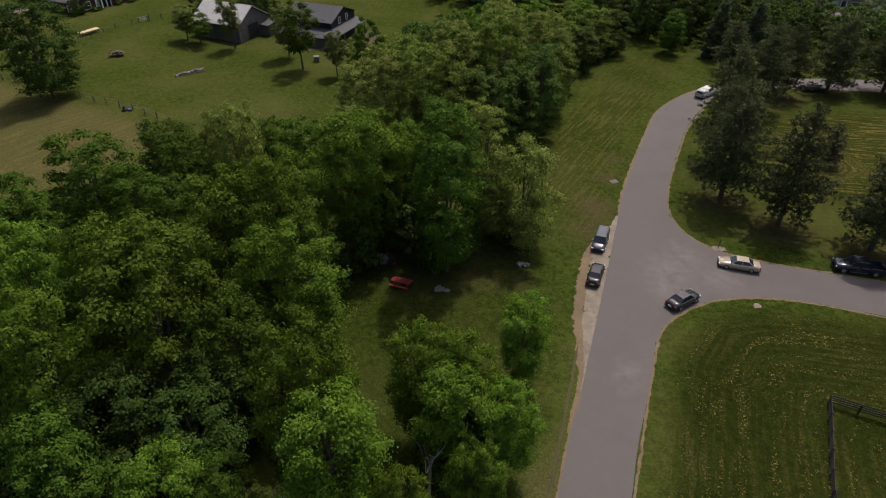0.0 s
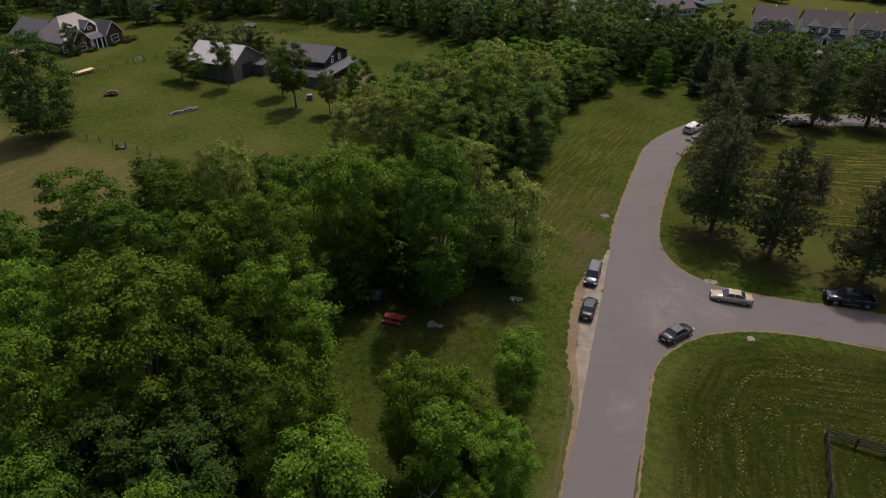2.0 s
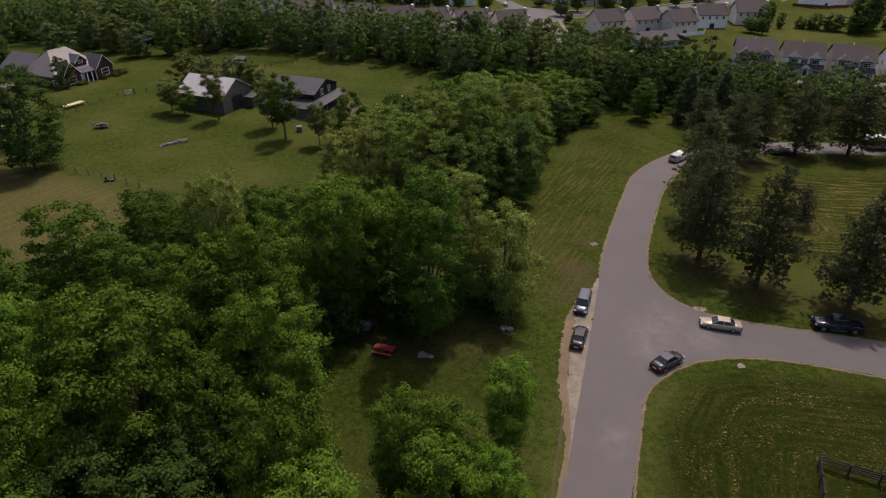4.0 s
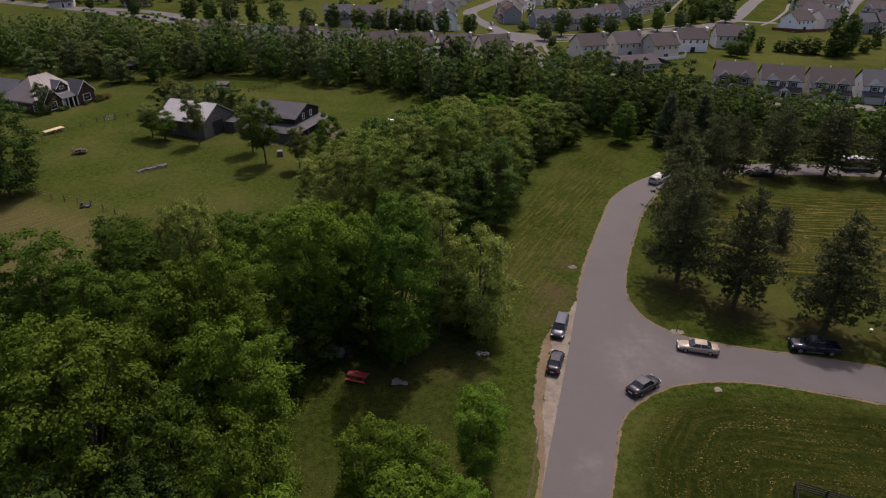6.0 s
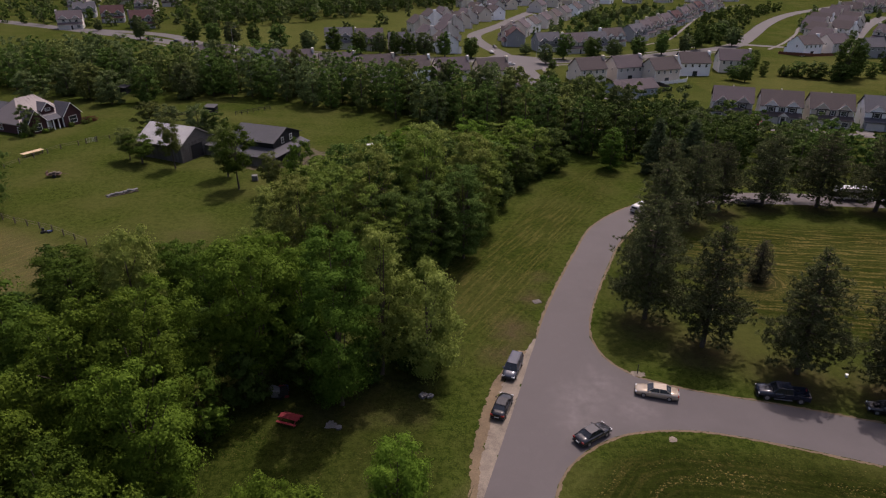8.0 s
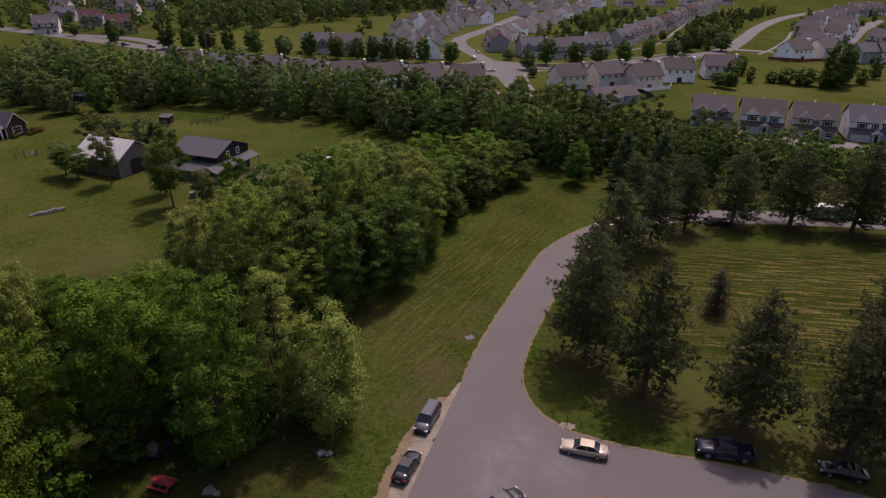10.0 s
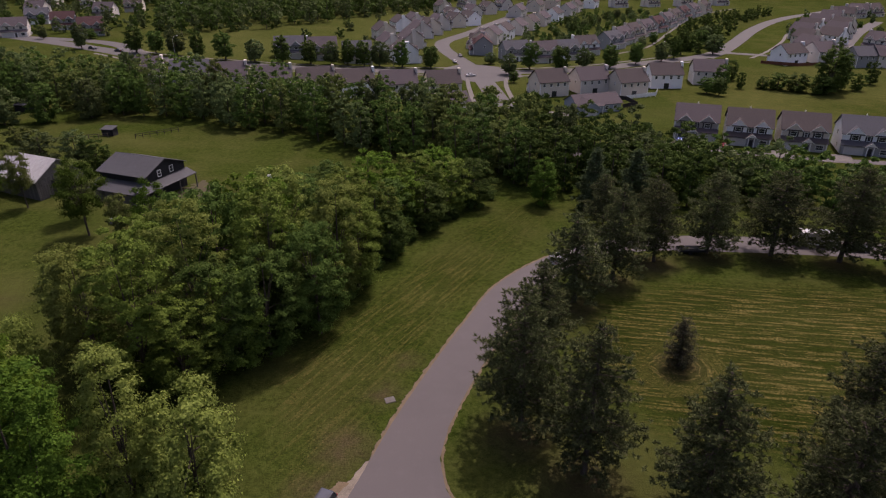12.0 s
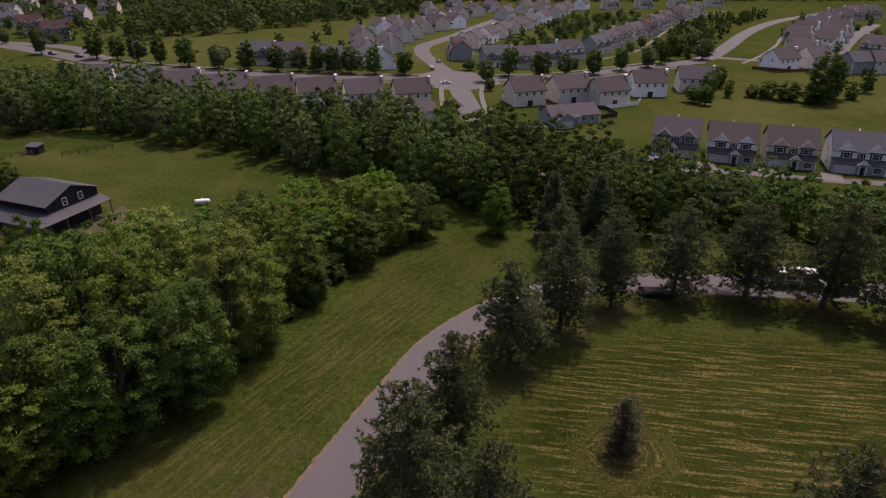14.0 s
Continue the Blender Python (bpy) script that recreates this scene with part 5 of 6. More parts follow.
def farmhouse():
    ob = thing("farmhouse", -97.0, 177.0, 65)
    tagged(ob, "maroon farmhouse with cream metal roof and white-trimmed gables", "house")
    part("wall", box(-7, 7, -6, 6, -1, 3.1), MAROON, ob)
    part("roof", hip_roof(-7, 7, -6, 6, 2.9, 8.2, -2.8, 2.6, 0.6), ROOF_WHITE, ob)
    for s in (-1, 1):
        seams(ob, -2.6, 2.4, s * 6.5, 2.84, 0, 8.26, ROOF_WHITE, 0.9)
    wing = part("wing", add_prism(bmesh.new(), 6.1, 16, -5, 5, -1, 3.0, 6.2), MAROON, ob)
    wing.matrix_basis = pose(-1.0, 0, 0, 0, 0, 90)
    wr = part("wing_roof", gable_roof(6.1, 16, -5, 5, 3.0, 6.2, 0.5), ROOFS[2], ob, "slate grey wing roof")
    wr.matrix_basis = pose(-1.0, 0, 0, 0, 0, 90)
    for x, w, y, low, zr, wz, ww, wh in ((-3.9, 5.0, -8.0, -1, 6.0, 1.6, 2.2, 1.9), (6.0, 5.2, -8.6, -1, 6.0, 1.6, 2.4, 1.9), (1.7, 3.6, -5.4, 3.2, 6.6, 4.9, 1.5, 0.8)):
        ze = 3.1 if low < 0 else 5.0
        part("bay", box(x - w / 2, x + w / 2, y, -3.0, low, ze), MAROON, ob)
        front_gable(ob, x, w, y - 0.02, ze, zr, 5.5, MAROON, ROOFS[2])
        add_window(ob, x, y, wz, ww, wh, 0)
    part("porch_roof", add_slope(bmesh.new(), -1.4, 3.4, -8.4, 2.6, -6.0, 3.4, 0.14), ROOFS[2], ob)
    for x in (-1.2, 0.5, 2.0, 3.3):
        part("post", box(x - 0.12, x + 0.12, -8.3, -8.06, -0.4, 2.65), WHITE_TRIM, ob)
    part("door", box(0.4, 1.4, -6.06, -5.98, 0, 2.1), WHITE_TRIM, ob)
    add_window(ob, -1.2, -6, 1.5, 1.2, 1.5, 0)
    for y in (-6.5, 2.0):
        add_window(ob, -7 if y > 0 else -7.9, y, 1.6, 1.4, 1.6, -90)
    add_window(ob, 7.0, 2.5, 1.6, 1.4, 1.6, 90)
    for i in range(8):
        lx = (-8.6, -7.0, -3.2, -1.8, 4.6, 8.2, 10.4, 11.4)[i]
        ly = (-8.6, -9.0, -9.2, -9.4, -9.4, -9.8, -9.2, -7.0)[i]
        p = ob.matrix_basis @ Vector((lx, ly, 0))
        plant(SHRUB[i % 2], p.x, p.y, 1.3, 1.0, "clipped foundation shrub by the farmhouse", "foundation shrubs", "shrub")


pale_barn()
black_barn()
farmhouse()
ragged_patch("drive", [(-150, 160), (-118, 163), (-108, 168), (-106, 174), (-118, 178), (-150, 176)], GRAVEL, "pale gravel farm drive", 0.03, 0.6, 1.5)
RED_LEAF = foliage("burgundy_leaf", (0.060, 0.012, 0.014), (0.120, 0.030, 0.034), 0.01, 0.25)
RED_SHRUB = hide_away(broadleaf(88, 3.0, 2.0, 0.1, 14, 1600, 0.32, 0.24, RED_LEAF, name="shrub", thick=0.06, limb_count=5, spread=0.42))
for x, y in ((-85.2, 182.2), (-84.0, 183.6)):
    plant(RED_SHRUB, x, y, 1.5, 1.5, "burgundy-leaved shrub in the farmhouse bed", "foundation shrubs", "shrub")


# ---- the estate's streets ----
def street(points, width, name="street", mat=CONCRETE, label="pale concrete residential street", lift=0.06, across=4):
    return build_road(name, lane(points, width), mat, label, lift, across, 5.0)


street([(-400, 520), (-190, 390), (-125, 346), (-95, 324), (-60, 312), (-20, 308), (25, 319), (56, 323), (100, 331), (134, 348), (170, 366), (190, 385)], 9.5)
street([(57, 250), (56, 272), (54, 300), (51, 330), (44, 360), (38, 388), (38, 412), (46, 434), (58, 462), (72, 500), (90, 545), (112, 600)], 8.5, lift=0.075)
build_road("street", [(36, 310, 37, 329), (44, 303, 43, 339), (53, 299, 50, 343), (61, 303, 62, 338), (72, 314, 70, 331)], CONCRETE, "wide pale concrete street junction", 0.085, 6, 4.0)
street([(172, 364), (191, 387), (214, 422), (240, 463), (270, 504), (299, 536), (328, 560), (420, 630)], 8.5, lift=0.07)
street([(186, 381), (199, 374), (212, 367)], 6.0, lift=0.066)
street([(-190, 392), (-158, 381), (-140, 373), (-123, 360), (-108, 341), (-96, 322)], 8.0, lift=0.066)
street([(252, 372), (266, 400), (288, 431), (310, 460), (334, 488), (355, 512)], 8.0, lift=0.072)
street([(62, 196), (95, 199), (116, 199), (140, 191), (160, 186), (220, 165)], 4.0, mat=ASPHALT, label="narrow asphalt access lane", lift=0.07)
for pts in ([(-120, 355), (-92, 333), (-58, 320), (-20, 316), (24, 327), (44, 333)], [(-125, 336), (-95, 314), (-60, 303), (-20, 299.5), (25, 310), (44, 313)], [(64, 314), (100, 322.5), (134, 339), (165, 354)], [(66, 333), (98, 339.5), (132, 356), (160, 372)], [(62, 262), (62, 290), (64, 312)], [(47, 262), (46.5, 290), (47, 312)], [(124, 372), (150, 396), (164, 419), (188, 465), (219, 522), (254, 571), (291, 607)], [(195, 362), (215, 385), (240, 420), (262, 455), (300, 490)]):
    street(pts, 1.8, "pavement", STONE, "pale concrete footpath", 0.09, 2)
for x, y, tx, ty in ((116.5, 206, 114.5, 199), (130.5, 201, 128, 195), (145, 196, 142.5, 190), (105, 213, 103, 200), (79.5, 243.5, 72, 247)):
    street([(x, y), ((x + tx) / 2, (y + ty) / 2), (tx, ty)], 4.8, "driveway", STONE, "pale concrete driveway", 0.1, 2)

# street trees and garden trees of the estate
STREET_TREES = [(-138, 351), (-106, 337), (-96, 335), (-85, 331), (-73, 324), (-60, 320.5), (-46, 317), (-34, 317), (-22, 318), (-13, 320), (-6, 321), (1, 322), (8, 324), (18, 326), (31, 329), (66, 318), (77, 332), (91, 329), (103, 336), (116, 337), (131, 346), (146, 353), (155, 362), (163, 374), (180, 374), (172, 388), (183, 400), (190, 414)]
for i, (x, y) in enumerate(STREET_TREES):
    plant(TOWN[i % 3], x, y, random.uniform(9.5, 13.0), random.uniform(3.6, 5.0), "round-crowned street tree on the grass verge", "street trees")
GARDENS = [(60, 345), (92, 345), (110, 352), (125, 372), (40, 292), (66, 300), (147, 285), (140, 279), (143, 275), (196, 420), (206, 440), (215, 455), (150, 400), (160, 412), (120, 430), (108, 415), (98, 402), (122, 455), (132, 470), (140, 486), (110, 448), (150, 505), (160, 520), (125, 492), (172, 540), (185, 556), (200, 575), (-175, 385), (-150, 385), (-205, 440), (-170, 450), (-145, 430), (-160, 470)]
woods("garden_trees", [(100, 385), (125, 395), (200, 500), (240, 560), (150, 560), (105, 470), (70, 400)], 10.0, 41, "garden trees among the far houses", ((4, 7.5), (2, 3.4)), 150, 1.2, [LEAF_DARK, LEAF_FAR], 10)
woods("garden_trees", [(-60, 322), (20, 332), (10, 420), (-10, 470), (40, 560), (20, 560), (-30, 440), (-50, 350)], 15.0, 42, "garden trees along the meadow", ((4, 7), (2, 3)), 150, 1.2, [LEAF_DARK, LEAF_FAR], 10, 160)
woods("garden_trees", [(-300, 440), (-140, 385), (-120, 420), (-140, 560), (-300, 620)], 12.0, 43, "trees among the houses beyond the meadow", ((6, 11), (3, 5)), 200, 1.4, [LEAF_DARK, LEAF_FAR], 10, 700)
woods("garden_trees", [(225, 340), (380, 480), (420, 560), (320, 560), (240, 420)], 15.0, 44, "garden trees beyond the curving road", ((4, 7), (2, 3)), 150, 1.2, [LEAF_DARK, LEAF_FAR], 10, 500)
for i, (x, y) in enumerate(GARDENS):
    plant(TOWN[i % 3], x, y, random.uniform(4.5, 8), random.uniform(2.0, 3.6), "garden tree among the houses", "garden trees")
woods("road_planting", [(172, 372), (186, 386), (215, 440), (250, 500), (300, 560), (290, 575), (225, 520), (190, 455), (160, 395)], 9.0, 31, "trees and shrubs planted along the curving road", ((4, 8), (2.2, 3.6)), 200, 1.3, [LEAF_DARK], 10)
for x, y, h, r in ((177, 282, 7.5, 5.5), (187, 278, 19, 7.0), (194, 284, 15, 6), (202, 283, 7, 3.2), (171, 286, 7, 4.5), (183, 276, 8, 5), (215, 295, 10, 3), (166, 288, 5, 3.4), (160, 306, 9, 4), (150, 290, 10, 4), (157, 288, 7, 2)):
    plant(BELT[2], x, y, h, r, "dark bushy tree on the open green", "trees on the green")


# ---- street furniture ----
STEEL = plain("galvanised_steel", (0.42, 0.42, 0.42), 0.45, 0.6, 0.1, 3.0, 1.0)


def street_lamp(x, y, turn):
    ob = thing("street_lamp", x, y, turn)
    part("pole", rod((0, 0, -0.3), (0, 0, 8.5), 0.1, 0.06), STEEL, ob)
    part("arm", add_rod(add_rod(bmesh.new(), (0, 0, 8.4), (1.2, 0, 9.2), 0.05, 0.045), (1.2, 0, 9.2), (2.6, 0, 9.3), 0.045, 0.04), STEEL, ob)
    part("lamp_head", box(2.4, 3.2, -0.16, 0.16, 9.2, 9.4, bevel=0.05), STEEL, ob)
    return tagged(ob, "tall grey steel street lamp with curved arm", "street lamp", "street lamps")


for x, y, t in ((-82.9, 323, 60), (104, 337, 250), (148, 358, 250), (14, 324, 90), (64, 334, 180)):
    street_lamp(x, y, t)


# ---- vehicles ----
def paint(name, col, metal=0.1, rough=0.2, coat=0.3):
    m = plain(name, col, rough, metal, 0.06, 3.0, 0.6, spec=0.5)
    m.node_tree.nodes["Principled BSDF"].inputs["Coat Weight"].default_value = coat
    return m


TYRE = plain("black_rubber", (0.018, 0.018, 0.018), 0.85, 0, 0.2)
RIM = plain("alloy_rim", (0.38, 0.38, 0.39), 0.35, 0.8, 0.1)
CAR_GLASS = glass_material("car_glass", (0.018, 0.022, 0.027))
LAMP_CLEAR = plain("headlight_lens", (0.55, 0.56, 0.58), 0.15, 0, 0.05)
LAMP_RED = plain("tail_light_lens", (0.22, 0.012, 0.010), 0.25, 0, 0.1)
BLACK_TRIM = plain("black_plastic", (0.02, 0.02, 0.021), 0.6, 0, 0.2)
PLATE = plain("plate_white", (0.5, 0.5, 0.5), 0.5, 0, 0.05)


def loft(sections):
    """A hull through cross-sections across the car: (x, half width, bottom, shoulder, top, top half width)."""
    bm = bmesh.new()
    rings = []
    for x, hw, zb, zs, zt, tw in sections:
        prof = [(-hw * 0.92, zb), (-hw, zb + 0.16), (-hw, zs), (-tw, zt), (-tw * 0.5, zt + 0.025), (tw * 0.5, zt + 0.025), (tw, zt), (hw, zs), (hw, zb + 0.16), (hw * 0.92, zb)]
        rings.append([bm.verts.new((x, y, z)) for y, z in prof])
    for a, b in zip(rings, rings[1:]):
        for i in range(10):
            bm.faces.new((a[i], a[(i + 1) % 10], b[(i + 1) % 10], b[i]))
    bm.faces.new(rings[0][::-1])
    bm.faces.new(rings[-1])
    return bm


def wheel_set(ob, xs, half, r=0.33):
    first = None
    for x in xs:
        for s in (-1, 1):
            w = new("wheel")
            w.parent = ob
            w.matrix_basis = pose(x, s * half, r, 0, 0, 0 if s < 0 else 180)
            if first is None:
                t = part("tyre", rod((0, -0.02, 0), (0, 0.2, 0), r, r, sides=16), TYRE, w, smooth=False)
                m = part("rim", rod((0, -0.035, 0), (0, 0.05, 0), r * 0.62, r * 0.62, sides=12), RIM, w)
                first = (t, m)
            else:
                for p in first:
                    share(p, Matrix.Identity(4), w)


def cabin(ob, prof, hw, tw, z0, z1, body_mat):
    """Roof panel over glazing; prof: x of windscreen foot, its head, rear head, rear foot."""
    a, b, c, d = prof
    bm = bmesh.new()
    lo = [(a, hw), (d, hw), (d, -hw), (a, -hw)]
    hi = [(b, tw), (c, tw), (c, -tw), (b, -tw)]
    p, q = [bm.verts.new((x, y, z0)) for x, y in lo], [bm.verts.new((x, y, z1)) for x, y in hi]
    for i in range(4):
        bm.faces.new((p[i], p[(i + 1) % 4], q[(i + 1) % 4], q[i]))
    bm.faces.new(q)
    bm.faces.new(p[::-1])
    part("glazing", bm, CAR_GLASS, ob, "dark tinted windows")
    part("roof", box(min(b, c) - 0.06, max(b, c) + 0.06, -tw - 0.02, tw + 0.02, z1 - 0.035, z1 + 0.035, bevel=0.03), body_mat, ob)
    pl = bmesh.new()
    for s in (-1, 1):
        for x0, x1 in ((a, b), (d, c), ((a + d) / 2 * 0.9, (b + c) / 2 * 0.9)):
            add_rod(pl, (x0, s * (hw + 0.01), z0), (x1, s * (tw + 0.012), z1), 0.045, 0.04, 4)
    part("pillar", pl, body_mat, ob)


def lights_and_trim(ob, front, rear, hw, zf, zr):
    for s in (-1, 1):
        part("headlight", box(front - 0.22, front + 0.02, s * (hw - 0.28) - 0.2, s * (hw - 0.28) + 0.2, zf - 0.09, zf + 0.09, bevel=0.03), LAMP_CLEAR, ob)
        part("tail_light", box(rear - 0.02, rear + 0.15, s * (hw - 0.22) - 0.17, s * (hw - 0.22) + 0.17, zr - 0.11, zr + 0.11, bevel=0.03), LAMP_RED, ob)
    part("grille", box(front - 0.04, front + 0.04, -0.45, 0.45, zf - 0.22, zf - 0.02), BLACK_TRIM, ob)
    part("bumper", box(front - 0.1, front + 0.07, -hw * 0.9, hw * 0.9, 0.28, 0.46, bevel=0.04), BLACK_TRIM, ob)
    part("bumper", box(rear - 0.07, rear + 0.1, -hw * 0.9, hw * 0.9, 0.30, 0.50, bevel=0.04), BLACK_TRIM, ob)
    part("number_plate", box(rear - 0.09, rear - 0.06, -0.26, 0.26, 0.55, 0.70), PLATE, ob)


def mirrors(ob, x, hw, z, mat):
    for s in (-1, 1):
        part("mirror", box(x - 0.08, x + 0.08, s * (hw + 0.1) - 0.1, s * (hw + 0.1) + 0.1, z - 0.07, z + 0.07, bevel=0.03), mat, ob)


def sedan(x, y, turn, mat, label, length=4.9, group=""):
    ob = thing("car", x, y, turn, lift=0.05)
    k, hw = length / 4.9, 0.9
    part("body", loft([(-2.45 * k, 0.72, 0.38, 0.62, 0.80, 0.62), (-2.36 * k, 0.84, 0.30, 0.72, 0.98, 0.74), (-1.7 * k, hw, 0.22, 0.80, 1.02, 0.80), (-0.4 * k, hw, 0.20, 0.80, 0.96, 0.84), (0.9 * k, hw, 0.20, 0.78, 0.95, 0.82), (1.6 * k, hw, 0.22, 0.72, 0.88, 0.78), (2.3 * k, 0.84, 0.28, 0.62, 0.76, 0.70), (2.45 * k, 0.66, 0.36, 0.52, 0.62, 0.55)]), mat, ob, smooth=True)
    cabin(ob, (1.15 * k, 0.42 * k, -0.95 * k, -1.75 * k), 0.80, 0.60, 0.93, 1.43, mat)
    wheel_set(ob, (1.48 * k, -1.45 * k), 0.9)
    lights_and_trim(ob, 2.42 * k, -2.45 * k, hw, 0.62, 0.82)
    mirrors(ob, 0.85 * k, hw, 1.0, mat)
    for s in (-1, 1):
        for dx in (0.25, -0.75):
            part("door_handle", box(dx - 0.1, dx + 0.1, s * (hw + 0.012) - 0.015, s * (hw + 0.012) + 0.015, 0.84, 0.87), mat, ob)
    ob.scale = (0.95, 0.94, 0.96)
    return tagged(ob, label, "car", group)


def minivan(x, y, turn, mat, label):
    ob = thing("car", x, y, turn, lift=0.04)
    hw = 0.95
    part("body", loft([(-2.4, 0.78, 0.40, 0.7, 1.0, 0.72), (-2.3, 0.90, 0.32, 0.85, 1.08, 0.86), (-1.0, hw, 0.24, 0.88, 1.08, 0.90), (0.9, hw, 0.22, 0.86, 1.05, 0.88), (1.6, hw, 0.24, 0.80, 0.98, 0.84), (2.25, 0.86, 0.30, 0.68, 0.84, 0.74), (2.42, 0.68, 0.38, 0.56, 0.68, 0.58)]), mat, ob, smooth=True)
    cabin(ob, (1.45, 0.7, -2.0, -2.3), 0.88, 0.70, 1.04, 1.72, mat)
    wheel_set(ob, (1.5, -1.45), 0.95, 0.34)
    lights_and_trim(ob, 2.38, -2.42, hw, 0.68, 1.0)
    mirrors(ob, 1.1, hw, 1.1, mat)
    for s in (-1, 1):
        part("roof_rail", rod((0.5, s * 0.58, 1.8), (-1.8, s * 0.58, 1.8), 0.025, 0.025), BLACK_TRIM, ob)
    ob.scale = (0.95, 0.93, 0.96)
    return tagged(ob, label, "car", "cars parked on the gravel strip")


def pickup(x, y, turn, mat, label, topper=None, lift=0.04):
    ob = thing("pickup_truck", x, y, turn, lift=lift)
    hw = 0.98
    part("body", loft([(0.0, hw, 0.45, 0.95, 1.14, 0.92), (1.0, hw, 0.45, 0.95, 1.16, 0.92), (1.5, hw, 0.45, 0.95, 1.14, 0.90), (2.7, 0.94, 0.48, 0.92, 1.06, 0.84), (2.92, 0.82, 0.52, 0.80, 0.92, 0.72)]), mat, ob, smooth=True)
    part("cab_body", box(-0.95, 0.05, -hw, hw, 0.45, 1.12, bevel=0.03), mat, ob)
    bed = bmesh.new()
    add_box(bed, -2.9, -0.97, -hw, -hw + 0.09, 0.5, 1.12)
    add_box(bed, -2.9, -0.97, hw - 0.09, hw, 0.5, 1.12)
    add_box(bed, -2.9, -2.8, -hw + 0.09, hw - 0.09, 0.5, 1.12)
    add_box(bed, -2.8, -0.97, -hw + 0.09, hw - 0.09, 0.5, 0.62)
    part("bed", bed, mat, ob, "open load bed")
    cabin(ob, (1.35, 0.75, -0.75, -0.93), 0.90, 0.72, 1.12, 1.78, mat)
    wheel_set(ob, (1.85, -1.85), 0.98, 0.4)
    lights_and_trim(ob, 2.88, -2.9, hw, 0.86, 0.9)
    mirrors(ob, 1.05, hw + 0.06, 1.2, BLACK_TRIM)
    for s in (-1, 1):
        part("side_step", box(-0.9, 1.1, s * 1.0 - 0.06, s * 1.0 + 0.06, 0.36, 0.42), RIM, ob, "bright side step")
    if topper:
        part("canopy", loft([(-2.88, 0.9, 1.13, 1.5, 1.78, 0.75), (-1.0, 0.94, 1.13, 1.5, 1.84, 0.78)]), topper, ob, "white load-bed canopy", smooth=True)
        part("rear_window", box(-2.93, -2.885, -0.62, 0.62, 1.25, 1.66), CAR_GLASS, ob)
    return tagged(ob, label, "pickup truck")


SILVER_BLUE, BLACK_CAR, BEIGE_CAR = paint("silver_blue_paint", (0.070, 0.075, 0.092), 0.4), paint("black_paint", (0.010, 0.011, 0.013), 0.0, 0.14, 0.2), paint("champagne_paint", (0.40, 0.335, 0.255), 0.3)
NAVY, WHITE_CAR, GREY_CAR = paint("navy_paint", (0.014, 0.018, 0.030), 0.1, 0.16, 0.25), paint("white_paint", (0.52, 0.51, 0.50), 0.0), paint("dark_grey_paint", (0.030, 0.031, 0.036), 0.2, 0.16, 0.3)
minivan(20.9, 69.7, -112, SILVER_BLUE, "silver-blue minivan parked on the gravel strip")
sedan(18.8, 62.3, 68, BLACK_CAR, "black sedan parked on the gravel strip", 4.6, "cars parked on the gravel strip")
sedan(37.6, 65.0, 163, BEIGE_CAR, "champagne-coloured four-door sedan on the side road", 5.2)
sedan(28.2, 57.7, 33, GREY_CAR, "dark grey sedan with silver roof at the junction", 4.7)
pickup(52.6, 64.6, 167, NAVY, "dark blue crew-cab pickup parked on the grass")
sedan(63.6, 61.6, 160, BLACK_CAR, "black car parked on the grass under a pine", 4.7)
pickup(54.6, 126.9, 42, WHITE_CAR, "white pickup with white canopy driving up the lane", WHITE_CAR, 0.06)
for x, y, turn, mat, lab in ((-116, 341, 155, BLACK_CAR, "dark car on the estate street"), (-132, 349, 335, GREY_CAR, "grey car on the estate street"), (42.6, 346, 100, WHITE_CAR, "white car on the side street"), (46, 364, 280, BLACK_CAR, "dark car on the side street"), (48.5, 312, 20, WHITE_CAR, "white car crossing the junction")):
    sedan(x, y, turn, mat, lab, 4.7, "cars on the estate streets")
sedan(116, 204.0, 70, paint("red_paint", (0.30, 0.03, 0.035), 0.1), "red car parked on a driveway", 4.6, "cars on driveways")
sedan(104.6, 209.5, 70, paint("blue_paint", (0.03, 0.06, 0.20), 0.2), "blue car parked on a driveway", 4.6, "cars on driveways")


# ---- farm and clearing ----
RED_WOOD = plain("red_painted_wood", (0.24, 0.030, 0.034), 0.7, 0, 0.25, 6.0, 1.0)
DARK_WOOD = plain("dark_fence_wood", (0.030, 0.026, 0.024), 0.85, 0, 0.35, 6.0, 1.0)
POST_WOOD = plain("old_post_wood", (0.085, 0.068, 0.055), 0.9, 0, 0.35, 6.0, 1.0)
BLUE_TARP = plain("blue_tarp", (0.04, 0.07, 0.25), 0.6, 0, 0.3)
SCRAP = plain("pale_scrap", (0.13, 0.13, 0.13), 0.7, 0, 0.4)
ASH = plain("fire_ash", (0.15, 0.14, 0.13), 0.95, 0, 0.4, 5.0, 1.2)


def picnic_table(x, y, turn):
    ob = thing("picnic_table", x, y, turn)
    for i in range(5):
        part("plank", box(-1.2, 1.2, -0.38 + i * 0.155, -0.24 + i * 0.155, 0.71, 0.75), RED_WOOD, ob)
    for s in (-1, 1):
        b = part("bench", box(-1.2, 1.2, s * 0.78 - 0.14, s * 0.78 + 0.14, 0.42, 0.46), RED_WOOD, ob)
        for e in (-0.85, 0.85):
            part("leg", rod((e, s * 0.62, 0), (e, s * 0.2, 0.71), 0.05, 0.05, 4), RED_WOOD, ob)
    for e in (-0.85, 0.85):
        part("brace", box(e - 0.03, e + 0.03, -0.85, 0.85, 0.36, 0.42), RED_WOOD, ob)
    return tagged(ob, "red painted wooden picnic table in the clearing", "picnic table")


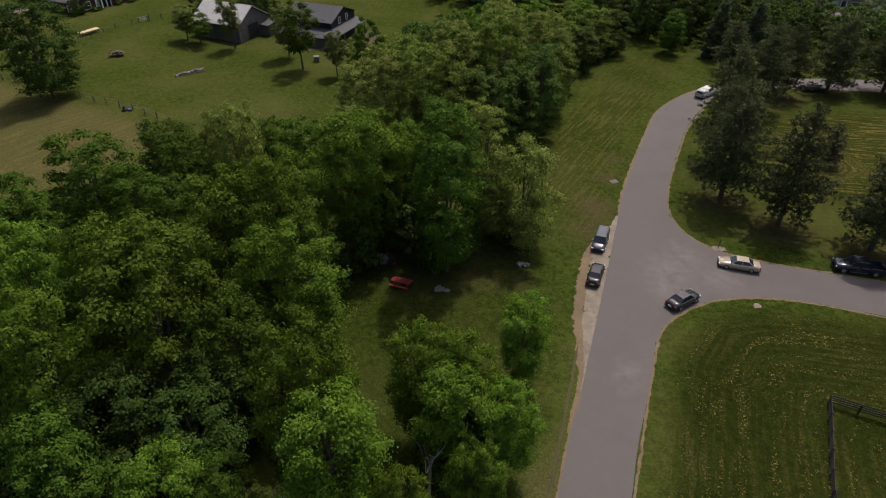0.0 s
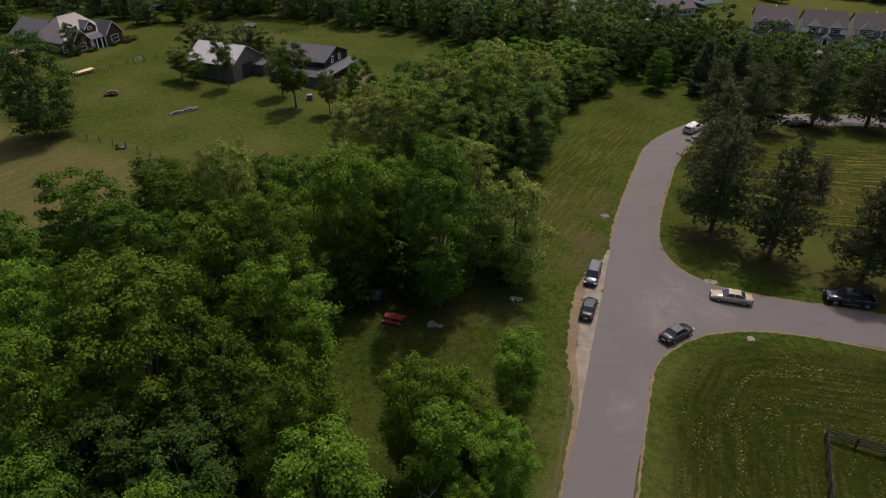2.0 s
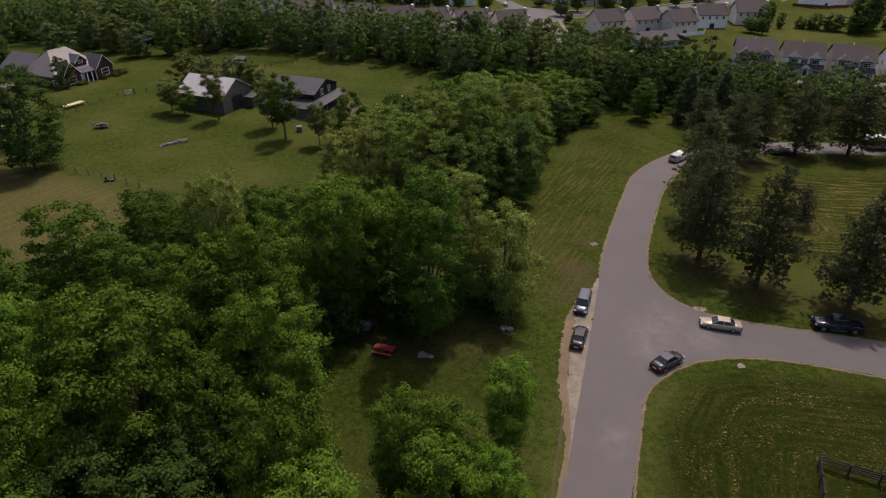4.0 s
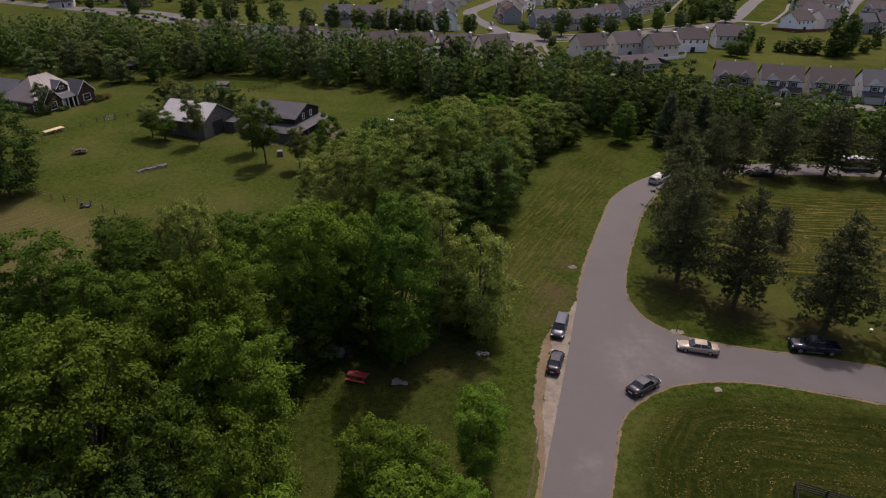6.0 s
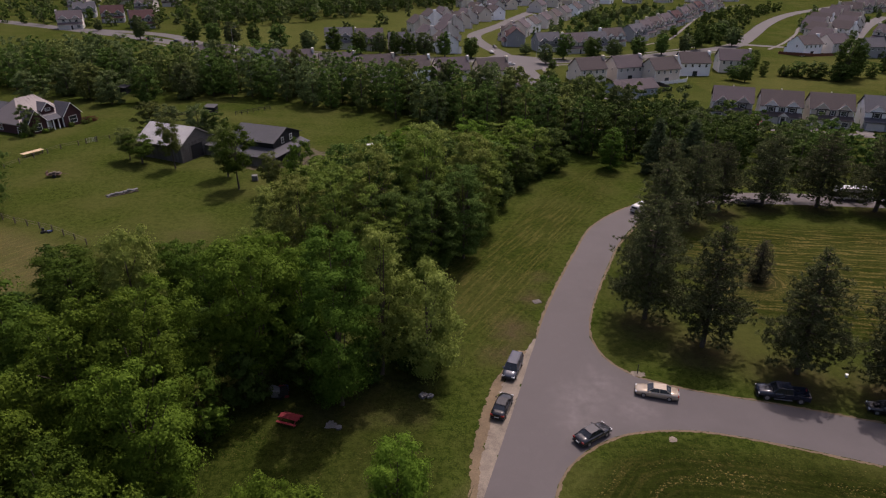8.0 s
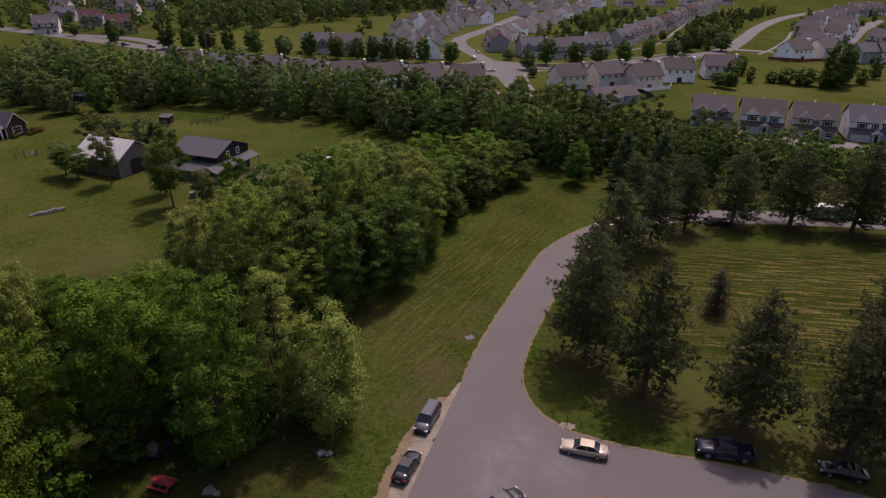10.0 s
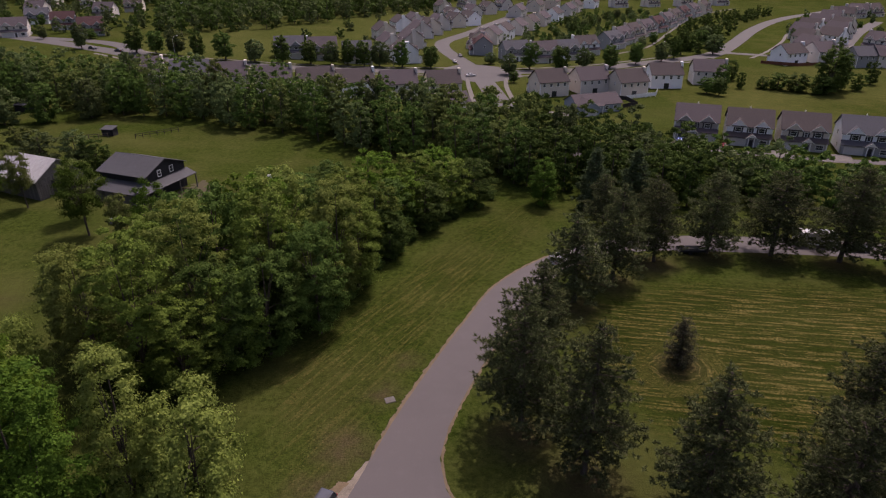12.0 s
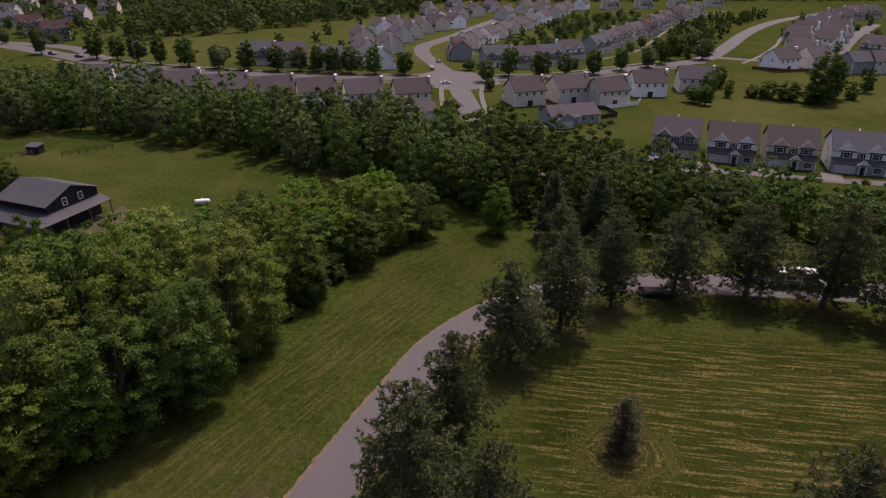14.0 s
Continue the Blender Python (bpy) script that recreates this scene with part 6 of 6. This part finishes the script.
picnic_table(-5.0, 59.9, -20)


def scrap_pile(x, y, seed, label, mats, size=1.3, n=9):
    rng = random.Random(seed)
    ob = thing("junk_pile", x, y)
    for i in range(n):
        a, b, c = rng.uniform(0.15, 0.5) * size, rng.uniform(0.15, 0.4) * size, rng.uniform(0.1, 0.35) * size
        p = part("scrap", box(-a, a, -b, b, 0, 2 * c, bevel=0.04), rng.choice(mats), ob)
        p.matrix_basis = pose(rng.uniform(-0.8, 0.8) * size, rng.uniform(-0.5, 0.5) * size, 0 if i < 5 else 0.35 * size, rng.uniform(-8, 8), rng.uniform(-8, 8), rng.uniform(0, 180))
    return tagged(ob, label, "junk pile")


scrap_pile(-7.0, 64.4, 3, "pile of pale and dark household junk under the trees", [SCRAP, BLACK_TRIM, SCRAP, BLUE_TARP, RED_WOOD])
scrap_pile(-56.2, 107.2, 4, "dark dumped bundle beside the pasture fence", [BLACK_TRIM, BLUE_TARP], 0.9, 6)
scrap_pile(10.2, 64.6, 6, "scattered pale rubble under the pale tree", [SCRAP, ASH], 0.8, 7)
ragged_patch("fire_pit", [(-1.4, 59.9), (-0.4, 60.1), (0.4, 59.5), (0.0, 58.9), (-1.0, 59.1)], ASH, "pale ash of a burnt-out fire", 0.04, 0.3, 0.4)
plates = thing("fire_ring", 0.5, 58.9)
part("ring", rod((0, 0, 0), (0, 0, 0.25), 0.32, 0.36, sides=12), SCRAP, plates)
tagged(plates, "pale metal bucket beside the ash", "bucket")


def stone_slab(x, y, turn):
    ob = thing("drain_cover", x, y, turn)
    part("slab", box(-0.6, 0.6, -0.5, 0.5, -0.1, 0.1, bevel=0.03), STONE, ob)
    part("lid", rod((0, 0, 0.1), (0, 0, 0.125), 0.3, 0.32, sides=14), STONE, ob)
    tagged(ob, "square concrete drain cover in the grass verge", "drain cover")


stone_slab(26.6, 87.0, 20)


def board_fence(points, height, mat, label, rails=3, gap=2.4, name="fence", rail_h=0.13):
    ob = thing(name, points[0][0], points[0][1])
    inv = ob.matrix_basis.inverted()
    posts, first = [], None
    for (ax, ay), (bx, by) in zip(points, points[1:]):
        n = max(1, round(math.hypot(bx - ax, by - ay) / gap))
        posts += [(ax + (bx - ax) * i / n, ay + (by - ay) * i / n) for i in range(n)]
    posts.append(points[-1])
    for x, y in posts:
        m = inv @ pose(x, y, terrain(x, y), 0, 0, random.uniform(-4, 4))
        if first is None:
            first = part("post", box(-0.07, 0.07, -0.07, 0.07, -0.3, height + random.uniform(0, 0.06)), mat, ob)
            first.matrix_basis = m
        else:
            share(first, m, ob)
    for (ax, ay), (bx, by) in zip(posts, posts[1:]):
        for r in range(rails):
            z = height * (0.93 - r * 0.8 / max(1, rails))
            p, q = Vector((ax, ay, terrain(ax, ay) + z)), Vector((bx, by, terrain(bx, by) + z))
            bm = bmesh.new()
            d = (q - p).normalized()
            side = Vector((-d.y, d.x, 0)) * 0.02
            up = Vector((0, 0, rail_h / 2))
            v = [bm.verts.new(inv @ (e + s * side + 3.4 * side + u * up)) for e in (p, q) for s, u in ((-1, -1), (1, -1), (1, 1), (-1, 1))]
            for f in ((0, 1, 2, 3), (7, 6, 5, 4), (0, 4, 5, 1), (1, 5, 6, 2), (2, 6, 7, 3), (3, 7, 4, 0)):
                bm.faces.new([v[i] for i in f])
            part("rail", bm, mat, ob)
    return tagged(ob, label, "fence")


board_fence([(27, 8), (33.0, 31.9), (37.9, 42.3), (42.5, 40.0), (60, 31.5), (80, 22)], 1.35, DARK_WOOD, "dark stained four-rail paddock fence", 4)
board_fence([(-110, 133), (-86.3, 121.4), (-76.5, 117.6), (-63.8, 111), (-55.4, 107.6), (-47.0, 102.3)], 1.2, POST_WOOD, "old post and wire pasture fence", 2, 3.2, rail_h=0.03)
board_fence([(-83.3, 141), (-78.4, 155.6), (-73, 161.8), (-68, 166.4)], 1.2, POST_WOOD, "old post and wire fence below the farmhouse", 2, 4.0, rail_h=0.03)
board_fence([(-67, 186), (-60, 190), (-54, 193)], 1.2, POST_WOOD, "short dark paddock fence", 2, 2.4)
board_fence([(-46.5, 192.3), (-42.5, 196.5), (-38.4, 201)], 1.3, DARK_WOOD, "dark paddock fence in the far pasture", 2, 2.2)
for pts in ([(99.5, 253), (106, 257), (104.5, 266), (96, 271)],):
    board_fence(pts, 1.8, DARK_WOOD, "dark timber garden fence behind the blue house", 6, 2.4, rail_h=0.27)
board_fence([(105, 268), (118, 274), (121, 281)], 1.7, WHITE_TRIM, "white vinyl garden fence", 6, 2.4, rail_h=0.27)
board_fence([(192, 345), (206, 337), (218, 339)], 1.7, plain("red_cedar", (0.16, 0.06, 0.035), 0.8, 0, 0.25), "red-brown timber garden fence", 6, 2.4, rail_h=0.27)


def gate_panel(x, y, turn):
    ob = thing("gate", x, y, turn)
    for s in (-1.3, 1.3):
        part("post", box(s - 0.08, s + 0.08, -0.08, 0.08, -0.2, 1.5), POST_WOOD, ob)
    for i in range(5):
        part("bar", rod((-1.25, 0, 0.3 + i * 0.25), (1.25, 0, 0.3 + i * 0.25), 0.025, 0.025), STEEL, ob)
    tagged(ob, "grey tubular metal field gate", "gate")


gate_panel(-73.6, 161.0, 45)


def lumber_row():
    """Weathered sections of pipe and timber laid in a row on the grass."""
    ob = thing("pipe_stack", -51.5, 126.4, 41)
    for i in range(7):
        a = -2.9 + i * 0.8
        part("pipe", rod((a, -0.35 + 0.2 * (i % 2), 0.2 + 0.16 * (i % 3)), (a + 1.25, 0.2 - 0.25 * (i % 3), 0.22), 0.24, 0.2, sides=10), SCRAP, ob)
    for s in (-0.75, 0.8):
        part("timber", box(-3.0, 3.0, s - 0.1, s + 0.1, 0, 0.16), POST_WOOD, ob)
    tagged(ob, "row of pale weathered pipes on timbers in the pasture", "pipe stack")


def farm_cart(x, y, turn):
    ob = thing("farm_cart", x, y, turn)
    part("deck", box(-1.5, 1.2, -0.8, 0.8, 0.5, 0.62), RUST, ob)
    part("headboard", box(-1.55, -1.45, -0.8, 0.8, 0.62, 1.3), RUST, ob)
    part("drawbar", rod((1.2, 0, 0.5), (2.6, 0, 0.35), 0.05, 0.05), RUST, ob)
    for s in (-0.9, 0.9):
        part("wheel", rod((0, s - 0.1, 0.36), (0, s + 0.1, 0.36), 0.36, 0.36, sides=12), TYRE, ob)
    for i in range(3):
        part("crate", box(-1.1 + i * 0.75, -0.5 + i * 0.75, -0.5, 0.4, 0.62, 0.95 + 0.15 * (i % 2)), POST_WOOD, ob)
    tagged(ob, "rusty flat farm cart loaded with crates", "farm cart")


def plank_table(x, y, turn):
    ob = thing("plank_platform", x, y, turn)
    for i in range(4):
        part("plank", box(-2.4, 2.4, -0.8 + i * 0.4, -0.43 + i * 0.4, 0.75, 0.82), WOOD_PALE, ob)
    for a in (-2.0, 0, 2.0):
        for s in (-0.6, 0.6):
            part("leg", box(a - 0.06, a + 0.06, s - 0.06, s + 0.06, -0.1, 0.75), POST_WOOD, ob)
    tagged(ob, "long pale plank table in the pasture", "table")


def shed(x, y, turn, w=3.8, d=2.6, h=2.1):
    ob = thing("shed", x, y, turn)
    part("wall", box(-w / 2, w / 2, -d / 2, d / 2, -0.4, h), BLACK_BOARD, ob)
    part("roof", add_slope(bmesh.new(), -w / 2 - 0.2, w / 2 + 0.2, -d / 2 - 0.3, h - 0.02, d / 2 + 0.3, h + 0.4, 0.1), METAL_DARK, ob)
    part("doorway", box(-0.9, 0.9, -d / 2 - 0.03, -d / 2 + 0.05, 0, 1.7), BLACK_TRIM, ob)
    tagged(ob, "small dark run-in shed with grey roof", "shed", "small sheds")


lumber_row()
farm_cart(-69.6, 136.0, 15)
plank_table(-82.6, 151.0, 58)
shed(-54.5, 195.4, -8, 3.2, 2.2, 1.8)


def pallet_stack(x, y, turn, layers):
    ob = thing("pallet_stack", x, y, turn)
    for k in range(layers):
        for i in range(5):
            part("plank", box(-0.9, 0.9, -0.7 + i * 0.3, -0.5 + i * 0.3, 0.16 + k * 0.22, 0.2 + k * 0.22), WOOD_PALE, ob)
        for i in (-0.75, 0, 0.75):
            part("bearer", box(i - 0.06, i + 0.06, -0.7, 0.9, k * 0.22 + 0.002, 0.158 + k * 0.22), WOOD_PALE, ob)
    tagged(ob, "pale wooden pallets stacked on the grass", "pallet", "pallet stacks")


pallet_stack(-94.0, 139.2, 20, 3)
pallet_stack(-90.4, 135.8, 40, 2)
sedan(-112.5, 169.5, 15, WHITE_CAR, "white car parked on the gravel farm drive", 4.7)
shed(-92, 222, -10, 4.5, 3)
bale = thing("feed_cage", -27.3, 136.3, 10)
part("bin", box(-0.6, 0.6, -0.6, 0.6, 0.12, 1.2, bevel=0.05), SCRAP, bale)
part("pallet", box(-0.65, 0.65, -0.65, 0.65, 0, 0.12), POST_WOOD, bale)
tagged(bale, "pale caged tank on a pallet under a tree", "tank")


def utility_trailer(x, y, turn):
    ob = thing("trailer", x, y, turn)
    part("deck", box(-2.4, 2.4, -1.0, 1.0, 0.5, 0.6), BLACK_TRIM, ob)
    for s in (-1, 1):
        part("side_rail", box(-2.4, 2.4, s * 1.0 - 0.03, s * 1.0 + 0.03, 0.62, 0.9), BLACK_TRIM, ob)
        part("wheel", rod((-0.4, s * 1.05 - 0.1, 0.34), (-0.4, s * 1.05 + 0.1, 0.34), 0.34, 0.34, sides=12), TYRE, ob)
    part("load", box(-1.8, 1.2, -0.7, 0.7, 0.6, 1.15, bevel=0.12), GREY_BOARD, ob)
    part("drawbar", rod((2.4, 0, 0.5), (3.8, 0, 0.4), 0.05, 0.05), BLACK_TRIM, ob)
    tagged(ob, "dark loaded utility trailer parked by the lane", "trailer")


def motorhome(x, y, turn):
    """A box-bodied camper with an overcab, windows, roof units and a stripe."""
    ob = thing("motorhome", x, y, turn, lift=0.05)
    body = box(-3.7, 2.2, -1.15, 1.15, 0.5, 2.95, bevel=0.08)
    part("body", body, WHITE_CAR, ob)
    part("overcab", add_box(bmesh.new(), 2.2, 3.3, -1.1, 1.1, 1.95, 2.85, bevel=0.15), WHITE_CAR, ob)
    part("cab", loft([(2.2, 1.0, 0.45, 1.1, 1.9, 0.85), (2.9, 1.0, 0.45, 1.05, 1.7, 0.82), (3.3, 0.96, 0.45, 0.95, 1.15, 0.8), (4.1, 0.86, 0.5, 0.85, 0.98, 0.7)]), WHITE_CAR, ob, smooth=True)
    ws = bmesh.new()
    a = [ws.verts.new(p) for p in ((2.95, -0.8, 1.72), (2.95, 0.8, 1.72), (3.34, 0.8, 1.18), (3.34, -0.8, 1.18))]
    b = [ws.verts.new((v.co.x + 0.03, v.co.y, v.co.z + 0.03)) for v in a]
    ws.faces.new(a)
    ws.faces.new(b[::-1])
    for i in range(4):
        ws.faces.new((a[i], a[(i + 1) % 4], b[(i + 1) % 4], b[i]))
    part("windscreen", ws, CAR_GLASS, ob)
    for s in (-1, 1):
        for wx, ww in ((-2.9, 0.5), (-1.2, 0.7), (0.9, 0.5)):
            part("window", box(wx - ww, wx + ww, s * 1.165 - 0.02, s * 1.165 + 0.02, 1.6, 2.2, bevel=0.01), CAR_GLASS, ob)
        part("stripe", box(-3.6, 2.1, s * 1.158 - 0.008, s * 1.158 + 0.008, 1.05, 1.3), GREY_CAR, ob, "grey side stripe")
    part("door", box(0.0, 0.62, -1.19, -1.15, 0.6, 1.5), WHITE_TRIM, ob)
    part("air_conditioner", box(-1.4, -0.6, -0.4, 0.4, 2.96, 3.2, bevel=0.06), WHITE_TRIM, ob)
    part("roof_hatch", box(-3.0, -2.5, -0.25, 0.25, 2.96, 3.06, bevel=0.03), WHITE_TRIM, ob)
    wheel_set(ob, (3.1, -2.0), 1.0, 0.38)
    part("bumper", box(4.05, 4.2, -0.85, 0.85, 0.42, 0.6, bevel=0.04), BLACK_TRIM, ob)
    return tagged(ob, "white box-bodied motorhome with dark windows on the lane", "motorhome")


motorhome(103.6, 134.3, -8)
utility_trailer(79.0, 131.2, 0)
sedan(110.0, 131.6, 172, GREY_CAR, "grey car parked along the lane behind the pines", 4.7, "cars behind the pines")


# bare dead tree at the wood's edge
def dead_tree(x, y, h, seed):
    rng = random.Random(seed)
    ob = thing("dead_tree", x, y)
    bm = bmesh.new()
    add_rod(bm, (0, 0, -0.3), (0.2, 0.1, h * 0.6), 0.16, 0.1)
    for i in range(9):
        z = h * rng.uniform(0.3, 0.6)
        a, r = rng.uniform(0, 6.28), rng.uniform(0.8, 2.0)
        k = Vector((r * math.cos(a), r * math.sin(a), z + rng.uniform(0.8, 2.2)))
        add_rod(bm, (0.1, 0.05, z), k, 0.07, 0.035, 5)
        for j in range(2):
            add_rod(bm, k, k + Vector((rng.uniform(-0.8, 0.8), rng.uniform(-0.8, 0.8), rng.uniform(0.3, 1.2))), 0.035, 0.01, 4)
    part("trunk", bm, DEADWOOD, ob)
    tagged(ob, "bare bleached dead tree at the wood's edge", "dead tree")


dead_tree(-13.6, 27.2, 7.5, 2)
dead_tree(-1.2, 31.4, 8.5, 5)
dead_tree(-27.5, 28.0, 12.5, 8)


def gas_tank(x, y, turn):
    """A long white pressure tank on two cradles."""
    ob = thing("gas_tank", x, y, turn)
    bm = bmesh.new()
    rings = []
    for i in range(13):
        t = -1.0 + i / 6
        r = 0.5 * math.sqrt(max(0.02, 1 - max(0, abs(t) - 0.72) ** 2 / 0.28 ** 2))
        rings.append([bm.verts.new((1.6 * t, r * math.cos(a), 0.85 + r * math.sin(a))) for a in (2 * math.pi * k / 14 for k in range(14))])
    for p, q in zip(rings, rings[1:]):
        for k in range(14):
            bm.faces.new((p[k], p[(k + 1) % 14], q[(k + 1) % 14], q[k]))
    bm.faces.new(rings[0][::-1])
    bm.faces.new(rings[-1])
    part("tank", bm, WHITE_TRIM, ob, smooth=True)
    for sx in (-0.9, 0.9):
        part("cradle", box(sx - 0.1, sx + 0.1, -0.4, 0.4, -0.1, 0.42), STONE, ob)
    part("valve_dome", rod((0, 0, 1.33), (0, 0, 1.52), 0.18, 0.14, sides=12), WHITE_TRIM, ob)
    tagged(ob, "white domed gas tank in the far pasture", "gas tank")


gas_tank(-4.4, 165.4, 10)

# small things on the grass
def marker_post(x, y):
    ob = thing("marker_post", x, y)
    part("post", rod((0, 0, -0.2), (0, 0, 1.3), 0.05, 0.05), DARK_WOOD, ob)
    part("cap", rod((0, 0, 1.3), (0, 0, 1.42), 0.08, 0.04), DARK_WOOD, ob)
    tagged(ob, "short dark marker post beside the side road", "post")


marker_post(36.6, 69.3)
ragged_patch("bare_patch", [(35.6, 69.6), (36.8, 70.1), (37.9, 69.3), (37.0, 68.6), (36, 68.8)], GRAVEL, "pale worn patch in the grass", 0.03, 0.2, 0.4)
ragged_patch("bare_patch", [(36.3, 57.7), (37.4, 57.8), (37.6, 57.2), (36.6, 57.0)], GRAVEL, "pale worn patch in the grass", 0.03, 0.2, 0.3)
bag = thing("bucket", 62.9, 68.6)
part("bucket_body", rod((0, 0, 0), (0, 0, 0.4), 0.16, 0.2, sides=12), WHITE_TRIM, bag)
tagged(bag, "small white plastic bucket standing on the grass", "bucket")
